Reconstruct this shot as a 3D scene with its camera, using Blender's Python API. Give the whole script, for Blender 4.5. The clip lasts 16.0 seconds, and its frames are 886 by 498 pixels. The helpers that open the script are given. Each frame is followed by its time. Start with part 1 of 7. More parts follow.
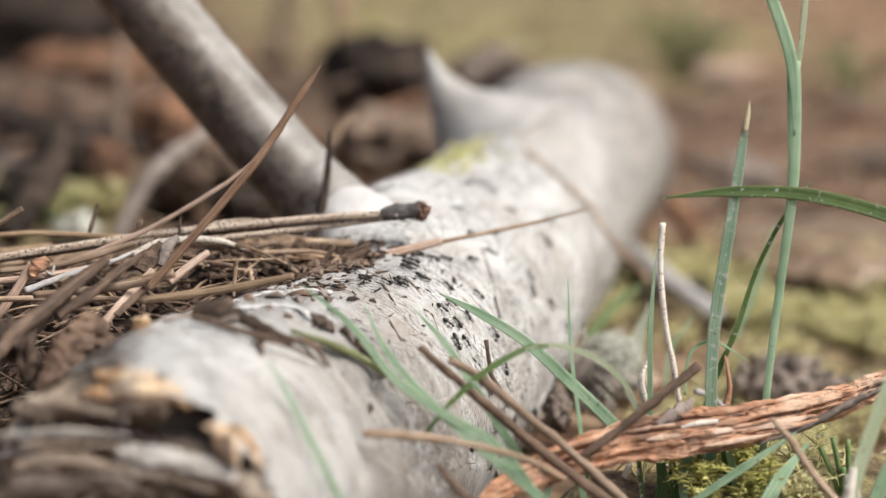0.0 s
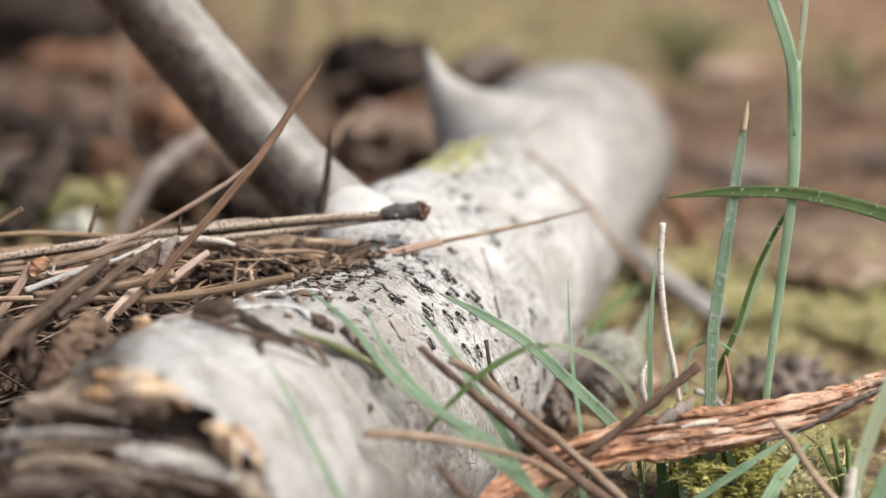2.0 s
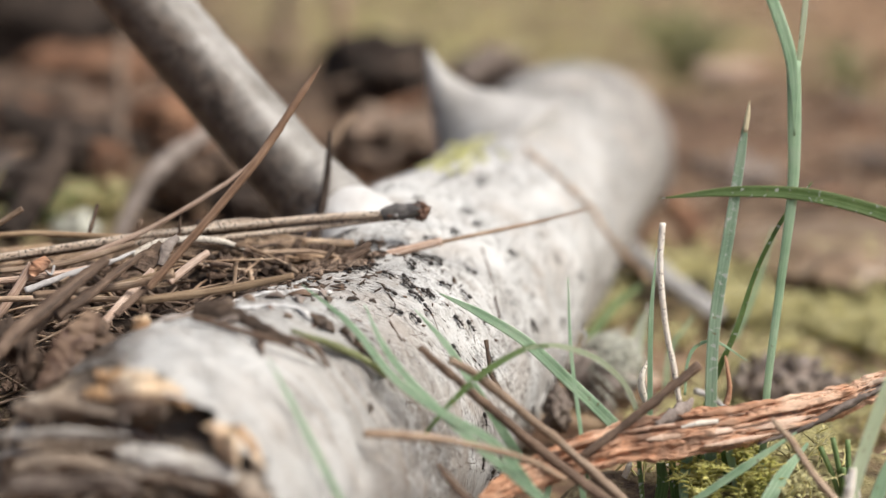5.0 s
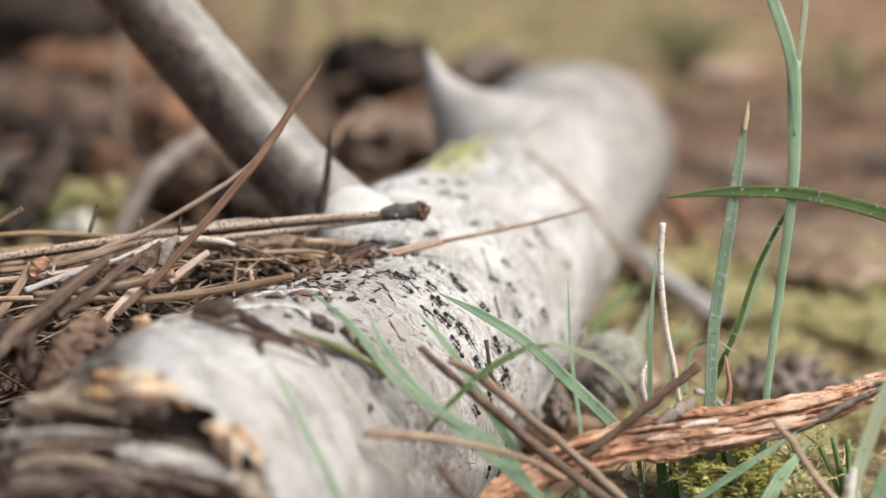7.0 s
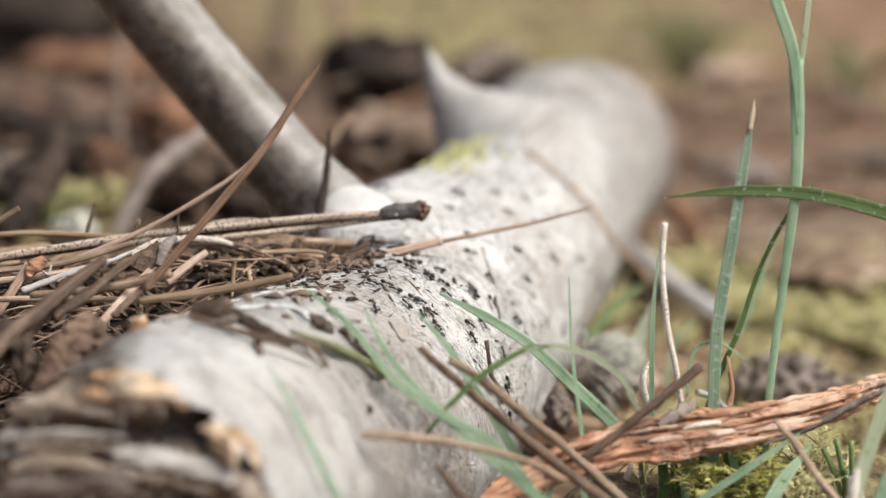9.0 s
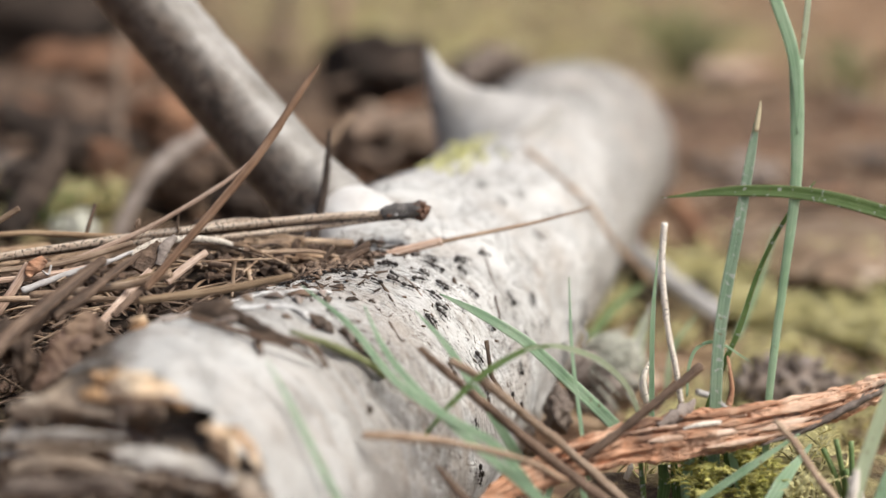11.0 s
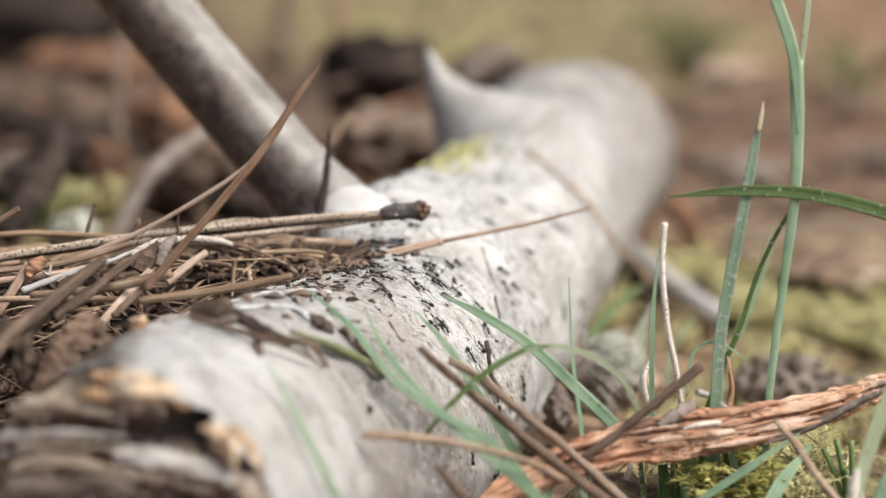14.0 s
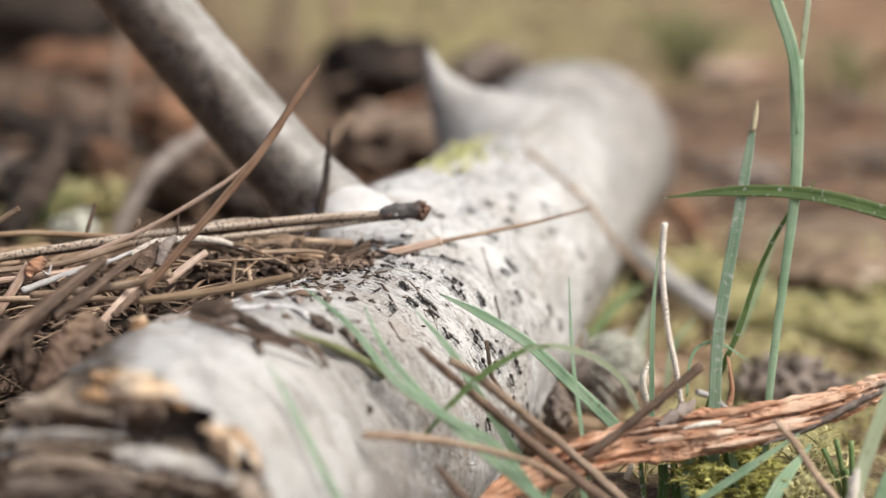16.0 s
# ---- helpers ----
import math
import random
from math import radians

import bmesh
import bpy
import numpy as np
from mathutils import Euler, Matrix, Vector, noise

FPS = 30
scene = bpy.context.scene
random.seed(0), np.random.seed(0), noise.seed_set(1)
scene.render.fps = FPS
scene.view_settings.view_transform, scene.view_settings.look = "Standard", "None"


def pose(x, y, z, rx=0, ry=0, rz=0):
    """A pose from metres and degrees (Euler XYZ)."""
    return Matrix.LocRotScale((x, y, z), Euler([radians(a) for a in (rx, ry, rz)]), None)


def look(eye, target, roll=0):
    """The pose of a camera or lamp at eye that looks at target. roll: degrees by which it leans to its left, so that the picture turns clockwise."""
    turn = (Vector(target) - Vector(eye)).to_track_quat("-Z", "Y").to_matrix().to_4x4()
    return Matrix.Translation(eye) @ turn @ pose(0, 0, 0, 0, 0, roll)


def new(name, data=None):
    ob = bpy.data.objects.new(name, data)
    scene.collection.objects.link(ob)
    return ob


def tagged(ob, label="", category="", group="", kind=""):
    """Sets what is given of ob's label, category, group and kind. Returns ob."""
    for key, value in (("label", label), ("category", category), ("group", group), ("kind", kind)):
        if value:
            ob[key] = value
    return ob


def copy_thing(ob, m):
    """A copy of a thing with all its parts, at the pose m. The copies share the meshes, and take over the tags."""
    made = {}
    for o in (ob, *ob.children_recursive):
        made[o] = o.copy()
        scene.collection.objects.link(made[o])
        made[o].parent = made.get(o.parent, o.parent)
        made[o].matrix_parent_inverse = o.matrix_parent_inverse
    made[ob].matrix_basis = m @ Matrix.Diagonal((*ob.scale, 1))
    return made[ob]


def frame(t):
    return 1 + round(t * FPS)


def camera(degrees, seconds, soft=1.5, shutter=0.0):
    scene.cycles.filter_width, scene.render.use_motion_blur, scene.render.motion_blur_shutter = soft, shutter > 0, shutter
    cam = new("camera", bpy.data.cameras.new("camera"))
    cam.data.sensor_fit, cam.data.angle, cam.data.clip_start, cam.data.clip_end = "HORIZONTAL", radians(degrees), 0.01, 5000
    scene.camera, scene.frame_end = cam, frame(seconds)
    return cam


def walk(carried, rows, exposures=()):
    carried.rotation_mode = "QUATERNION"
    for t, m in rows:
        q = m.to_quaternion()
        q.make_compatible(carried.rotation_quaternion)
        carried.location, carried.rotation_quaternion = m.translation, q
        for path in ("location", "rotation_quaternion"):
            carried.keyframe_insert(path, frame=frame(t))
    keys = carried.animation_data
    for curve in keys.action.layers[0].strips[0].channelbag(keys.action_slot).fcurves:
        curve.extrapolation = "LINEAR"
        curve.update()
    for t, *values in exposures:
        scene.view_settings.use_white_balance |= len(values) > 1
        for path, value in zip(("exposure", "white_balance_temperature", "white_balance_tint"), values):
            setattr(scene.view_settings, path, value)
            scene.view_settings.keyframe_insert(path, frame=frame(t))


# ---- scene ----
cam = camera(32, 16.0, 1.25)
cam.data.dof.use_dof = True
cam.data.dof.focus_distance = 0.291
cam.data.dof.aperture_fstop = 6.7
# the camera stands on the ground and creeps 2 mm forward as the focus is pulled
walk(cam, [(0.0, pose(0, 0, 0.15, 73)), (7.2, pose(0, 0, 0.15, 73)),
           (8.6, pose(0, 0.0022, 0.1493, 73)), (16.0, pose(0, 0.0022, 0.1493, 73))],
     exposures=[(0.0, 0.35, 6640, 9), (16.0, 0.35, 6640, 9)])

# ---------------------------------------------------------------- light
world = bpy.data.worlds.new("world")
scene.world = world
world.use_nodes = True
wn = world.node_tree
sky = wn.nodes.new("ShaderNodeTexSky")
sky.sky_type = "NISHITA"
sky.sun_disc = False
sky.sun_elevation = radians(57)
sky.sun_rotation = radians(107)
sky.dust_density = 4.0
wn.links.new(sky.outputs[0], wn.nodes["Background"].inputs[0])
wn.nodes["Background"].inputs[1].default_value = 0.055
sun = new("sun", bpy.data.lights.new("sun", "SUN"))
sun.data.energy = 3.5
sun.data.angle = radians(36)
sun.data.color = (1.0, 0.965, 0.92)
sun.matrix_world = look((0.63, -0.19, 1.0), (0, 0, 0))


# ---------------------------------------------------------------- materials
def ramp(nt, fac, stops):
    r = nt.nodes.new("ShaderNodeValToRGB")
    while len(r.color_ramp.elements) < len(stops):
        r.color_ramp.elements.new(0.5)
    for e, (p, c) in zip(r.color_ramp.elements, stops):
        e.position = p
        e.color = (*c, 1) if len(c) == 3 else c
    nt.links.new(fac, r.inputs[0])
    return r.outputs[0]


def mixc(nt, fac, a, b, mode="MIX"):
    m = nt.nodes.new("ShaderNodeMix")
    m.data_type, m.blend_type = "RGBA", mode
    for sock, v in ((m.inputs[0], fac), (m.inputs[6], a), (m.inputs[7], b)):
        if isinstance(v, (int, float)):
            sock.default_value = v
        elif isinstance(v, tuple):
            sock.default_value = (*v, 1)
        else:
            nt.links.new(v, sock)
    return m.outputs[2]


def noise_of(nt, co, scale, detail=4.0, rough=0.6, stretch=(1, 1, 1)):
    mp = nt.nodes.new("ShaderNodeMapping")
    mp.inputs["Scale"].default_value = stretch
    nt.links.new(co, mp.inputs[0])
    n = nt.nodes.new("ShaderNodeTexNoise")
    n.inputs["Scale"].default_value = scale
    n.inputs["Detail"].default_value = detail
    n.inputs["Roughness"].default_value = rough
    nt.links.new(mp.outputs[0], n.inputs[0])
    return n.outputs[0]


def start(name, coords="Object"):
    m = bpy.data.materials.new(name)
    m.use_nodes = True
    nt = m.node_tree
    tc = nt.nodes.new("ShaderNodeTexCoord")
    return m, nt, nt.nodes["Principled BSDF"], tc.outputs[coords]


def relief(nt, bsdf, height, dist, strength=0.6):
    b = nt.nodes.new("ShaderNodeBump")
    b.inputs["Strength"].default_value = strength
    b.inputs["Distance"].default_value = dist
    nt.links.new(height, b.inputs["Height"])
    nt.links.new(b.outputs[0], bsdf.inputs["Normal"])


def plant(name, dark, mid, light, big=120, fine=900, rough=0.6, bump=0.0003, vary=0.35, through_light=0.0, spots=None, coords="Object", grain=(1, 1, 1)):
    """A natural surface: three tones at two scales, a shift from piece to piece, fine relief, specks if wanted."""
    m, nt, bsdf, co = start(name, coords)
    a = noise_of(nt, co, big, 3.0)
    b = noise_of(nt, co, fine, 5.0, 0.65, grain)
    col = ramp(nt, a, [(0.3, dark), (0.5, mid), (0.7, light)])
    col = mixc(nt, 0.35, col, ramp(nt, b, [(0.3, dark), (0.7, light)]))
    if spots:
        sp = noise_of(nt, co, spots[1], 1.0, 0.4)
        mask = ramp(nt, sp, [(spots[2], (0, 0, 0)), (spots[2] + 0.03, (1, 1, 1))])
        col = mixc(nt, mask, col, spots[0])
    info = nt.nodes.new("ShaderNodeObjectInfo")
    geo = nt.nodes.new("ShaderNodeNewGeometry")
    add = nt.nodes.new("ShaderNodeMath")
    nt.links.new(info.outputs["Random"], add.inputs[0])
    nt.links.new(geo.outputs["Random Per Island"], add.inputs[1])
    fr = nt.nodes.new("ShaderNodeMath")
    fr.operation = "FRACT"
    nt.links.new(add.outputs[0], fr.inputs[0])
    mr = nt.nodes.new("ShaderNodeMapRange")
    mr.inputs[3].default_value, mr.inputs[4].default_value = 1 - vary, 1 + vary
    nt.links.new(fr.outputs[0], mr.inputs[0])
    hsv = nt.nodes.new("ShaderNodeHueSaturation")
    nt.links.new(mr.outputs[0], hsv.inputs["Value"])
    nt.links.new(col, hsv.inputs["Color"])
    nt.links.new(hsv.outputs[0], bsdf.inputs["Base Color"])
    bsdf.inputs["Roughness"].default_value = rough
    relief(nt, bsdf, b, bump)
    if through_light:
        tr = nt.nodes.new("ShaderNodeBsdfTranslucent")
        nt.links.new(hsv.outputs[0], tr.inputs[0])
        ms = nt.nodes.new("ShaderNodeMixShader")
        ms.inputs[0].default_value = through_light
        nt.links.new(bsdf.outputs[0], ms.inputs[1])
        nt.links.new(tr.outputs[0], ms.inputs[2])
        nt.links.new(ms.outputs[0], nt.nodes["Material Output"].inputs[0])
    return m


def log_material():
    """Weathered bare white wood: soft grey and buff patches, fine cross dashes, dark specks and fibres."""
    m, nt, bsdf, uv = start("weathered_white_wood", "UV")
    tc = nt.nodes.new("ShaderNodeTexCoord")
    big = noise_of(nt, tc.outputs["Object"], 45, 4.0, 0.6)
    mid = noise_of(nt, uv, 160, 4.0, 0.65, (1.0, 3.0, 1))
    col = ramp(nt, big, [(0.3, (0.46, 0.44, 0.42)), (0.42, (0.70, 0.695, 0.685)), (0.54, (0.765, 0.765, 0.76)), (0.64, (0.88, 0.88, 0.875))])
    col = mixc(nt, 0.4, col, ramp(nt, mid, [(0.33, (0.45, 0.43, 0.405)), (0.50, (0.785, 0.785, 0.78))]))
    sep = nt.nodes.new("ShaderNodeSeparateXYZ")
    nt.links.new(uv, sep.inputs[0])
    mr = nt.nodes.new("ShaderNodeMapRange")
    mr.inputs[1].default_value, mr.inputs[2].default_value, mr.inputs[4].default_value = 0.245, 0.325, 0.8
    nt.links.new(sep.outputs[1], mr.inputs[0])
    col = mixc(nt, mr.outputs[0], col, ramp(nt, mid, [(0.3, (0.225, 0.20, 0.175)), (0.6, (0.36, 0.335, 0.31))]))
    dash = noise_of(nt, uv, 2000, 2.0, 0.5, (0.22, 2.4, 1))
    zone = noise_of(nt, tc.outputs["Object"], 70, 2.0)
    dm = ramp(nt, dash, [(0.555, (0, 0, 0)), (0.58, (1, 1, 1))])
    zm = ramp(nt, zone, [(0.36, (0, 0, 0)), (0.5, (1, 1, 1))])
    col = mixc(nt, mixc(nt, 1.0, dm, zm, "MULTIPLY"), col, (0.03, 0.026, 0.022))
    dots = noise_of(nt, uv, 2300, 1.0, 0.4)
    dots = ramp(nt, dots, [(0.665, (0, 0, 0)), (0.69, (1, 1, 1))])
    col = mixc(nt, mixc(nt, 1.0, dots, zm, "MULTIPLY"), col, (0.025, 0.02, 0.018))
    stain = noise_of(nt, uv, 90, 5.0, 0.7, (1, 1.6, 1))
    col = mixc(nt, ramp(nt, stain, [(0.57, (0, 0, 0)), (0.67, (0.6, 0.6, 0.6))]), col, (0.31, 0.25, 0.205))
    wash = noise_of(nt, uv, 55, 4.0, 0.6, (1.0, 2.2, 1))
    col = mixc(nt, ramp(nt, wash, [(0.54, (0, 0, 0)), (0.70, (0.45, 0.45, 0.45))]), col, (0.48, 0.44, 0.405))
    # the outer layer is whiter in patches towards the broken end
    bl = nt.nodes.new("ShaderNodeMapRange")
    bl.inputs[1].default_value, bl.inputs[2].default_value, bl.inputs[4].default_value = 0.135, 0.075, 0.7
    nt.links.new(sep.outputs[1], bl.inputs[0])
    pale = ramp(nt, noise_of(nt, uv, 75, 5.0, 0.65, (1.4, 0.8, 1)), [(0.40, (0, 0, 0)), (0.52, (1, 1, 1))])
    col = mixc(nt, mixc(nt, 1.0, bl.outputs[0], pale, "MULTIPLY"), col, (0.88, 0.88, 0.87))
    warm = noise_of(nt, tc.outputs["Object"], 62, 5.0, 0.62)
    col = mixc(nt, ramp(nt, warm, [(0.50, (0, 0, 0)), (0.66, (0.45, 0.45, 0.45))]), col, (0.60, 0.535, 0.485))
    # grey weathering streaks round the flank
    streak = noise_of(nt, uv, 240, 5.0, 0.65, (0.30, 1.9, 1))
    stretch = ramp(nt, sep.outputs[1], [(0.06, (0, 0, 0)), (0.10, (1, 1, 1)), (0.145, (1, 1, 1)), (0.165, (0, 0, 0))])
    flank = ramp(nt, sep.outputs[0], [(0.010, (0.25, 0.25, 0.25)), (0.024, (1, 1, 1)), (0.07, (1, 1, 1)), (0.09, (0.25, 0.25, 0.25))])
    stretch = mixc(nt, 1.0, stretch, flank, "MULTIPLY")
    col = mixc(nt, mixc(nt, 1.0, stretch, ramp(nt, streak, [(0.42, (0, 0, 0)), (0.58, (0.85, 0.85, 0.85))]), "MULTIPLY"), col, (0.40, 0.375, 0.345))
    # buff water stains that run down the flank
    run = noise_of(nt, uv, 130, 5.0, 0.7, (0.35, 1.5, 1))
    reach = ramp(nt, sep.outputs[1], [(0.02, (0.4, 0.4, 0.4)), (0.06, (1, 1, 1)), (0.15, (1, 1, 1)), (0.18, (0, 0, 0))])
    reach = mixc(nt, 1.0, reach, flank, "MULTIPLY")
    col = mixc(nt, mixc(nt, 1.0, reach, ramp(nt, run, [(0.46, (0, 0, 0)), (0.62, (0.7, 0.7, 0.7))]), "MULTIPLY"), col, (0.45, 0.365, 0.30))
    thread = noise_of(nt, uv, 900, 4.0, 0.7, (0.16, 1.9, 1))
    worn = ramp(nt, sep.outputs[1], [(0.10, (0, 0, 0)), (0.125, (1, 1, 1)), (0.155, (1, 1, 1)), (0.175, (0, 0, 0))])
    worn = mixc(nt, 1.0, worn, flank, "MULTIPLY")
    col = mixc(nt, mixc(nt, 1.0, worn, ramp(nt, thread, [(0.46, (0, 0, 0)), (0.60, (0.5, 0.5, 0.5))]), "MULTIPLY"), col, (0.27, 0.24, 0.215))
    # rotten brown skin left on one edge by the broken end
    lean = nt.nodes.new("ShaderNodeMath")
    lean.operation = "MULTIPLY_ADD"
    lean.inputs[1].default_value = 0.13
    nt.links.new(sep.outputs[1], lean.inputs[0])
    nt.links.new(sep.outputs[0], lean.inputs[2])
    dirt = ramp(nt, lean.outputs[0], [(0.14, (0, 0, 0)), (0.155, (1, 1, 1)), (0.1862, (1, 1, 1)), (0.1898, (0, 0, 0))])
    dirt = mixc(nt, 1.0, dirt, ramp(nt, sep.outputs[1], [(0.055, (1, 1, 1)), (0.085, (0, 0, 0))]), "MULTIPLY")
    patch = noise_of(nt, tc.outputs["Object"], 160, 5.0, 0.65)
    col = mixc(nt, mixc(nt, 1.0, dirt, ramp(nt, patch, [(0.36, (0.55, 0.55, 0.55)), (0.48, (1, 1, 1))]), "MULTIPLY"), col, ramp(nt, mid, [(0.35, (0.035, 0.024, 0.017)), (0.62, (0.17, 0.118, 0.082))]))
    # a band of thin brown bark skin that has not worn off
    band = ramp(nt, sep.outputs[1], [(0.143, (0, 0, 0)), (0.153, (1, 1, 1)), (0.166, (1, 1, 1)), (0.176, (0, 0, 0))])
    skin = ramp(nt, noise_of(nt, uv, 170, 5.0, 0.65), [(0.46, (0, 0, 0)), (0.60, (0.3, 0.3, 0.3))])
    col = mixc(nt, mixc(nt, 1.0, band, skin, "MULTIPLY"), col, (0.38, 0.31, 0.26))
    vm = nt.nodes.new("ShaderNodeMapping")
    vm.inputs["Scale"].default_value = (70, 210, 1)
    wob = noise_of(nt, uv, 260, 3.0)
    wv = nt.nodes.new("ShaderNodeVectorMath")
    wv.operation = "MULTIPLY_ADD"
    nt.links.new(wob, wv.inputs[0])
    wv.inputs[1].default_value = (0.012, 0.006, 0)
    nt.links.new(uv, wv.inputs[2])
    nt.links.new(wv.outputs[0], vm.inputs[0])
    vo = nt.nodes.new("ShaderNodeTexVoronoi")
    vo.feature = "DISTANCE_TO_EDGE"
    vo.inputs["Scale"].default_value = 1.0
    nt.links.new(vm.outputs[0], vo.inputs["Vector"])
    line = ramp(nt, vo.outputs["Distance"], [(0.0, (1, 1, 1)), (0.035, (0, 0, 0))])
    gate = ramp(nt, noise_of(nt, uv, 110, 4.0, 0.7, (1, 1.2, 1)), [(0.52, (0, 0, 0)), (0.62, (0.85, 0.85, 0.85))])
    col = mixc(nt, mixc(nt, 1.0, line, gate, "MULTIPLY"), col, (0.07, 0.052, 0.04))
    col = mixc(nt, 1.0, col, (0.94, 0.935, 0.925), "MULTIPLY")
    nt.links.new(col, bsdf.inputs["Base Color"])
    bsdf.inputs["Roughness"].default_value = 0.68
    bsdf.inputs["Specular IOR Level"].default_value = 0.28
    fib = noise_of(nt, uv, 900, 5.0, 0.7, (0.5, 1.6, 1))
    relief(nt, bsdf, fib, 0.0010, 0.8)
    return m


def ground_material():
    """Forest floor: brown needle litter and humus with moss where the moss mask says so."""
    m, nt, bsdf, co = start("forest_floor")
    att = nt.nodes.new("ShaderNodeAttribute")
    att.attribute_name = "moss"
    hum = nt.nodes.new("ShaderNodeAttribute")
    hum.attribute_name = "humus"
    a = noise_of(nt, co, 14, 5.0, 0.6)
    b = noise_of(nt, co, 160, 6.0, 0.7)
    lit = ramp(nt, a, [(0.36, (0.08, 0.042, 0.026)), (0.5, (0.215, 0.108, 0.062)), (0.62, (0.35, 0.205, 0.13))])
    lit = mixc(nt, 0.45, lit, ramp(nt, b, [(0.35, (0.03, 0.02, 0.014)), (0.65, (0.29, 0.2, 0.135))]))
    lit = mixc(nt, hum.outputs["Fac"], lit, ramp(nt, b, [(0.4, (0.018, 0.012, 0.009)), (0.7, (0.10, 0.065, 0.045))]))
    dry = nt.nodes.new("ShaderNodeAttribute")
    dry.attribute_name = "dry"
    lit = mixc(nt, dry.outputs["Fac"], lit, ramp(nt, b, [(0.32, (0.17, 0.09, 0.048)), (0.66, (0.52, 0.32, 0.185))]))
    mos = ramp(nt, b, [(0.3, (0.09, 0.075, 0.028)), (0.5, (0.37, 0.325, 0.15)), (0.72, (0.59, 0.53, 0.31))])
    mos = mixc(nt, ramp(nt, noise_of(nt, co, 34, 4.0, 0.65), [(0.44, (0, 0, 0)), (0.58, (0.8, 0.8, 0.8))]), mos, (0.19, 0.12, 0.07))
    mos = mixc(nt, ramp(nt, noise_of(nt, co, 26, 3.0, 0.6), [(0.5, (0, 0, 0)), (0.64, (0.7, 0.7, 0.7))]), mos, (0.42, 0.38, 0.145))
    edge = nt.nodes.new("ShaderNodeMath")
    edge.operation = "MULTIPLY_ADD"
    edge.inputs[1].default_value, edge.inputs[2].default_value = 2.4, -1.3
    nt.links.new(b, edge.inputs[0])
    s = nt.nodes.new("ShaderNodeMath")
    s.use_clamp = True
    nt.links.new(att.outputs["Fac"], s.inputs[0])
    nt.links.new(edge.outputs[0], s.inputs[1])
    col = mixc(nt, s.outputs[0], lit, mos)
    nt.links.new(col, bsdf.inputs["Base Color"])
    bsdf.inputs["Roughness"].default_value = 0.9
    relief(nt, bsdf, b, 0.004, 0.8)
    return m


LOG = log_material()
FLOOR = ground_material()
STUBWOOD = plant("grey_white_stub_wood", (0.30, 0.275, 0.25), (0.47, 0.45, 0.43), (0.64, 0.625, 0.61), 60, 500, 0.5, 0.0005, 0.0)
WHITE = plant("white_bare_wood", (0.50, 0.475, 0.455), (0.71, 0.70, 0.69), (0.83, 0.825, 0.82), 60, 500, 0.5, 0.0005, 0.0)
def branch_material():
    """Grey-brown bark that has worn off to white wood where the branch leaves the log."""
    m = plant("grey_branch_bark", (0.185, 0.17, 0.145), (0.34, 0.32, 0.295), (0.50, 0.48, 0.46), 70, 420, 0.36, 0.0003, 0.0)
    nt = m.node_tree
    bsdf = nt.nodes["Principled BSDF"]
    src = bsdf.inputs["Base Color"].links[0].from_socket
    tc = nt.nodes.new("ShaderNodeTexCoord")
    sep = nt.nodes.new("ShaderNodeSeparateXYZ")
    nt.links.new(tc.outputs["Object"], sep.inputs[0])
    # thin brown bark blotches one flank, darkened to paint that side's shade
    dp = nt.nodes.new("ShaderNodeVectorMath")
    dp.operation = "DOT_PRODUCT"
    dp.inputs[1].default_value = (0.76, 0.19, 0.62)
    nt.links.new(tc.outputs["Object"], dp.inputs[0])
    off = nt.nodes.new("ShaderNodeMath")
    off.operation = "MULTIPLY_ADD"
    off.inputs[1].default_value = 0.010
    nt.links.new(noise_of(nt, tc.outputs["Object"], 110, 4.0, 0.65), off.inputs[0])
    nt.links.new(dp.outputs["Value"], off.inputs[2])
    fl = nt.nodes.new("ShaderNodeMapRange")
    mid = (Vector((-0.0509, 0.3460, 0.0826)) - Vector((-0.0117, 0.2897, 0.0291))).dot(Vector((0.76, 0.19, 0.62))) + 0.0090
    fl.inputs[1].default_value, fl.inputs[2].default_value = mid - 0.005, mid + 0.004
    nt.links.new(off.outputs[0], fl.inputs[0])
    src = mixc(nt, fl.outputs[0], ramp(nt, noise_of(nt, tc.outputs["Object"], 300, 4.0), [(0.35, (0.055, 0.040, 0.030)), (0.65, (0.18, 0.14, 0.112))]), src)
    ad = nt.nodes.new("ShaderNodeMath")
    ad.operation = "MULTIPLY_ADD"
    ad.inputs[1].default_value = 0.02
    nt.links.new(noise_of(nt, tc.outputs["Object"], 160, 4.0, 0.6, (1, 1, 0.4)), ad.inputs[0])
    nt.links.new(sep.outputs[2], ad.inputs[2])
    mr = nt.nodes.new("ShaderNodeMapRange")
    mr.inputs[1].default_value, mr.inputs[2].default_value = 0.029, 0.040
    nt.links.new(ad.outputs[0], mr.inputs[0])
    nt.links.new(mixc(nt, mr.outputs[0], (0.64, 0.63, 0.615), src), bsdf.inputs["Base Color"])
    return m


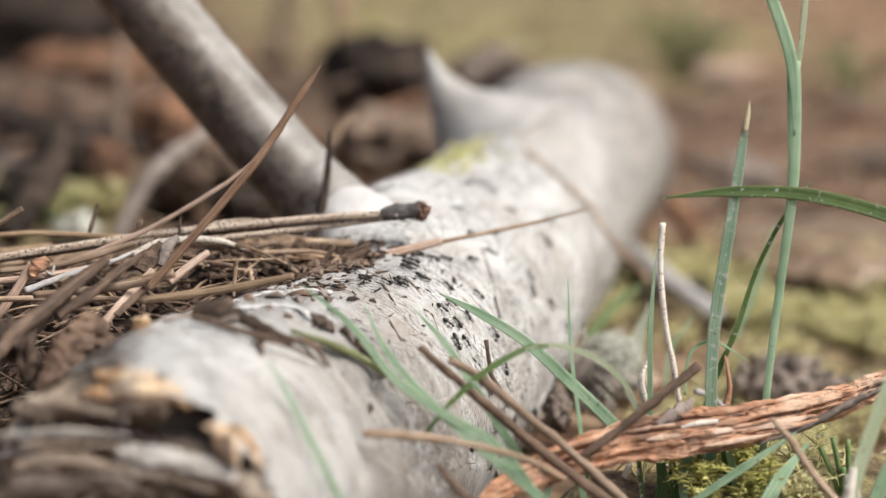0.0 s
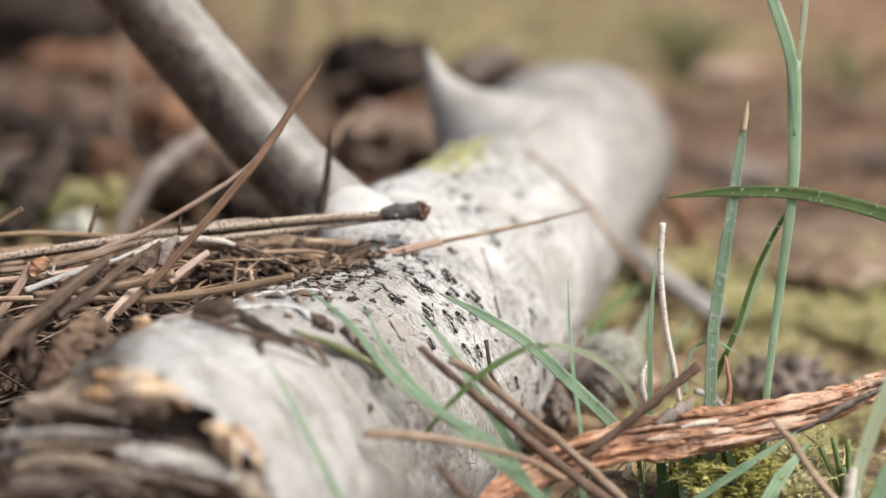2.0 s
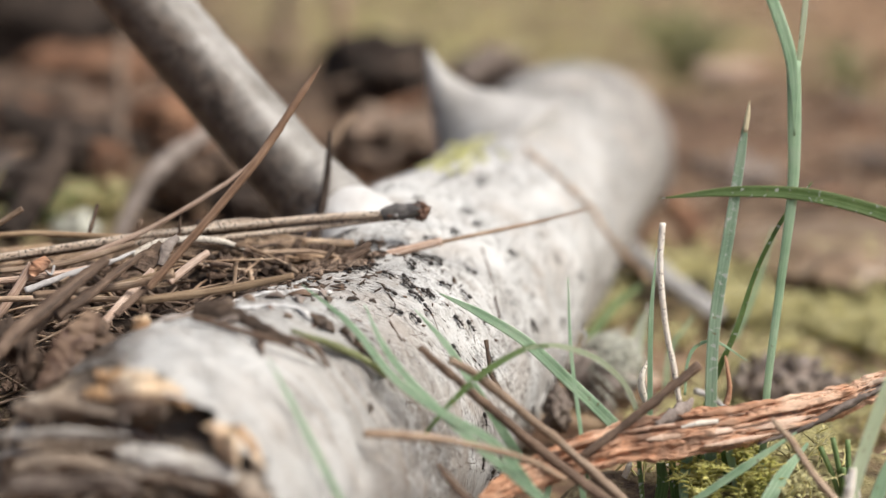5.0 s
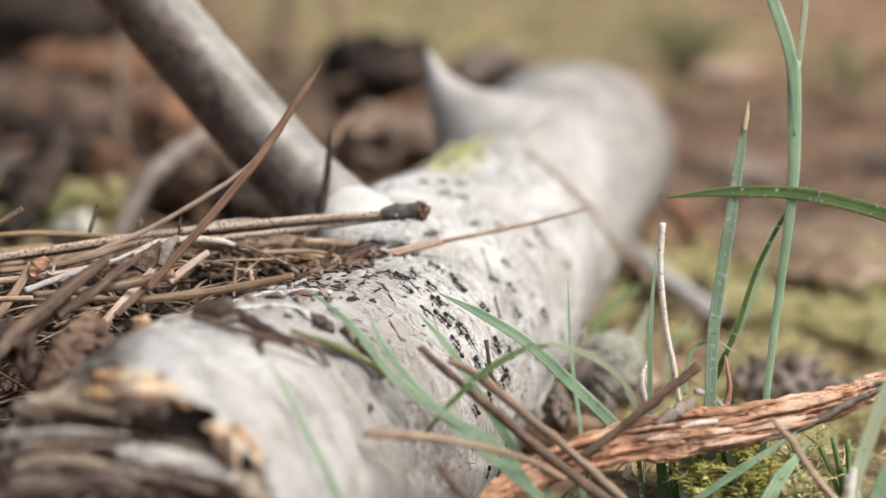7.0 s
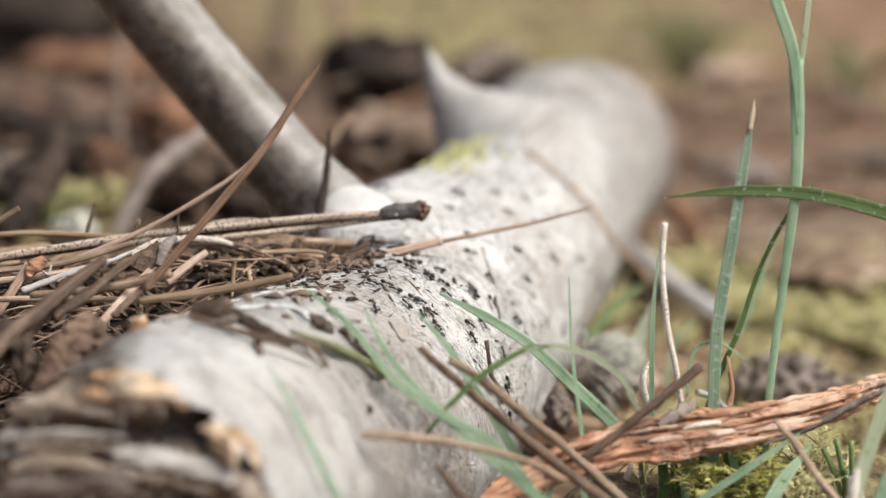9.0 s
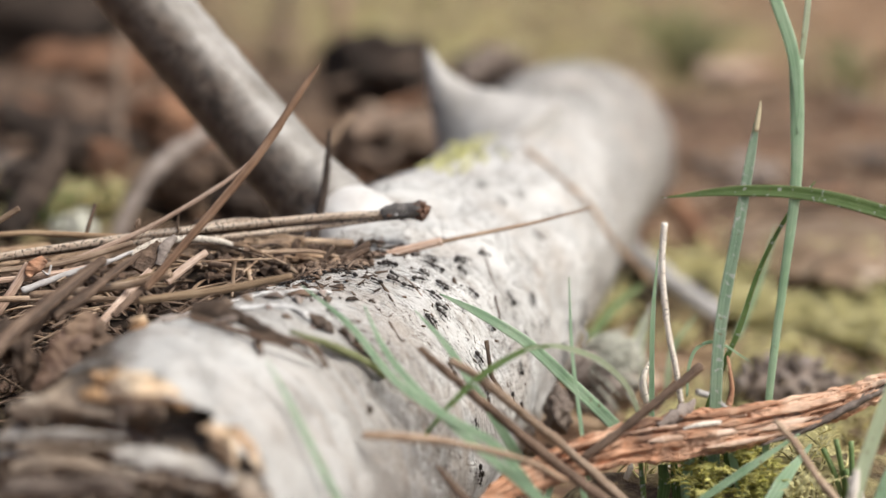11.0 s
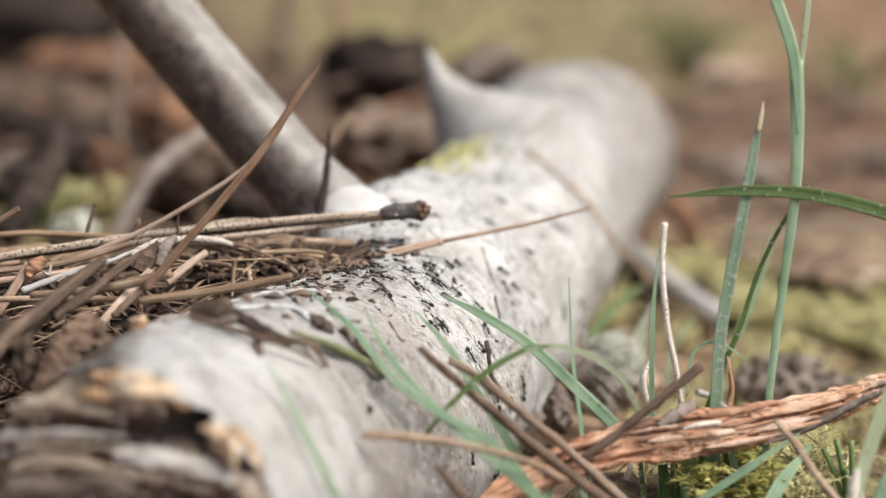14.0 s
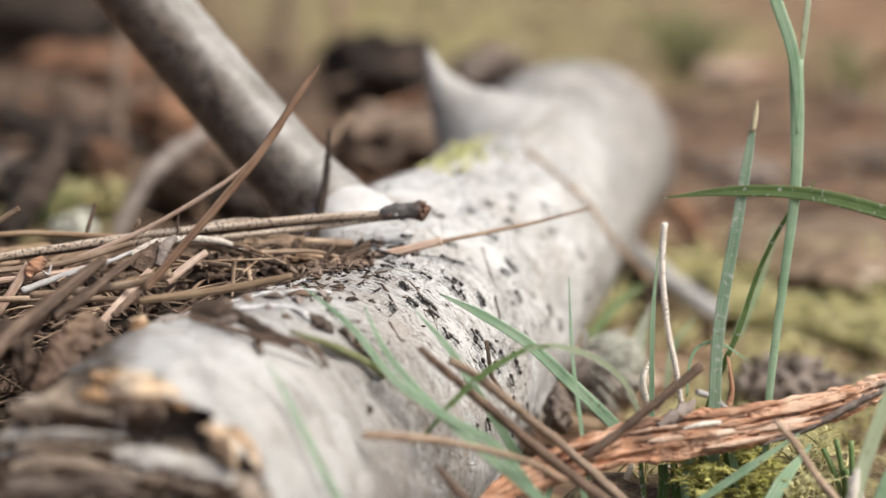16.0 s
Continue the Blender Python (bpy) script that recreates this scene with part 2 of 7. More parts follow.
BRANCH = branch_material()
END = plant("rotten_end_wood", (0.15, 0.105, 0.072), (0.29, 0.22, 0.165), (0.52, 0.435, 0.355), 110, 500, 0.85, 0.001, 0.1, grain=(0.35, 1, 1))
RIM = plant("orange_heartwood", (0.28, 0.13, 0.05), (0.55, 0.32, 0.15), (0.72, 0.55, 0.38), 110, 700, 0.8, 0.0006, 0.1)
CREAMWOOD = plant("cream_orange_heartwood", (0.46, 0.25, 0.11), (0.72, 0.54, 0.36), (0.86, 0.76, 0.62), 110, 700, 0.8, 0.0006, 0.1)
ASHWOOD = plant("ash_grey_wood", (0.24, 0.205, 0.175), (0.46, 0.42, 0.38), (0.68, 0.65, 0.615), 160, 700, 0.8, 0.0008, 0.1)
BLEACHED = plant("bleached_soft_wood", (0.36, 0.32, 0.27), (0.60, 0.565, 0.52), (0.80, 0.78, 0.75), 90, 600, 0.8, 0.0006, 0.1, grain=(0.3, 1, 1))
GREYROSE = plant("grey_pink_outer_layer", (0.13, 0.10, 0.082), (0.37, 0.31, 0.275), (0.66, 0.615, 0.58), 190, 900, 0.75, 0.0006, 0.1)
NEEDLE = plant("dry_pine_needle", (0.13, 0.075, 0.045), (0.34, 0.222, 0.14), (0.59, 0.455, 0.325), 130, 1600, 0.42, 0.00015, 0.4)
PALE = plant("bleached_straw", (0.42, 0.36, 0.30), (0.62, 0.56, 0.48), (0.78, 0.73, 0.66), 130, 1500, 0.55, 0.0001, 0.15, 0.0, ((0.16, 0.11, 0.08), 2600, 0.62))
DRYTIP = plant("straw_yellow_tip", (0.42, 0.33, 0.18), (0.62, 0.55, 0.36), (0.76, 0.71, 0.54), 200, 900, 0.6, 0.0001, 0.1)
STRAW = plant("speckled_straw", (0.78, 0.67, 0.54), (0.91, 0.83, 0.72), (0.96, 0.92, 0.86), 130, 1500, 0.55, 0.0001, 0.05, 0.0, ((0.16, 0.12, 0.10), 4200, 0.62))
GREYPALE = plant("grey_bleached_wood", (0.30, 0.28, 0.27), (0.48, 0.46, 0.45), (0.64, 0.62, 0.61), 100, 900, 0.55, 0.0003, 0.15)
TWIG = plant("brown_twig", (0.06, 0.037, 0.025), (0.19, 0.125, 0.085), (0.38, 0.28, 0.21), 140, 1100, 0.6, 0.0005, 0.35)
DEADLEAF = plant("brown_dead_leaf", (0.03, 0.014, 0.011), (0.115, 0.06, 0.042), (0.42, 0.29, 0.19), 75, 600, 0.65, 0.0006, 0.0)
SHEATH = plant("grey_sheath", (0.03, 0.027, 0.027), (0.10, 0.09, 0.088), (0.22, 0.20, 0.19), 500, 2200, 0.7, 0.0005, 0.1)
BROWNTIP = plant("brown_tip", (0.06, 0.03, 0.02), (0.14, 0.07, 0.045), (0.25, 0.14, 0.09), 500, 2200, 0.6, 0.0004, 0.1)
def stem_material(name, dark, mid, light, rib=22, spots=None, rough=0.5):
    """A dry needle, straw or twig: fibres along it, patches, specks if wanted, a shift from piece to piece."""
    m, nt, bsdf, uv = start(name, "UV")
    tc = nt.nodes.new("ShaderNodeTexCoord")
    info = nt.nodes.new("ShaderNodeObjectInfo")
    mv = nt.nodes.new("ShaderNodeVectorMath")
    mv.operation = "MULTIPLY_ADD"
    nt.links.new(info.outputs["Random"], mv.inputs[0])
    mv.inputs[1].default_value = (7, 5, 3)
    nt.links.new(uv, mv.inputs[2])
    ribs = noise_of(nt, mv.outputs[0], 1.0, 3.0, 0.6, (rib, 2.5, 1))
    patch = noise_of(nt, tc.outputs["Object"], 170, 4.0, 0.65)
    col = ramp(nt, patch, [(0.32, dark), (0.5, mid), (0.68, light)])
    col = mixc(nt, 0.6, col, ramp(nt, ribs, [(0.34, dark), (0.5, mid), (0.66, light)]))
    if spots:
        sp = noise_of(nt, tc.outputs["Object"], spots[1], 1.5, 0.4)
        col = mixc(nt, ramp(nt, sp, [(spots[2], (0, 0, 0)), (spots[2] + 0.03, (0.9, 0.9, 0.9))]), col, spots[0])
    mr = nt.nodes.new("ShaderNodeMapRange")
    mr.inputs[3].default_value, mr.inputs[4].default_value = 0.75, 1.2
    nt.links.new(info.outputs["Random"], mr.inputs[0])
    hsv = nt.nodes.new("ShaderNodeHueSaturation")
    nt.links.new(mr.outputs[0], hsv.inputs["Value"])
    nt.links.new(col, hsv.inputs["Color"])
    nt.links.new(hsv.outputs[0], bsdf.inputs["Base Color"])
    bsdf.inputs["Roughness"].default_value = rough
    relief(nt, bsdf, ribs, 0.0003, 0.7)
    return m


TAN = stem_material("tan_dry_needle", (0.165, 0.10, 0.062), (0.375, 0.255, 0.17), (0.63, 0.49, 0.37))
OLIVE = stem_material("olive_brown_needle", (0.14, 0.082, 0.042), (0.33, 0.215, 0.125), (0.54, 0.40, 0.26))
ROSE = stem_material("rosy_dry_needle", (0.27, 0.155, 0.105), (0.54, 0.38, 0.29), (0.76, 0.61, 0.51))
CREAM = stem_material("speckled_cream_needle", (0.40, 0.28, 0.20), (0.64, 0.51, 0.40), (0.82, 0.73, 0.62), 14, ((0.055, 0.036, 0.027), 2100, 0.575))
OLIVELEAF = stem_material("olive_dead_leaf", (0.07, 0.06, 0.025), (0.15, 0.165, 0.065), (0.30, 0.33, 0.16), 9)
STICK = stem_material("dark_streaked_twig", (0.03, 0.018, 0.012), (0.13, 0.079, 0.052), (0.36, 0.245, 0.175), 26, None, 0.7)
REDNEEDLE = stem_material("red_brown_needle", (0.13, 0.07, 0.043), (0.30, 0.18, 0.112), (0.48, 0.32, 0.22), 16)


def blade_material(name, dark, mid, light, spots=0.0, margin=(0.80, 0.84, 0.72)):
    """A grass blade: ribs along it, a pale bloom in patches, white scars if wanted; light comes through."""
    m, nt, bsdf, uv = start(name, "UV")
    tc = nt.nodes.new("ShaderNodeTexCoord")
    ribs = noise_of(nt, uv, 1.0, 2.0, 0.5, (46, 1.2, 1))
    patch = noise_of(nt, tc.outputs["Object"], 150, 4.0, 0.6)
    col = ramp(nt, patch, [(0.3, dark), (0.5, mid), (0.7, light)])
    col = mixc(nt, 0.55, col, ramp(nt, ribs, [(0.36, dark), (0.5, mid), (0.64, light)]))
    if spots:
        sp = noise_of(nt, tc.outputs["Object"], 820, 2.0, 0.5)
        col = mixc(nt, ramp(nt, sp, [(spots, (0, 0, 0)), (spots + 0.09, (0.85, 0.85, 0.85))]), col, (0.78, 0.80, 0.77))
    # pale margins on both edges of the blade
    sep = nt.nodes.new("ShaderNodeSeparateXYZ")
    nt.links.new(uv, sep.inputs[0])
    tw = nt.nodes.new("ShaderNodeMath")
    tw.operation = "PINGPONG"
    tw.inputs[1].default_value = 0.25
    nt.links.new(sep.outputs[0], tw.inputs[0])
    col = mixc(nt, ramp(nt, tw.outputs[0], [(0.0, (0.75, 0.75, 0.75)), (0.075, (0, 0, 0))]), col, margin)
    brown = noise_of(nt, tc.outputs["Object"], 700, 3.0, 0.6)
    col = mixc(nt, ramp(nt, brown, [(0.66, (0, 0, 0)), (0.72, (0.7, 0.7, 0.7))]), col, (0.30, 0.22, 0.10))
    nt.links.new(col, bsdf.inputs["Base Color"])
    bsdf.inputs["Roughness"].default_value = 0.42
    relief(nt, bsdf, ribs, 0.0002, 0.6)
    tr = nt.nodes.new("ShaderNodeBsdfTranslucent")
    nt.links.new(col, tr.inputs[0])
    ms = nt.nodes.new("ShaderNodeMixShader")
    ms.inputs[0].default_value = 0.45
    nt.links.new(bsdf.outputs[0], ms.inputs[1])
    nt.links.new(tr.outputs[0], ms.inputs[2])
    nt.links.new(ms.outputs[0], nt.nodes["Material Output"].inputs[0])
    return m


GRASS = blade_material("blue_green_grass", (0.32, 0.53, 0.32), (0.53, 0.73, 0.51), (0.78, 0.88, 0.71))
SPOTTED = blade_material("spotted_grass", (0.25, 0.41, 0.26), (0.43, 0.59, 0.43), (0.62, 0.73, 0.59), 0.58)
DARKGRASS = blade_material("dark_green_grass", (0.09, 0.175, 0.042), (0.18, 0.29, 0.09), (0.33, 0.44, 0.19), 0.63, (0.50, 0.46, 0.26))
PALEGRASS = blade_material("pale_grass_base", (0.52, 0.61, 0.40), (0.68, 0.76, 0.55), (0.83, 0.86, 0.72))
SHOOT = plant("fresh_green_shoot", (0.15, 0.25, 0.08), (0.28, 0.42, 0.16), (0.46, 0.57, 0.30), 200, 1200, 0.5, 0.0001, 0.2, 0.3)
HERB = plant("dull_green_leaf", (0.10, 0.11, 0.035), (0.19, 0.19, 0.075), (0.30, 0.28, 0.13), 150, 900, 0.5, 0.0002, 0.2, 0.2)
MOSS = plant("yellow_green_moss", (0.38, 0.35, 0.125), (0.65, 0.60, 0.30), (0.86, 0.81, 0.53), 200, 1500, 0.7, 0.0002, 0.5, 0.3)
FRESHMOSS = plant("fresh_yellow_moss", (0.44, 0.43, 0.08), (0.74, 0.70, 0.22), (0.92, 0.88, 0.46), 260, 1500, 0.6, 0.0001, 0.3, 0.35)
BARK = plant("orange_brown_bark", (0.09, 0.034, 0.018), (0.61, 0.29, 0.155), (0.90, 0.63, 0.46), 110, 700, 0.75, 0.0018, 0.2, grain=(0.16, 1, 1))
BARKLIGHT = plant("pale_bark_fibre", (0.50, 0.30, 0.20), (0.68, 0.48, 0.36), (0.82, 0.66, 0.54), 200, 900, 0.7, 0.0006, 0.2)
BARKEDGE = plant("grey_bark_skin", (0.06, 0.042, 0.034), (0.17, 0.13, 0.11), (0.34, 0.285, 0.25), 120, 700, 0.8, 0.0008, 0.1)
SCRAP = plant("dark_bark_scrap", (0.026, 0.016, 0.011), (0.088, 0.055, 0.037), (0.24, 0.16, 0.112), 260, 1500, 0.75, 0.0009, 0.5)
CONE = plant("weathered_cone_scale", (0.11, 0.083, 0.07), (0.29, 0.235, 0.205), (0.50, 0.43, 0.385), 180, 900, 0.75, 0.0005, 0.25)
CONEDARK = plant("dark_cone_scale", (0.05, 0.036, 0.03), (0.15, 0.112, 0.09), (0.32, 0.26, 0.22), 180, 900, 0.75, 0.0005, 0.3)
ROOT = plant("dark_root_wood", (0.009, 0.006, 0.004), (0.032, 0.020, 0.014), (0.085, 0.057, 0.042), 60, 400, 0.85, 0.002, 0.15)
REDBARK = plant("red_bark_clod", (0.055, 0.023, 0.012), (0.195, 0.092, 0.05), (0.36, 0.20, 0.12), 70, 400, 0.85, 0.002, 0.25)
LICHEN = plant("yellow_lichen", (0.38, 0.38, 0.12), (0.55, 0.54, 0.22), (0.66, 0.64, 0.36), 300, 1500, 0.8, 0.0004, 0.15)
GREYLICHEN = plant("grey_lichen", (0.34, 0.34, 0.28), (0.54, 0.54, 0.46), (0.72, 0.72, 0.64), 200, 1200, 0.85, 0.0006, 0.2)
ANT = plant("black_ant_shell", (0.010, 0.008, 0.007), (0.026, 0.020, 0.017), (0.06, 0.045, 0.037), 700, 4000, 0.3, 0.00003, 0.2)


# ---------------------------------------------------------------- mesh helpers
def obj(name, bm, material, smooth=True):
    me = bpy.data.meshes.new(name)
    bmesh.ops.recalc_face_normals(bm, faces=bm.faces)
    bm.to_mesh(me)
    bm.free()
    for p in me.polygons:
        p.use_smooth = smooth
    for mt in material if isinstance(material, (list, tuple)) else [material]:
        me.materials.append(mt)
    return new(name, me)


def part(name, bm, material, parent, label="", smooth=True):
    ob = obj(name, bm, material, smooth)
    ob.parent = parent
    if label:
        tagged(ob, label)
    return ob


def thing(name, label, category, group="", at=(0, 0, 0)):
    e = new(name)
    e.empty_display_size = 0.002
    e.location = at
    return tagged(e, label, category, group)


def smooth_line(pts, n):
    """n points along a Catmull-Rom curve through pts."""
    p = [Vector(q) for q in pts]
    if len(p) == 2:
        return [p[0].lerp(p[1], i / (n - 1)) for i in range(n)]
    ext = [2 * p[0] - p[1]] + p + [2 * p[-1] - p[-2]]
    out = []
    for i in range(n):
        u = i / (n - 1) * (len(p) - 1)
        k = min(int(u), len(p) - 2)
        t = u - k
        a, b, c, d = ext[k:k + 4]
        out.append(0.5 * ((2 * b) + (c - a) * t + (2 * a - 5 * b + 4 * c - d) * t * t + (3 * b - a - 3 * c + d) * t ** 3))
    return out


def lerp_list(vals, u):
    x = u * (len(vals) - 1)
    k = min(int(x), len(vals) - 2)
    return vals[k] + (vals[k + 1] - vals[k]) * (x - k)


def sweep(bm, pts, width, thick=None, n=16, sides=8, face=(0, -1, 0.3), rough=0.0, seed=0.0, flat=False, origin=(0, 0, 0), uv=False):
    """A rounded strip along pts. width, thick: full sizes, lists from start to end. face: the way its broad side looks."""
    line = smooth_line(pts, n)
    o = Vector(origin)
    width = width if isinstance(width, (list, tuple)) else [width, width]
    thick = width if thick is None else (thick if isinstance(thick, (list, tuple)) else [thick, thick])
    rings = []
    for i, p in enumerate(line):
        t = (line[min(i + 1, n - 1)] - line[max(i - 1, 0)]).normalized()
        f = Vector(face)
        f = (f - f.dot(t) * t)
        f = f.normalized() if f.length > 1e-6 else t.orthogonal().normalized()
        s = t.cross(f)
        u = i / (n - 1)
        w, h = lerp_list(width, u) / 2, lerp_list(thick, u) / 2
        ring = []
        for k in range(sides):
            a = 2 * math.pi * k / sides
            c, d = math.cos(a), math.sin(a)
            r = 1.0
            if rough:
                r += rough * noise.noise(p * 900 + Vector((c, d, seed)) * 1.7)
            dip = -0.26 * w * (1 - abs(c)) if flat else 0.0
            ring.append(bm.verts.new(p - o + s * (w * c * r) + f * (h * d * r + dip)))
        rings.append(ring)
    for a, b in zip(rings, rings[1:]):
        for k in range(sides):
            bm.faces.new((a[k], a[(k + 1) % sides], b[(k + 1) % sides], b[k]))
    bm.faces.new(rings[0][::-1])
    bm.faces.new(rings[-1])
    if uv:      # u round the strip, v along it
        lay = bm.loops.layers.uv.verify()
        pos = {v: (k / sides, i / n) for i, ring in enumerate(rings) for k, v in enumerate(ring)}
        for f in bm.faces:
            wrap = max(pos[lp.vert][0] for lp in f.loops) > 0.7
            for lp in f.loops:
                a, b = pos[lp.vert]
                lp[lay].uv = (a + 1 if wrap and a < 0.3 else a, b)
    return line


def lump(bm, centre, size, detail=3, rough=0.25, freq=2.0, seed=0.0, turn=0.0):
    """A rough clod: a ball pushed in and out by noise at two scales."""
    m = Matrix.Translation(centre) @ Matrix.Rotation(turn, 4, "Z")
    made = bmesh.ops.create_icosphere(bm, subdivisions=detail, radius=1.0)["verts"]
    for v in made:
        d = v.co.normalized()
        r = 1 + rough * noise.noise(d * freq + Vector((seed, 3.1, seed * 0.7))) + rough * 0.5 * noise.noise(d * freq * 3.3 + Vector((seed, 0, 9)))
        v.co = m @ Vector((d.x * size[0] * r, d.y * size[1] * r, d.z * size[2] * r))


def crumble(bm, amount, seed=0.0):
    """Break up a smooth shape: pits and steps at four scales along the normals."""
    bm.normal_update()
    moved = []
    for v in bm.verts:
        q = Vector((v.co.x * 0.35 + seed, v.co.y + seed * 0.37, v.co.z))
        h = 0.9 * noise.noise(q * 260) + 0.7 * noise.noise(q * 620) + 0.45 * noise.noise(q * 1400) + 0.25 * noise.noise(q * 3000)
        moved.append(v.co + v.normal * amount * h)
    for v, co in zip(bm.verts, moved):
        v.co = co


# ---------------------------------------------------------------- ground
MOSS_SPOTS = [(0.1050, 0.4049, 0.0000), (0.0683, 0.4238, 0.0000), (0.1235, 0.4338, 0.0000), (0.0717, 0.3294, 0.0000), (0.0832, 0.3115, 0.0000), (-0.1360, 0.4723, 0.0300), (-0.1096, 0.4354, 0.0300), (0.0418, 0.9853, 0.0000), (-0.0318, 1.0350, 0.0000), (0.0917, 0.9400, 0.0000), (0.0071, 1.2177, 0.0000), (0.0012, 1.2932, 0.0000), (0.1213, 0.8085, 0.0000), (0.2140, 0.7785, 0.0000), (0.0609, 0.4049, 0.0000), (0.0765, 0.4237, 0.0000), (0.0570, 0.2690, 0.0200), (0.0760, 0.2720, 0.0200)]
BARE = (0.0413, 0.3059, 0.0000)
# humus; spots under the bark, in moss gaps and the far corner paint shade
HUMUS_SHADE_SPOTS = [(BARE, 0.026, 0.55), ((-0.1235, 0.4949, 0.0300), 0.10, 0.75), ((-0.0838, 0.4582, 0.0300), 0.06, 0.8), ((-0.2634, 0.9400, 0.0000), 0.14, 0.85), ((-0.1830, 0.8984, 0.0000), 0.25, 0.5), ((-0.1927, 0.7480, 0.0000), 0.15, 0.6), ((0.0461, 0.3144, 0.0000), 0.02, 0.45), ((-0.0317, 0.7480, 0.0000), 0.10, 0.8), ((0.1225, 0.5728, 0.0000), 0.06, 0.35), ((0.0575, 0.3145, 0.0000), 0.012, 0.9), ((0.0688, 0.3145, 0.0000), 0.012, 0.9), ((0.0815, 0.3203, 0.0000), 0.012, 0.9)]
DRY_SPOTS = [((0.31, 1.00), 0.16, 0.75), ((0.24, 0.86), 0.07, 0.5), ((0.20, 1.25), 0.12, 0.5), ((0.046, 0.318), 0.016, 0.6)]
MOSS_SIZE = [0.042, 0.033, 0.034, 0.04, 0.05, 0.014, 0.014, 0.14, 0.10, 0.12, 0.2, 0.22, 0.05, 0.03, 0.022, 0.024, 0.013, 0.012]


def bank(x, y):
    """Height of the heap of litter that leans on the log's shaded side."""
    side = x - LINE_X(y)
    rise = 0.5 - 0.5 * math.tanh((side + 0.012) / 0.006)
    back = 0.5 - 0.5 * math.tanh((y - 0.322) / 0.010)
    front = 0.5 + 0.5 * math.tanh((y - 0.222) / 0.008)
    out = 0.5 + 0.5 * math.tanh((x + 0.21) / 0.03)
    hollow = 0.042 * math.exp(-((x + 0.072) ** 2 + (y - 0.245) ** 2) / 0.024 ** 2)
    shoulder = 0.022 * (0.5 - 0.5 * math.tanh((x + 0.050) / 0.012)) * (0.5 - 0.5 * math.tanh((y - 0.56) / 0.08)) * front * out
    return max(0.0, max(shoulder, 0.054 * rise * back * front * out) - hollow)


def mound(x, y):
    """Low hump of mossy humus on which the bark strip and the grass stand."""
    ins = 0.5 + 0.5 * math.tanh((x - 0.020) / 0.006)
    far = 0.5 - 0.5 * math.tanh((y - 0.281 - 0.06 * (x - 0.06)) / 0.005)
    return 0.023 * ins * far * (0.5 + 0.5 * math.tanh((y - 0.19) / 0.012)) * (0.5 - 0.5 * math.tanh((x - 0.15) / 0.02))


def LINE_X(y):
    """The log's axis, seen from above."""
    return -0.0347 + (y - 0.2557) * 0.66


def height(x, y):
    v = Vector((x, y, 0))
    fade = min(1.0, 0.3 + math.hypot(x, y - 0.3) * 1.2)
    h = 0.006 * noise.noise(v * 25) + 0.003 * noise.noise(v * 80 + Vector((4, 1, 0))) + 0.02 * fade * noise.noise(v * 5)
    return h + bank(x, y) + mound(x, y) - 0.002


# how dark the floor is: humus, and the shade painted by some spots
def humus(x, y):
    g = min(1.0, bank(x, y) / 0.015) * (0.5 - 0.5 * math.tanh((y - 0.36) / 0.02))
    g = max(g, 0.8 * min(1.0, mound(x, y) / 0.012))
    for c, s, k in HUMUS_SHADE_SPOTS:
        g = max(g, k * math.exp(-((x - c[0]) ** 2 + (y - c[1]) ** 2) / (s * s)))
    return g


def build_ground():
    xs, step = [0.0], 0.004
    while xs[-1] < 40:
        if xs[-1] > 0.25:
            step *= 1.13
        xs.append(xs[-1] + step)
    xs = [-v for v in xs[:0:-1]] + xs
    ys = [v + 0.3 for v in xs]
    verts, faces, moss = [], [], []
    for y in ys:
        for x in xs:
            verts.append((x, y, height(x, y)))
            g = 0.0
            for c, s in zip(MOSS_SPOTS, MOSS_SIZE):
                g = max(g, math.exp(-((x - c[0]) ** 2 + (y - c[1]) ** 2) / (s * s)))
            g *= 1 - math.exp(-((x - BARE[0]) ** 2 + (y - BARE[1]) ** 2) / 0.0009)
            moss.append(min(1.0, g * 1.3))
    w = len(xs)
    for j in range(len(ys) - 1):
        for i in range(w - 1):
            faces.append((j * w + i, j * w + i + 1, (j + 1) * w + i + 1, (j + 1) * w + i))
    me = bpy.data.meshes.new("ground")
    me.from_pydata(verts, [], faces)
    at = me.attributes.new("moss", "FLOAT", "POINT")
    at.data.foreach_set("value", moss)
    hu = me.attributes.new("humus", "FLOAT", "POINT")
    hu.data.foreach_set("value", [humus(v[0], v[1]) for v in verts])
    dr = me.attributes.new("dry", "FLOAT", "POINT")
    dr.data.foreach_set("value", [max(k * math.exp(-((v[0] - c[0]) ** 2 + (v[1] - c[1]) ** 2) / (r * r)) for c, r, k in DRY_SPOTS) for v in verts])
    for p in me.polygons:
        p.use_smooth = True
    me.materials.append(FLOOR)
    tagged(new("ground", me), "brown forest floor of humus with moss patches", "ground", kind="structure")


build_ground()

# ---------------------------------------------------------------- the log
SPINE = [(-0.0491, 0.2161, 0.0361), (-0.0422, 0.2332, 0.0336), (-0.0347, 0.2558, 0.0291), (-0.0117, 0.2897, 0.0291), (0.0112, 0.3833, 0.0268), (0.0421, 0.4882, 0.0365), (0.0575, 0.5546, 0.0144), (0.0683, 0.5973, -0.0170)]
RADII = [0.0275, 0.0300, 0.0316, 0.0287, 0.0290, 0.0312, 0.027, 0.020]
MM = 0.001
SPINE_LINE = smooth_line(SPINE, 240)
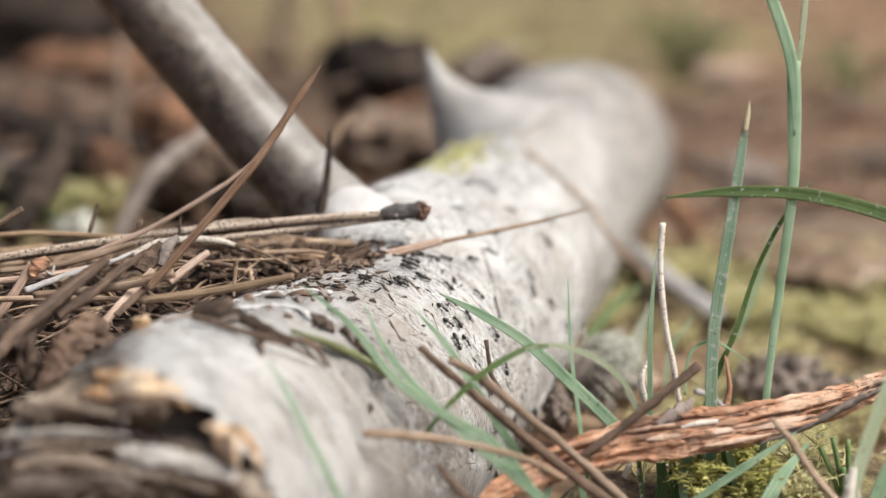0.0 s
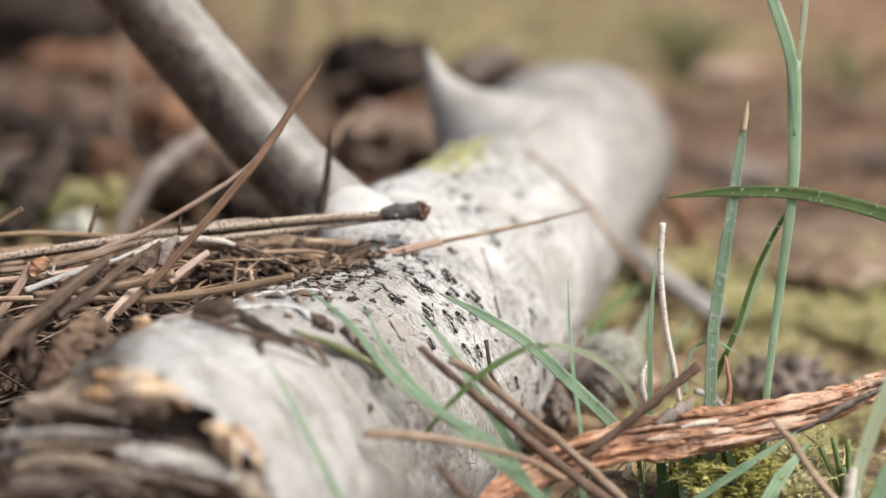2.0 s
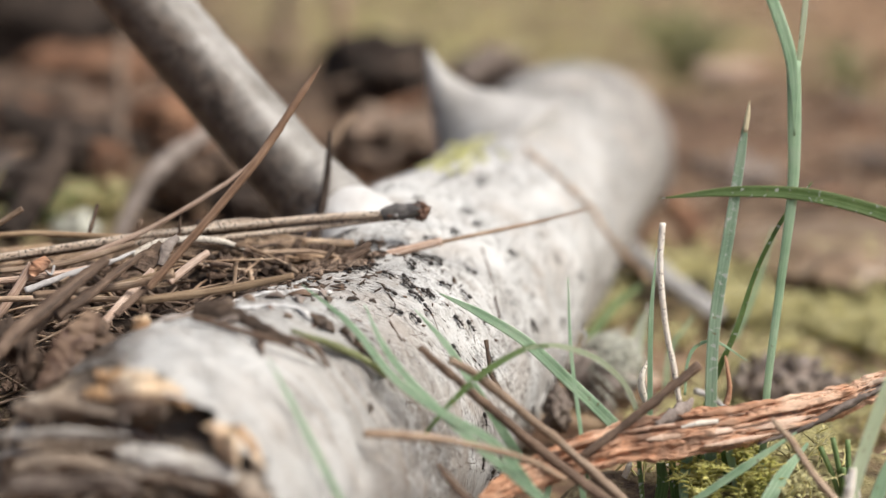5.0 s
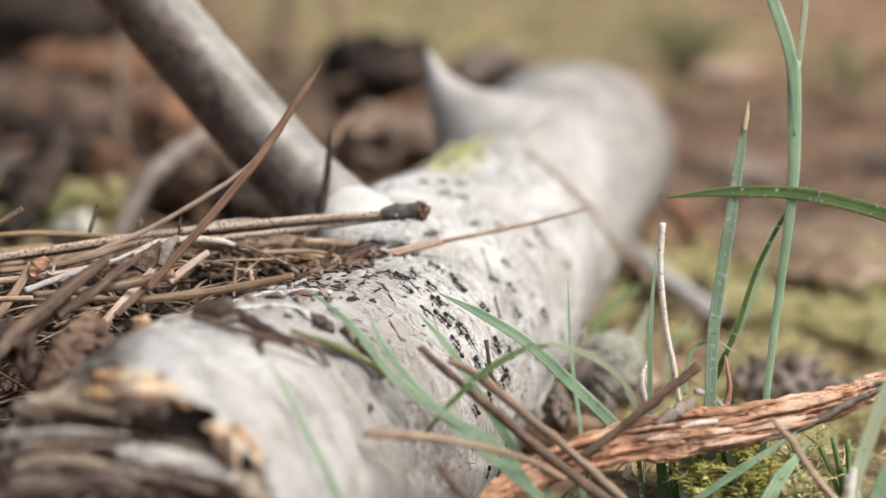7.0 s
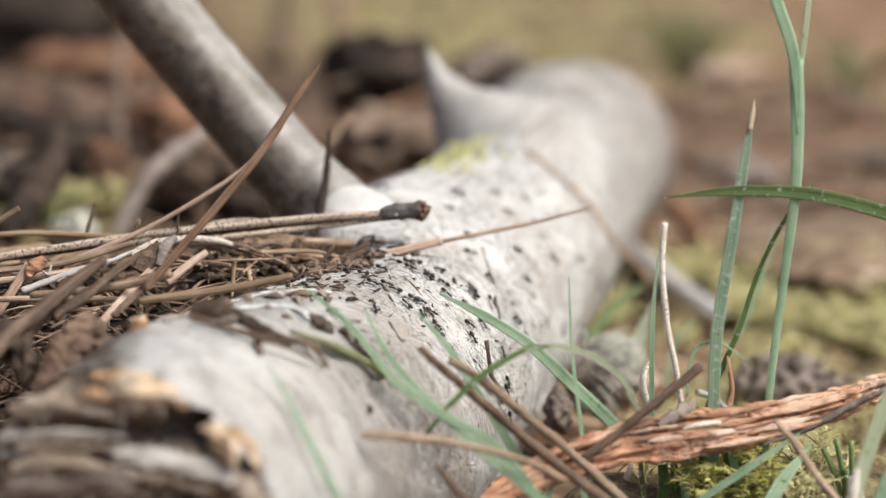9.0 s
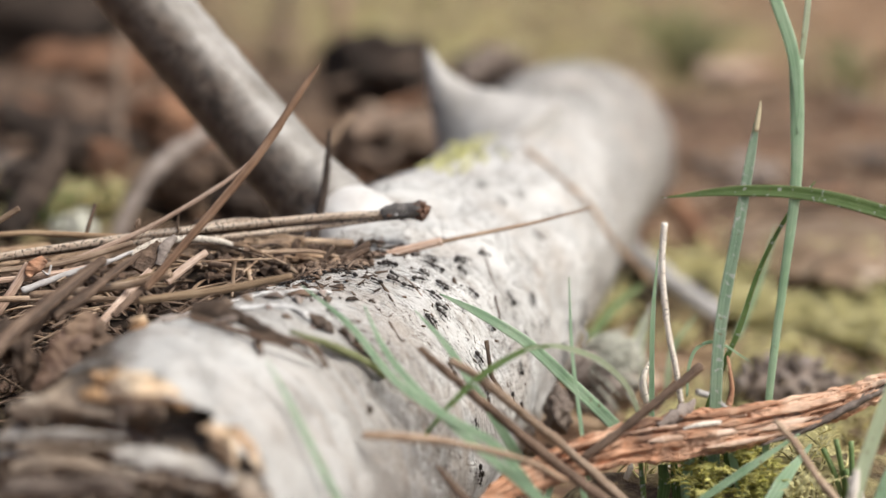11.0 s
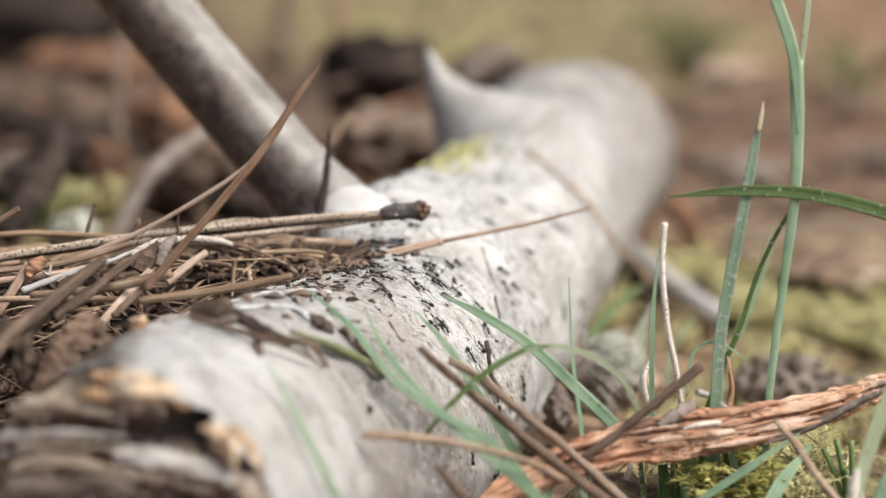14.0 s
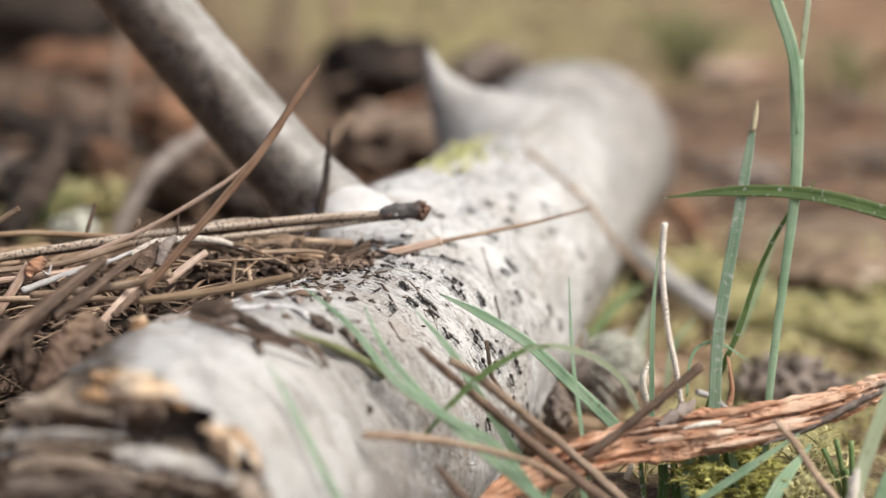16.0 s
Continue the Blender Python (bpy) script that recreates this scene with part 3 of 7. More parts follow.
for _ in range(500):    # ease the bends
    SPINE_LINE = [SPINE_LINE[0]] + [(a + 2 * b + c) / 4 for a, b, c in zip(SPINE_LINE, SPINE_LINE[1:], SPINE_LINE[2:])] + [SPINE_LINE[-1]]


def log_frame(u):
    """Centre, along, up and side of the log at u from 0 (broken end) to 1."""
    x = min(max(u, 0.0), 1.0) * 239
    k = min(int(x), 238)
    c = SPINE_LINE[k].lerp(SPINE_LINE[k + 1], x - k)
    t = (SPINE_LINE[min(k + 2, 239)] - SPINE_LINE[max(k - 2, 0)]).normalized()
    upw = Vector((0, 0, 1))
    upw = (upw - upw.dot(t) * t).normalized()
    return c, t, upw, t.cross(upw)


def log_radius(u, th):
    c, t, upw, s = log_frame(u)
    d = math.cos(th) * upw + math.sin(th) * s
    r = lerp_list(RADII, u)
    p = c + d * r
    q = Vector((p.x * 70, p.y * 70, p.z * 70))
    layer = noise.noise(q) + 0.35 * noise.noise(q * 2.7)
    a = math.atan2(math.sin(th), math.cos(th))
    r += 0.0068 * math.exp(-((u - 0.494) / 0.050) ** 2 - ((a + 0.45) / 0.5) ** 2)      # swelling between the branch and the stub
    r -= 0.0022 * math.exp(-((u - 0.283) / 0.016) ** 2 - ((a - 0.88) / 0.12) ** 2)      # worn dent
    peel = 0.0007 * min(1.0, max(0.0, (layer + 0.05) * 7)) if u < 0.6 else 0.0
    return r * (1 + 0.035 * noise.noise(p * 45) + 0.012 * noise.noise(p * 140) + 0.004 * noise.noise(p * 420)) + peel, d, c, t


def log_point(u, th, lift=0.0):
    r, d, c, t = log_radius(u, th)
    return c + d * (r + lift), d, t


def rim_bite(th):
    """How far the ragged rim of the broken end reaches out or falls back."""
    return 0.006 * noise.noise(Vector((math.cos(th) * 3, math.sin(th) * 3, 2.0))) + 0.0045 * noise.noise(Vector((math.cos(th) * 11, math.sin(th) * 11, 5.0))) + 0.002 * noise.noise(Vector((math.cos(th) * 30, math.sin(th) * 30, 7.0)))


def build_log():
    log = thing("fallen_log", "weathered white fallen log with a broken rotten end", "log", at=SPINE[3])
    o = Vector(SPINE[3])
    bm = bmesh.new()
    uvl = bm.loops.layers.uv.new("UVMap")
    na, nl = 220, 460
    grid = []
    for j in range(nl):
        u = j / (nl - 1)
        row = []
        for i in range(na):
            th = 2 * math.pi * i / na
            p, d, t = log_point(u, th)
            if j < 10:      # ragged broken rim
                p = p - t * rim_bite(th) * (1 - j / 10)
            row.append(bm.verts.new(p - o))
        grid.append(row)
    for j in range(nl - 1):
        for i in range(na):
            k = (i + 1) % na
            f = bm.faces.new((grid[j][i], grid[j][k], grid[j + 1][k], grid[j + 1][i]))
            for lp, (ii, jj) in zip(f.loops, ((i, j), (i + 1, j), (i + 1, j + 1), (i, j + 1))):
                lp[uvl].uv = (ii / na * 0.19, jj / nl * 0.45)
    bm.faces.new(grid[-1])
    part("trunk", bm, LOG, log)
    # rotten end with a deep hollow where the heart has fallen out
    bm = bmesh.new()
    c, t, upw, s = log_frame(0.0)
    hollow = Vector((-0.0355, 0.2135, 0.0556))

    def in_hollow(p):
        q = p - hollow
        return math.exp(-(((q.dot(s) / 0.0086) ** 2 + ((q.dot(upw) + 0.16 * q.dot(s)) / 0.0036) ** 2) ** 2))

    prev = None
    for k in range(34):
        rr = 1.0 - 0.9 * (k / 33) ** 1.15
        ring = []
        for i in range(220):
            th = 2 * math.pi * i / 220
            r, d, c2, t2 = log_radius(0.0, th)
            p = c + d * r * rr * 0.985
            lift = 0.004 * noise.noise(Vector((p.x * 60, p.y * 130, p.z * 170))) + 0.003 * noise.noise(p * 330) + 0.0012 * noise.noise(p * 800)
            depth = lerp_list([0.0005, -0.002, 0.001, 0.003, 0.005, 0.004, 0.005], 1 - rr)
            rim = -t * rim_bite(th) if k == 0 else Vector()
            ring.append(bm.verts.new(p + t * (depth + (lift if k else 0) + 0.013 * in_hollow(p) * min(1.0, k / 3)) + rim - o))
        if prev:
            for i in range(220):
                bm.faces.new((prev[i], prev[(i + 1) % 220], ring[(i + 1) % 220], ring[i]))
        prev = ring
    bm.faces.new(prev)
    end = part("broken_end", bm, END, log, "grey-brown rotten hollow end of the log")
    # orange rim splinters
    rng = random.Random(6)
    for i in range(30):
        th = rng.uniform(-0.10, 0.28) if i % 4 else rng.uniform(0.70, 0.80)
        r, d, c2, t2 = log_radius(0.0, th)
        side = d.cross(t)
        p = c + d * r * (rng.uniform(0.84, 0.95) if i % 4 else rng.uniform(0.93, 0.98)) - t * rng.uniform(0.0, 0.002)
        ln, w = rng.uniform(0.003, 0.008), rng.uniform(0.0012, 0.0034)
        v = (side * rng.choice((-1, 1)) + d * rng.gauss(0, 0.4) - t * rng.gauss(0, 0.4)).normalized() * ln
        bm = bmesh.new()
        sweep(bm, [p - v / 2, p, p + v / 2 - t * 0.0006], [w * 0.4, w, w * 0.3], [w * 0.6, w * 0.8, w * 0.3], 10, 7, (0, -1, 0.5), 0.7, i, origin=o)
        part("wood_splinter", bm, (CREAMWOOD, RIM, END, RIM)[i % 4], end, "exposed heartwood splinter on the broken rim")
    for i in range(110):
        a, rr = rng.uniform(0, 6.28), math.sqrt(rng.uniform(0.02, 0.85))
        r, d, c2, t2 = log_radius(0.0, a)
        p = c + d * r * rr - t * rng.uniform(-0.004, 0.002)
        v = (s * rng.gauss(0.2, 0.6) + upw * rng.gauss(0, 0.35) - t * rng.gauss(0.2, 0.4)).normalized() * rng.uniform(0.003, 0.010)
        w = rng.uniform(0.001, 0.0034)
        if in_hollow(p) > 0.05:
            continue
        bm = bmesh.new()
        sweep(bm, [p - v / 2, p + t * rng.uniform(-0.001, 0.001), p + v / 2], [w * 0.3, w, w * 0.2], [w * 0.4, w * 0.6, w * 0.2], 8, 6, (0, -1, 0.4), 0.8, i, origin=o)
        part("rotten_splinter", bm, (END, CONE, ASHWOOD, END)[i % 4], end, "splinter of rotten wood")
    for pts, w, m, label in (
            ([(-0.0500, 0.2162, 0.0618), (-0.0461, 0.2153, 0.0629), (-0.0420, 0.2148, 0.0622), (-0.0388, 0.2148, 0.0607)], [1.4, 4.4, 3.2, 1.0], CREAMWOOD, "cream and orange heartwood on the upper rim"),
            ([(-0.0440, 0.2146, 0.0630), (-0.0410, 0.2142, 0.0618), (-0.0380, 0.2142, 0.0598)], [0.6, 1.4, 0.8], RIM, "orange edge of the heartwood on the upper rim"),
            ([(-0.0487, 0.2150, 0.0593), (-0.0456, 0.2145, 0.0600), (-0.0426, 0.2145, 0.0605)], [1.0, 2.2, 0.8], END, "crumbling ledge of rotten wood"),
            ([(-0.0540, 0.2165, 0.0612), (-0.0520, 0.2160, 0.0612), (-0.0500, 0.2155, 0.0606)], [1.2, 2.2, 1.0], RIM, "orange heartwood nub on the upper rim"),
            ([(-0.0308, 0.2122, 0.0578), (-0.0294, 0.2113, 0.0563), (-0.0282, 0.2107, 0.0545), (-0.0275, 0.2105, 0.0530)], [0.6, 1.3, 1.7, 0.9], RIM, "orange heartwood on the side rim"),
            ([(-0.0288, 0.2104, 0.0540), (-0.0276, 0.2101, 0.0530), (-0.0266, 0.2101, 0.0516)], [0.5, 1.1, 0.6], CREAMWOOD, "cream heartwood on the side rim"),
            ([(-0.0484, 0.2112, 0.0536), (-0.0440, 0.2105, 0.0538), (-0.0390, 0.2098, 0.0533), (-0.0345, 0.2095, 0.0521), (-0.0310, 0.2095, 0.0505)], [1.2, 3.0, 3.4, 3.0, 1.2], BLEACHED, "bleached pale ledge of wood below the hollow"),
            ([(-0.0690, 0.2150, 0.0546), (-0.0610, 0.2140, 0.0556), (-0.0550, 0.2136, 0.0558), (-0.0470, 0.2128, 0.0558)], [0.6, 1.4, 1.6, 0.6], ASHWOOD, "pale streak of bleached wood"),
            ([(-0.0640, 0.2136, 0.0537), (-0.0570, 0.2130, 0.0541), (-0.0500, 0.2124, 0.0544), (-0.0450, 0.2120, 0.0545)], [0.6, 1.2, 1.0, 0.4], END, "cream streak of soft wood"),
            ([(-0.0652, 0.2180, 0.0576), (-0.0599, 0.2175, 0.0589), (-0.0537, 0.2165, 0.0590), (-0.0484, 0.2150, 0.0578)], [1.6, 2.6, 2.4, 1.0], END, "crumbling ledge of rotten wood"),
            ([(-0.0640, 0.2126, 0.0512), (-0.0585, 0.2118, 0.0519), (-0.0530, 0.2112, 0.0519), (-0.0480, 0.2108, 0.0512)], [1.4, 2.8, 2.8, 1.2], END, "crumbling ledge of rotten wood"),
            ([(-0.0510, 0.2108, 0.0506), (-0.0450, 0.2102, 0.0510), (-0.0390, 0.2096, 0.0502), (-0.0340, 0.2095, 0.0488)], [1.2, 2.4, 2.4, 1.0], END, "crumbling ledge of rotten wood"),
            ([(-0.0648, 0.2110, 0.0488), (-0.0579, 0.2100, 0.0490), (-0.0494, 0.2095, 0.0492), (-0.0453, 0.2095, 0.0484)], [2.0, 3.0, 3.0, 1.4], CONEDARK, "crumbling ledge of rotten wood")):
        bm = bmesh.new()
        w = [x * MM for x in w]
        sweep(bm, pts, w, [x * 0.5 for x in w], 70, 30, (0, -1, 0.4), 0.2, w[1] * 5000, origin=o)
        crumble(bm, max(w) * 0.22, w[1] * 900)
        part("rotten_ledge", bm, m, end, label)
    # roll of torn outer layer with an orange broken face, at the edge of the litter
    bm = bmesh.new()
    roll = [log_point(u, th, -0.0008)[0] for u, th in ((0.152, -0.35), (0.182, -0.36), (0.215, -0.36), (0.250, -0.36), (0.290, -0.34))]
    sweep(bm, roll, [0.0040, 0.0036, 0.0032, 0.0028, 0.0014], [0.0036, 0.0030, 0.0026, 0.0020, 0.0010], 80, 26, (0, -0.5, 1), 0.22, 3.0, origin=o)
    crumble(bm, 0.0005, 2.3)
    rolled = part("torn_roll", bm, GREYROSE, log, "rolled edge of torn grey-pink outer layer")
    for k, (dx, dz, w, m) in enumerate(((-0.0006, 0.0010, 0.0040, RIM), (-0.0002, 0.0024, 0.0018, CREAMWOOD), (0.0003, -0.0013, 0.0018, TWIG), (-0.0008, 0.0021, 0.0010, SCRAP))):
        bm = bmesh.new()
        q = roll[0] + Vector((dx, -0.0006, dz))
        sweep(bm, [q + Vector((0.0012, 0.0006, 0.0)), q, q - Vector((0.0012, 0.0002, -0.0002))], [w, w, w * 0.35], [w, w * 0.9, w * 0.3], 16, 14, (0, -1, 0.4), 0.5, k * 4.0, origin=o)
        crumble(bm, w * 0.16, k * 1.1)
        part("broken_face", bm, m, rolled, "orange splintered face of the torn roll")
    # fine fibres that fray from the worn flank; dark strands paint the shaded gaps
    rng = random.Random(14)
    for nm, m, count, label in (("fibre_fray", WHITE, 420, "fine pale fibres fraying from the worn flank"), ("fibre_crack", SCRAP, 150, "fine dark strands painting the shaded gaps between fibres")):
        bm = bmesh.new()
        for i in range(count):
            th = rng.uniform(0.25, 1.65)
            u = rng.gauss(0.312, 0.011) + 0.010 * math.sin(th * 5) if i % 3 else rng.uniform(0.27, 0.375)
            ln, w = rng.uniform(0.02, 0.11), rng.uniform(0.00006, 0.00015)
            du = rng.gauss(0, 0.004)
            lift = rng.uniform(0.0001, 0.0006) if m is WHITE else 0.00003
            sweep(bm, [log_point(u, th, 0.0)[0], log_point(u + du + rng.gauss(0, 0.001), th + ln * 0.5, lift)[0], log_point(u + du * 2, th + ln, lift * rng.uniform(0, 1.2))[0]], [w, w, w * 0.5], None, 6, 4, origin=o)
        tagged(part(nm, bm, m, log, label), kind="stuff")
    # torn edge of the outer layer along the shaded side, and flakes of old bark that still cling
    for k, (rows, w, m) in enumerate((([(0.165, -0.24), (0.20, -0.25), (0.25, -0.22), (0.29, -0.15)], [0.0008, 0.0018, 0.0014, 0.0008], CONE),
                                      ([(0.27, -0.20), (0.31, -0.10), (0.335, 0.02), (0.35, 0.14)], [0.0006, 0.0013, 0.0010, 0.0004], WHITE), ([(0.25, -0.05), (0.27, 0.10), (0.275, 0.25), (0.27, 0.38)], [0.0006, 0.0012, 0.0010, 0.0005], WHITE))):
        bm = bmesh.new()
        sweep(bm, [log_point(u, th, 0.0004)[0] for u, th in rows], w, [x * 0.55 for x in w], 60, 14, log_point(*rows[0])[1], 0.35, k * 7.0, origin=o)
        crumble(bm, 0.0007, k * 0.7)
        part("torn_edge", bm, m, log, "torn raised edge of the bleached outer layer")
    for k, (u, th, size) in enumerate(((0.278, 0.40, 0.0030), (0.300, 0.52, 0.0028), (0.297, 0.64, 0.0026), (0.185, 0.10, 0.0022), (0.20, 0.02, 0.0022), (0.31, 0.12, 0.0020), (0.325, 0.05, 0.0020),
                                       (0.30, 0.0, 0.0018), (0.335, 0.20, 0.0014), (0.345, 0.10, 0.0016), (0.35, 0.28, 0.0012), (0.315, 0.33, 0.0012), (0.25, 0.95, 0.0010), (0.31, 0.86, 0.0012))):
        p, d, t2 = log_point(u, th, 0.0002)
        side = d.cross(t2)
        v = (t2 * math.sin(k * 1.7) + side * (0.8 + 0.4 * math.cos(k))).normalized() * size
        bm = bmesh.new()
        sweep(bm, [p - v, p - v * 0.3 + d * 0.0004, p + v * 0.4 + d * 0.0003, p + v], [size * 0.25, size * 0.95, size * 0.7, size * 0.2], [size * 0.2, size * 0.5, size * 0.4, size * 0.15], 22, 14, d, 0.9, k * 3.1, origin=o)
        part("bark_remnant", bm, (TWIG, CONE, SCRAP, BARKEDGE)[k % 4], log, "dark flake of old bark clinging to the log")
    # dark strips laid on the wood to paint cracks and the shade in them
    for k, (rows, w) in enumerate((([(0.487, 0.36), (0.472, 0.50), (0.462, 0.62), (0.450, 0.78)], 0.0005), ([(0.447, 0.80), (0.441, 0.90), (0.434, 1.02)], 0.0007), ([(0.49, 0.50), (0.475, 0.62)], 0.0006), ([(0.405, 0.30), (0.398, 0.45), (0.392, 0.62), (0.382, 0.80)], 0.0004), ([(0.36, 0.40), (0.352, 0.60), (0.34, 0.85)], 0.0005))):
        bm = bmesh.new()
        sweep(bm, [log_point(u, th, 0.00002)[0] for u, th in rows], [w * 0.5, w, w * 0.8, w * 0.2], [w * 0.5, w * 0.7, w * 0.3], 40, 8, log_point(*rows[0])[1], 0.9, k * 5.0, origin=o)
        part("bark_fibre", bm, SCRAP, log, "thin dark strip painting a crack in the log")
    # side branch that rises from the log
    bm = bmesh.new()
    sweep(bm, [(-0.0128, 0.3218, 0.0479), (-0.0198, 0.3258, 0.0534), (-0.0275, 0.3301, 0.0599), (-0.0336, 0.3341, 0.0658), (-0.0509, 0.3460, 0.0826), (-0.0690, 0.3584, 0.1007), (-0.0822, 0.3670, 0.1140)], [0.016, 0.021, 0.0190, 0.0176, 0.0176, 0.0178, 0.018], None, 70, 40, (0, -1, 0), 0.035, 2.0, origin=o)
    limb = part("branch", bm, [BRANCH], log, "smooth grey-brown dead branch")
    bm = bmesh.new()
    sweep(bm, [(-0.0092, 0.3200, 0.0405), (-0.0137, 0.3200, 0.0480), (-0.0192, 0.3227, 0.0543), (-0.0231, 0.3264, 0.0571), (-0.0254, 0.3285, 0.0586)], [0.026, 0.0245, 0.0220, 0.0180, 0.0130], None, 40, 40, (0, -1, 0), 0.022, 7.0, origin=o)
    part("branch_collar", bm, WHITE, limb, "white flared base of the branch")
    # pointed stub of a second branch
    bm = bmesh.new()
    sweep(bm, [(0.0187, 0.4120, 0.0493), (0.0096, 0.4160, 0.0568), (0.0028, 0.4190, 0.0638), (-0.0014, 0.4213, 0.0706), (-0.0042, 0.4258, 0.0773)], [0.040, 0.028, 0.0145, 0.0065, 0.0012], None, 40, 30, (0, -1, 0), 0.08, 5.0, origin=o)
    part("branch_stub", bm, STUBWOOD, log, "pointed white branch stub")
    return log


build_log()


# ---------------------------------------------------------------- strips: needles, twigs, blades
def strip(name, label, category, pts, width, thick, material, group="", n=18, sides=8, flat=False, rough=0.0, face=(0, -1, 0.3), worn=0.0):
    bm = bmesh.new()
    o = pts[0]
    sweep(bm, pts, width, thick, n, sides, face, rough, pts[0][0] * 100, flat, o, True)
    if worn:
        crumble(bm, worn, pts[0][0] * 50)
    ob = obj(name, bm, material)
    ob.location = o
    return tagged(ob, label, category, group)




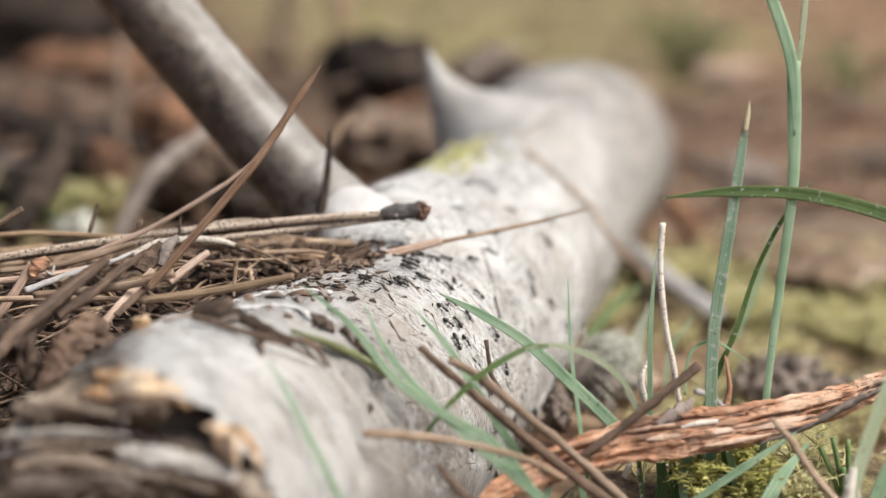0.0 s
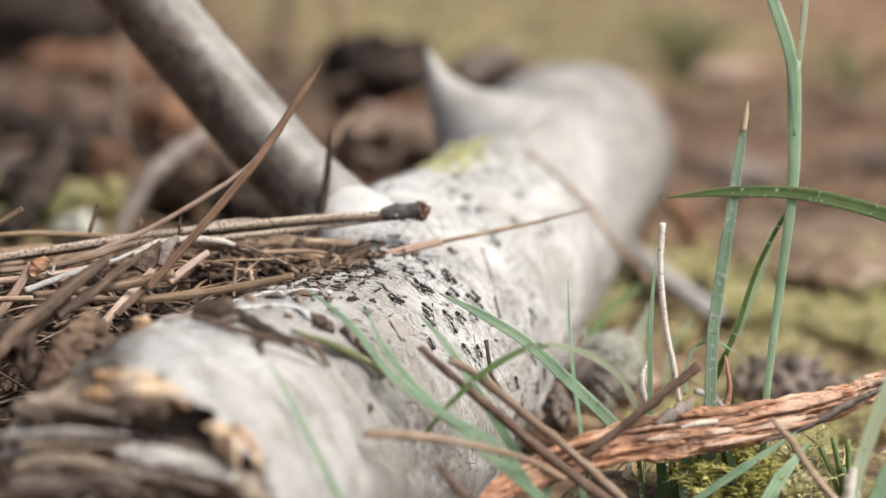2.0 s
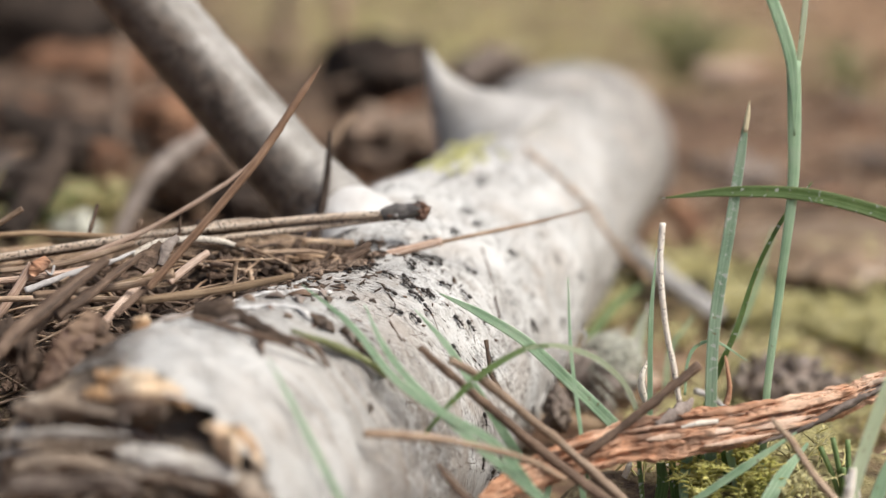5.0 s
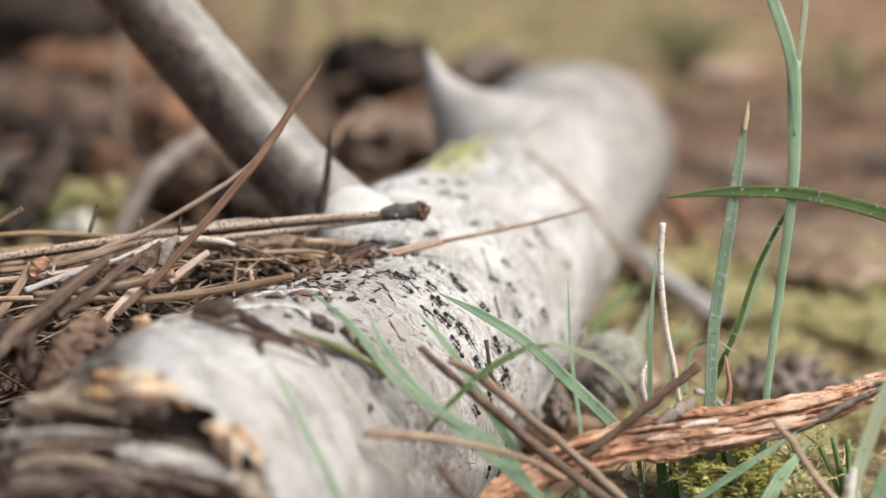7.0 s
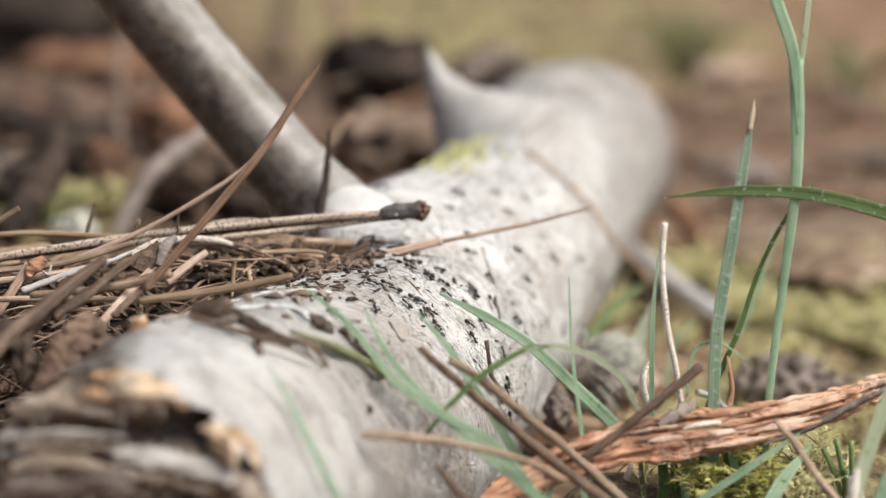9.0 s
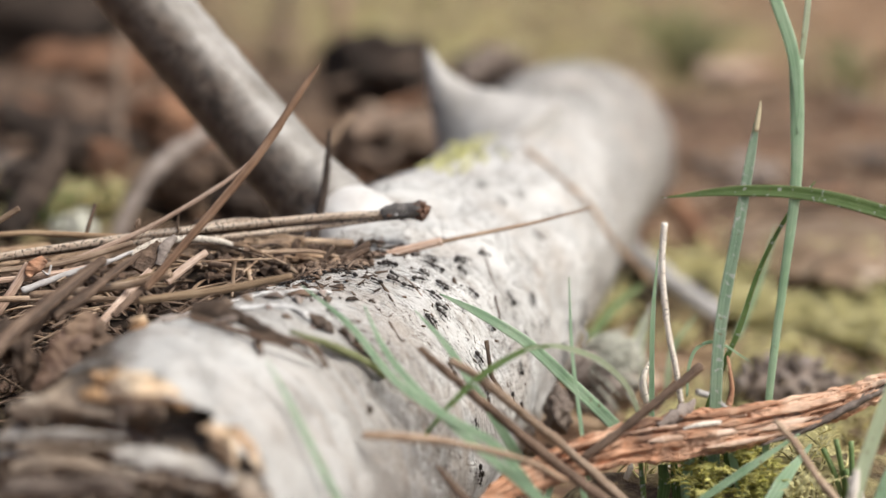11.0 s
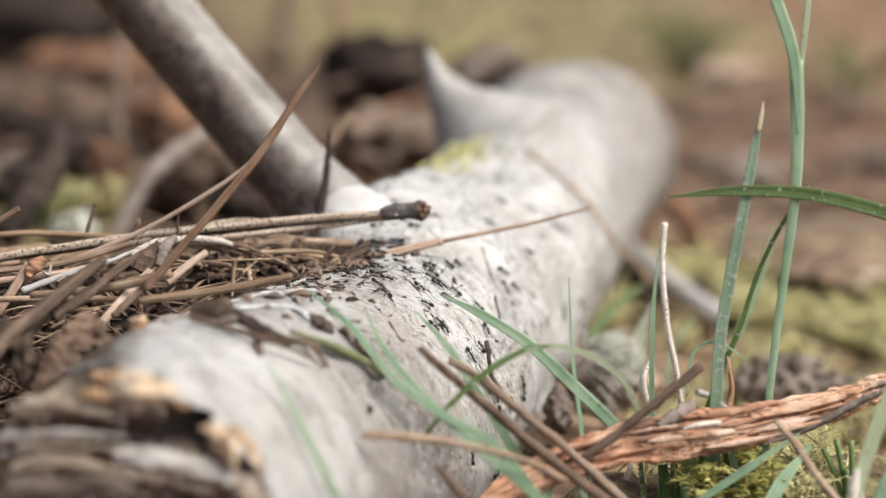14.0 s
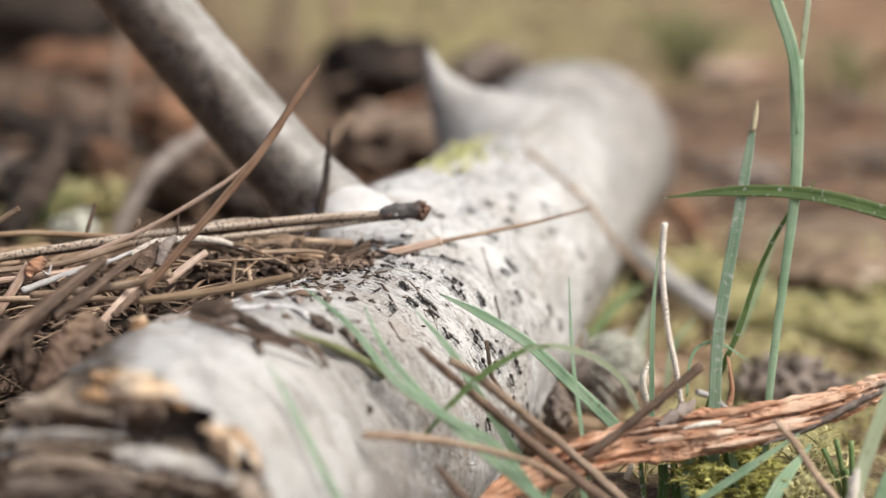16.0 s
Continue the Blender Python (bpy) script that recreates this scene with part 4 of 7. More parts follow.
def build_needles():
    # fascicle of two needles in a dark sheath
    t = thing("pine_needle_pair", "pair of speckled dry pine needles in a dark sheath", "pine needles", "needle litter", (-0.0037, 0.3024, 0.0658))
    o = t.location
    for pts, w, m in (([(-0.0913, 0.2891, 0.0592), (-0.0743, 0.2927, 0.0609), (-0.0547, 0.2963, 0.0628), (-0.0256, 0.3006, 0.0646), (-0.0108, 0.3022, 0.0650)], [1.5 * MM, 1.7 * MM, 1.5 * MM], CREAM),
                   # extra dark strip that paints the shaded gap between the two needles
                   ([(-0.0913, 0.2899, 0.0584), (-0.0547, 0.2972, 0.0616), (-0.0256, 0.3014, 0.0634), (-0.0108, 0.3028, 0.0642)], [0.9 * MM, 1.0 * MM, 0.9 * MM], STICK),
                   ([(-0.0510, 0.2944, 0.0615), (-0.0390, 0.2975, 0.0620), (-0.0257, 0.3007, 0.0627), (-0.0108, 0.3027, 0.0643)], [0.9 * MM, 1.3 * MM, 1.4 * MM], CREAM)):
        bm = bmesh.new()
        sweep(bm, pts, w, [x * 0.7 for x in w], 40, 10, (0, -1, 0.3), 0.06, 1.0, origin=o, uv=True)
        part("needle", bm, m, t)
    bm = bmesh.new()
    sweep(bm, [(-0.0124, 0.3021, 0.0647), (-0.0096, 0.3023, 0.0653), (-0.0068, 0.3023, 0.0654), (-0.0045, 0.3024, 0.0656)], [2.5 * MM, 3.1 * MM, 3.3 * MM, 3.8 * MM], None, 90, 36, (0, -1, 0.3), 0.30, 4.0, origin=o)
    crumble(bm, 0.00042, 0.3)
    sheath = part("sheath", bm, SHEATH, t, "scaly dark grey needle sheath")
    rng = random.Random(2)
    a0, a1 = Vector((-0.0117, 0.3021, 0.0648)), Vector((-0.0048, 0.3024, 0.0656))
    for i in range(22):
        p = a0.lerp(a1, rng.random())
        a = rng.uniform(0, 6.28)
        d = Vector((0.1, -math.cos(a), math.sin(a)))
        q = p + d * 0.0014
        bm = bmesh.new()
        sweep(bm, [q, q + d * 0.0002 + Vector((0.0005, 0, 0)), q + d * rng.uniform(0.0002, 0.0006) + Vector((rng.uniform(0.0008, 0.0016), 0, 0))], [0.0004, 0.0008, 0.0002], [0.0003, 0.0002, 0.0001], 6, 5, d, 0.5, i, origin=o)
        part("sheath_scale", bm, (SHEATH, BROWNTIP, SHEATH, GREYPALE)[i % 4], sheath)
    bm = bmesh.new()
    lump(bm, Vector((-0.0044, 0.3024, 0.0657)) - o, (0.0015, 0.0019, 0.0019), 4, 0.5, 2.2, 3.0)
    crumble(bm, 0.00022, 0.9)
    part("tip", bm, BROWNTIP, t, "red-brown sheath tip")
    rows = [
        ("dry_needle", "long thin dry needle lying across the log", [(-0.0211, 0.2930, 0.0570), (-0.0152, 0.2961, 0.0574), (-0.0016, 0.3005, 0.0594), (-0.0010, 0.3005, 0.0596)], [1.3, 1.6, 1.7], ROSE),
        ("dry_needle", "long thin dry needle lying across the log", [(-0.0016, 0.3005, 0.0594), (0.0088, 0.3032, 0.0608), (0.0194, 0.3069, 0.0620), (0.0308, 0.3109, 0.0639)], [0.9, 0.9, 0.7, 0.4], TAN),
        ("dry_needle", "red-brown pine needle standing up out of the litter", [(-0.0532, 0.2642, 0.0617), (-0.0484, 0.2663, 0.0669), (-0.0344, 0.2722, 0.0827), (-0.0264, 0.2756, 0.0939), (-0.0221, 0.2776, 0.1002)], [1.3, 1.5, 1.6, 1.5, 0.2], REDNEEDLE),
        ("dry_needle", "thin dry needle leaning on the litter", [(-0.0795, 0.2855, 0.0571), (-0.0596, 0.2928, 0.0639), (-0.0455, 0.2980, 0.0711), (-0.0384, 0.3017, 0.0756)], [0.9, 1.0, 0.9, 0.8], ROSE),
        ("dry_needle", "speckled dry needle on the litter", [(-0.0908, 0.2961, 0.0622), (-0.0820, 0.2969, 0.0625), (-0.0697, 0.2974, 0.0618), (-0.0595, 0.2974, 0.0616)], [1.2, 1.3, 0.8], OLIVE),
        ("dry_needle", "speckled dry needle on the litter", [(-0.0685, 0.2915, 0.0596), (-0.0515, 0.2978, 0.0629), (-0.0417, 0.3011, 0.0639), (-0.0355, 0.3018, 0.0637)], [1.1, 1.2, 0.6], CREAM),
        ("dry_needle", "dry needle end poking from the litter", [(-0.0898, 0.2894, 0.0651), (-0.0865, 0.2899, 0.0667), (-0.0821, 0.2907, 0.0694)], [1.1, 1.2, 1.2], TAN),
        ("dry_needle", "dry needle end poking from the litter", [(-0.0719, 0.2993, 0.0604), (-0.0711, 0.3010, 0.0635), (-0.0701, 0.3028, 0.0670)], [0.8, 0.9, 0.8], STICK),
        ("dry_needle", "dry needle close before the log", [(-0.0545, 0.2641, 0.0595), (-0.0465, 0.2653, 0.0602), (-0.0374, 0.2664, 0.0613), (-0.0271, 0.2670, 0.0633)], [1.5, 1.6, 1.5, 1.1], OLIVE),
        ("dry_needle", "dry needle on the litter heap", [(-0.0755, 0.2701, 0.0585), (-0.0625, 0.2684, 0.0603), (-0.0548, 0.2667, 0.0621), (-0.0486, 0.2655, 0.0641)], [1.3, 1.5, 1.5, 1.4], TAN),
        ("dry_needle", "dry needle on the litter heap", [(-0.0582, 0.2595, 0.0583), (-0.0560, 0.2642, 0.0597), (-0.0522, 0.2704, 0.0620)], [1.2, 1.3, 1.2, 1.0], STICK),
        ("dry_needle", "rosy brown broken needle on the litter", [(-0.0866, 0.2735, 0.0498), (-0.0827, 0.2764, 0.0544), (-0.0782, 0.2807, 0.0611)], [1.5, 1.8, 1.9], ROSE),
        ("dry_needle", "rosy brown broken needle on the litter", [(-0.0607, 0.2611, 0.0565), (-0.0573, 0.2681, 0.0595), (-0.0540, 0.2735, 0.0623)], [1.5, 1.6, 1.3], ROSE),
        ("dry_needle", "rosy brown broken needle on the litter", [(-0.0514, 0.2756, 0.0592), (-0.0483, 0.2806, 0.0609), (-0.0452, 0.2841, 0.0625)], [1.5, 1.6, 1.3], ROSE),
        ("dry_needle", "dry needle end on the litter", [(-0.0398, 0.2936, 0.0590), (-0.0321, 0.2951, 0.0592), (-0.0254, 0.2958, 0.0590), (-0.0208, 0.2955, 0.0579)], [0.9, 1.0, 0.7], TAN),
        ("dry_needle", "dry needle under the heap", [(-0.0855, 0.2837, 0.0588), (-0.0732, 0.2876, 0.0593), (-0.0606, 0.2915, 0.0622)], [1.2, 1.3, 1.1], TAN),
        ("dry_needle", "dry needle under the heap", [(-0.0866, 0.2797, 0.0579), (-0.0764, 0.2821, 0.0584), (-0.0663, 0.2861, 0.0592)], [1.2, 1.3, 0.9], ROSE),
        ("dry_needle", "dry needle under the heap", [(-0.0849, 0.2733, 0.0566), (-0.0756, 0.2740, 0.0566), (-0.0636, 0.2726, 0.0569), (-0.0516, 0.2706, 0.0576)], [1.1, 1.2, 0.9], TAN),
        ("dry_needle", "dark upright dry needle behind the litter", [(-0.0287, 0.307, 0.0536), (-0.0292, 0.3115, 0.0511), (-0.0269, 0.3147, 0.0577), (-0.0249, 0.3199, 0.0675), (-0.0243, 0.3251, 0.0772)], [1.9, 2.0, 2.1, 1.8, 0.7], ROOT),
        ("dry_needle", "pale needle end behind the branch", [(-0.0277, 0.3717, 0.0627), (-0.0249, 0.3731, 0.0674), (-0.0217, 0.3741, 0.0707)], [2.0, 2.2, 2.0], TAN),
    ]
    for name, label, pts, w, m in rows:
        w = [x * MM for x in w]
        strip(name, label, "pine needle", pts, w, [x * 0.7 for x in w], m, "needle litter", 44, 12, False, 0.05, worn=0.07 * max(w))
    strips = [
        ("wood_chip", "orange-brown torn chip on a needle end", [(-0.0783, 0.2790, 0.0594), (-0.0770, 0.2800, 0.0609), (-0.0754, 0.2810, 0.0622)], [1.4, 2.6, 1.6], BARK),
        ("twig", "grey-brown streaked stick on the litter heap", [(-0.0746, 0.2480, 0.0541), (-0.0700, 0.2570, 0.0591), (-0.0649, 0.2640, 0.0639), (-0.0613, 0.2680, 0.0658)], [1.8, 2.4, 2.3, 1.6], STICK),
        ("dry_needle", "olive brown needle on the litter heap", [(-0.0665, 0.2700, 0.0589), (-0.0578, 0.2710, 0.0607), (-0.0498, 0.2720, 0.0624)], [1.2, 1.4, 1.4], OLIVE),
        ("leaf_sheath", "pale white sheath at the foot of a grass blade", [(0.0698, 0.2405, 0.0375), (0.0692, 0.2394, 0.0342), (0.0687, 0.2384, 0.0312)], [1.2, 1.8, 2.0], STRAW),
        ("dead_leaf", "narrow olive-green dead leaf lying on the log", [log_point(0.205, 0.40, 0.0014)[0], log_point(0.25, 0.58, 0.0016)[0], log_point(0.285, 0.74, 0.0014)[0], log_point(0.30, 0.83, 0.0008)[0]], [0.9, 1.3, 1.4, 0.9], OLIVELEAF),
        ("twig", "thin dark twig lying on the log", [log_point(0.19, 0.36, 0.001)[0], log_point(0.215, 0.52, 0.0014)[0], log_point(0.222, 0.66, 0.001)[0]], [0.7, 0.9, 0.5], STICK),
        ("twig", "short dark bark shred hanging on the log", [log_point(0.165, 0.30, 0.001)[0], log_point(0.155, 0.36, 0.001)[0], log_point(0.142, 0.42, 0.0006)[0]], [0.8, 1.1, 0.4], STICK),
        ("straw_strip", "bleached flat straw strip in the litter", [(-0.0792, 0.2778, 0.0568), (-0.0729, 0.2814, 0.0584), (-0.0658, 0.2841, 0.0599), (-0.0600, 0.2883, 0.0614)], [1.2, 1.3, 1.2, 0.6], GREYPALE),
        ("straw_strip", "bleached flat straw strip in the litter", [(-0.0606, 0.2881, 0.0607), (-0.0561, 0.2915, 0.0622), (-0.0488, 0.2945, 0.0620), (-0.0422, 0.2956, 0.0606), (-0.0383, 0.2949, 0.0585)], [1.2, 1.4, 1.3, 0.6], PALE),
        ("twig", "dark dry twig on the litter heap", [(-0.0759, 0.2382, 0.0568), (-0.0723, 0.2464, 0.0597), (-0.0670, 0.2537, 0.0633), (-0.0597, 0.2624, 0.0678)], [2.4, 2.8, 2.7, 1.4], STICK),
        ("twig", "dark dry twig on the litter heap", [(-0.0675, 0.2548, 0.0598), (-0.0628, 0.2607, 0.0620), (-0.0561, 0.2744, 0.0651)], [1.8, 2.0, 1.0], STICK),
        ("twig", "short dark twig piece on the litter", [(-0.0201, 0.2931, 0.0576), (-0.0174, 0.2944, 0.0593), (-0.0145, 0.2957, 0.0609)], [1.0, 1.3, 1.4], STICK),
        ("twig", "short dark twig piece on the litter", [(-0.0189, 0.2919, 0.0583), (-0.0145, 0.2940, 0.0602)], [1.4, 1.1], STICK),
        ("twig", "short dark twig piece on the litter", [(-0.0235, 0.2940, 0.0579), (-0.0225, 0.2944, 0.0592), (-0.0216, 0.2948, 0.0605)], [0.9, 1.0, 1.0], TWIG),
        ("twig", "brown twig leaning across the log", [(-0.0040, 0.2457, 0.0575), (0.0015, 0.2461, 0.0521), (0.0084, 0.2463, 0.0458), (0.0173, 0.2460, 0.0380), (0.0297, 0.2404, 0.0300)], [1.0, 1.5, 1.8, 1.8, 1.8], STICK),
        ("twig", "pale brown twig leaning across the log", [(0.0011, 0.2488, 0.0540), (0.0064, 0.2489, 0.0507), (0.0143, 0.2479, 0.0441), (0.0222, 0.2469, 0.0376), (0.0329, 0.2431, 0.0286)], [1.3, 1.6, 1.5, 1.6, 1.7], TAN),
        ("twig", "dark brown twig resting on the bark strip", [(0.0243, 0.2476, 0.0364), (0.0304, 0.2507, 0.0397), (0.0377, 0.2542, 0.0443), (0.0458, 0.2579, 0.0495)], [1.4, 1.6, 1.7, 1.6], STICK),
        ("twig", "thin brown twig in front of the log", [(-0.0130, 0.2322, 0.0476), (-0.0059, 0.2321, 0.0472), (0.0024, 0.2327, 0.0458), (0.0137, 0.2347, 0.0419), (0.0204, 0.2354, 0.0377)], [1.2, 1.5, 1.3, 1.0, 0.8], TAN),
        ("twig", "short dark twig in front of the log", [(-0.0010, 0.2335, 0.0415), (0.0015, 0.2317, 0.0390), (0.0052, 0.2286, 0.0359)], [0.9, 1.4, 1.6], STICK),
        ("twig", "thin dry stem lying on the log", [(-0.0414, 0.2406, 0.0648), (-0.0308, 0.2369, 0.0630), (-0.0256, 0.2372, 0.0611), (-0.0195, 0.2405, 0.0562)], [1.1, 1.2, 0.9, 0.3], STICK),
        ("twig", "thin dry stem on the far part of the log", [log_point(0.577, 0.27, 0.0012)[0], log_point(0.567, 0.73, 0.0012)[0], log_point(0.57, 1.0, 0.0015)[0], (0.0424, 0.3755, 0.0383), (0.0539, 0.3825, 0.0240)], [0.8, 1.0, 1.2, 1.4, 1.3], NEEDLE),
        ("twig", "grey bleached stick behind the log", [(0.0468, 0.4809, 0.0127), (0.0575, 0.4467, 0.0118), (0.0662, 0.4233, 0.0097), (0.0781, 0.4105, 0.0047)], [5.5, 7.0, 7.0, 5.0], GREYPALE),
        ("twig", "curved grey bleached stick on the ground", [(-0.0921, 0.4166, 0.0245), (-0.0868, 0.4257, 0.0360), (-0.0789, 0.4341, 0.0447), (-0.0692, 0.4469, 0.0497)], [4.0, 4.6, 4.8, 4.4], CONE),
        ("twig", "dark rotten stick on the ground", [(-0.1140, 0.3859, 0.0353), (-0.1095, 0.3994, 0.0423), (-0.1069, 0.4125, 0.0484), (-0.1072, 0.4266, 0.0572)], [8, 9, 8, 4], ROOT),
        ("twig", "pale upright stem far behind", [(-0.1165, 0.5422, 0.0080), (-0.1192, 0.5598, 0.0314), (-0.1207, 0.5783, 0.0577)], [3.2, 4, 4], TWIG),
        ("twig", "reddish dead stick leaning beside the log", [(0.0763, 0.5023, 0.0145), (0.0834, 0.4787, 0.0057), (0.0912, 0.4539, -0.0014)], [5.5, 6.5, 6.0], REDBARK),
        ("twig", "dark stick lying on the forest floor", [(0.1251, 0.7285, -0.0323), (0.1690, 0.7297, -0.0284), (0.2348, 0.7293, -0.0297)], [9, 11, 9], TWIG),
        ("twig", "pale brown stick lying on the forest floor", [(0.1158, 0.5556, -0.0163), (0.1413, 0.5569, -0.0123), (0.1816, 0.5560, -0.0153)], [12, 15, 13], BARKLIGHT),
        ("twig", "dark stick lying on the forest floor", [(0.1172, 0.4940, -0.0128), (0.1324, 0.4951, -0.0091), (0.1628, 0.4940, -0.0128)], [6, 9, 7], ROOT),
        ("twig", "pale upright stem far behind", [(-0.0505, 0.7317, -0.0218), (-0.0510, 0.7430, 0.0149), (-0.0488, 0.7558, 0.0569)], [6, 7, 7], NEEDLE),
        ("twig", "dark upright stem far behind", [(-0.0918, 0.8877, -0.0247), (-0.0935, 0.8973, 0.0068), (-0.0885, 0.9089, 0.0446)], [9, 9, 8], TWIG),
        ("twig", "thin dark twig standing against the log", [(0.0082, 0.2771, 0.0471), (0.0088, 0.2753, 0.0434), (0.0092, 0.2738, 0.0412), (0.0112, 0.2730, 0.0384)], [0.8, 0.9, 0.8, 0.5], SCRAP),
        ("straw_stub", "bleached speckled straw stub standing upright", [(0.0430, 0.2606, 0.0411), (0.0418, 0.2622, 0.0481), (0.0406, 0.2636, 0.0535), (0.0397, 0.2654, 0.0604), (0.0394, 0.2675, 0.0667), (0.0398, 0.2691, 0.0727)], [1.0, 1.05, 1.1, 1.1, 1.15, 1.2], STRAW),
        ("twig", "tan dry stem leaning over the bark strip", [(0.0569, 0.2477, 0.0436), (0.0602, 0.2457, 0.0403), (0.0634, 0.2422, 0.0358), (0.0677, 0.2377, 0.0313)], [0.9, 1.2, 1.3, 1.3], TAN),
        ("straw", "withered orange straw beside the bark strip", [(0.0519, 0.2622, 0.0401), (0.0525, 0.2630, 0.0427), (0.0521, 0.2640, 0.0461), (0.0518, 0.2655, 0.0483)], [1.2, 1.0, 0.7, 0.2], BARK),
        ("straw", "bleached curled straw beside the bark strip", [(0.0380, 0.2662, 0.0384), (0.0370, 0.2670, 0.0410), (0.0370, 0.2678, 0.0435), (0.0382, 0.2693, 0.0460)], [1.3, 1.5, 1.2, 0.3], STRAW),
        ("wood_chip", "bleached chip of wood among grass", [(0.0720, 0.2512, 0.0310), (0.0726, 0.2498, 0.0299), (0.0736, 0.2491, 0.0276)], [1.6, 2.4, 1.2], STRAW),
        ("wood_chip", "bleached chip of wood under the bark strip", [(0.0333, 0.2590, 0.0270), (0.0341, 0.2595, 0.0289), (0.0345, 0.2608, 0.0307)], [1.0, 1.2, 0.5], PALE),
        ("twig", "grey twig end poking from the moss", [(0.0596, 0.2921, 0.0246), (0.0550, 0.2919, 0.0290), (0.0510, 0.2904, 0.0313)], [1.2, 1.3, 1.4], GREYPALE),
    ]
    for name, label, pts, w, m in strips:
        w = [x * MM for x in w]
        strip(name, label, "dead stem", pts, w, [x * 0.8 for x in w], m, "dead stems", 44, 14, False, 0.12, worn=(0.04 if m is STRAW else 0.13) * max(w))


build_needles()


# ---------------------------------------------------------------- grass
SWAY = []
TUFT_OF = "aacaabbbbbbbccddddddeeedddddddbbeebe"
TUFTS = {"a": "upright blue-green grass tuft beside the bark strip", "b": "green grass tuft leaning over the white log",
         "c": "broad pale and dark green grass tuft", "d": "short green grass tuft growing through moss", "e": "thin grass tuft behind the fallen log"}


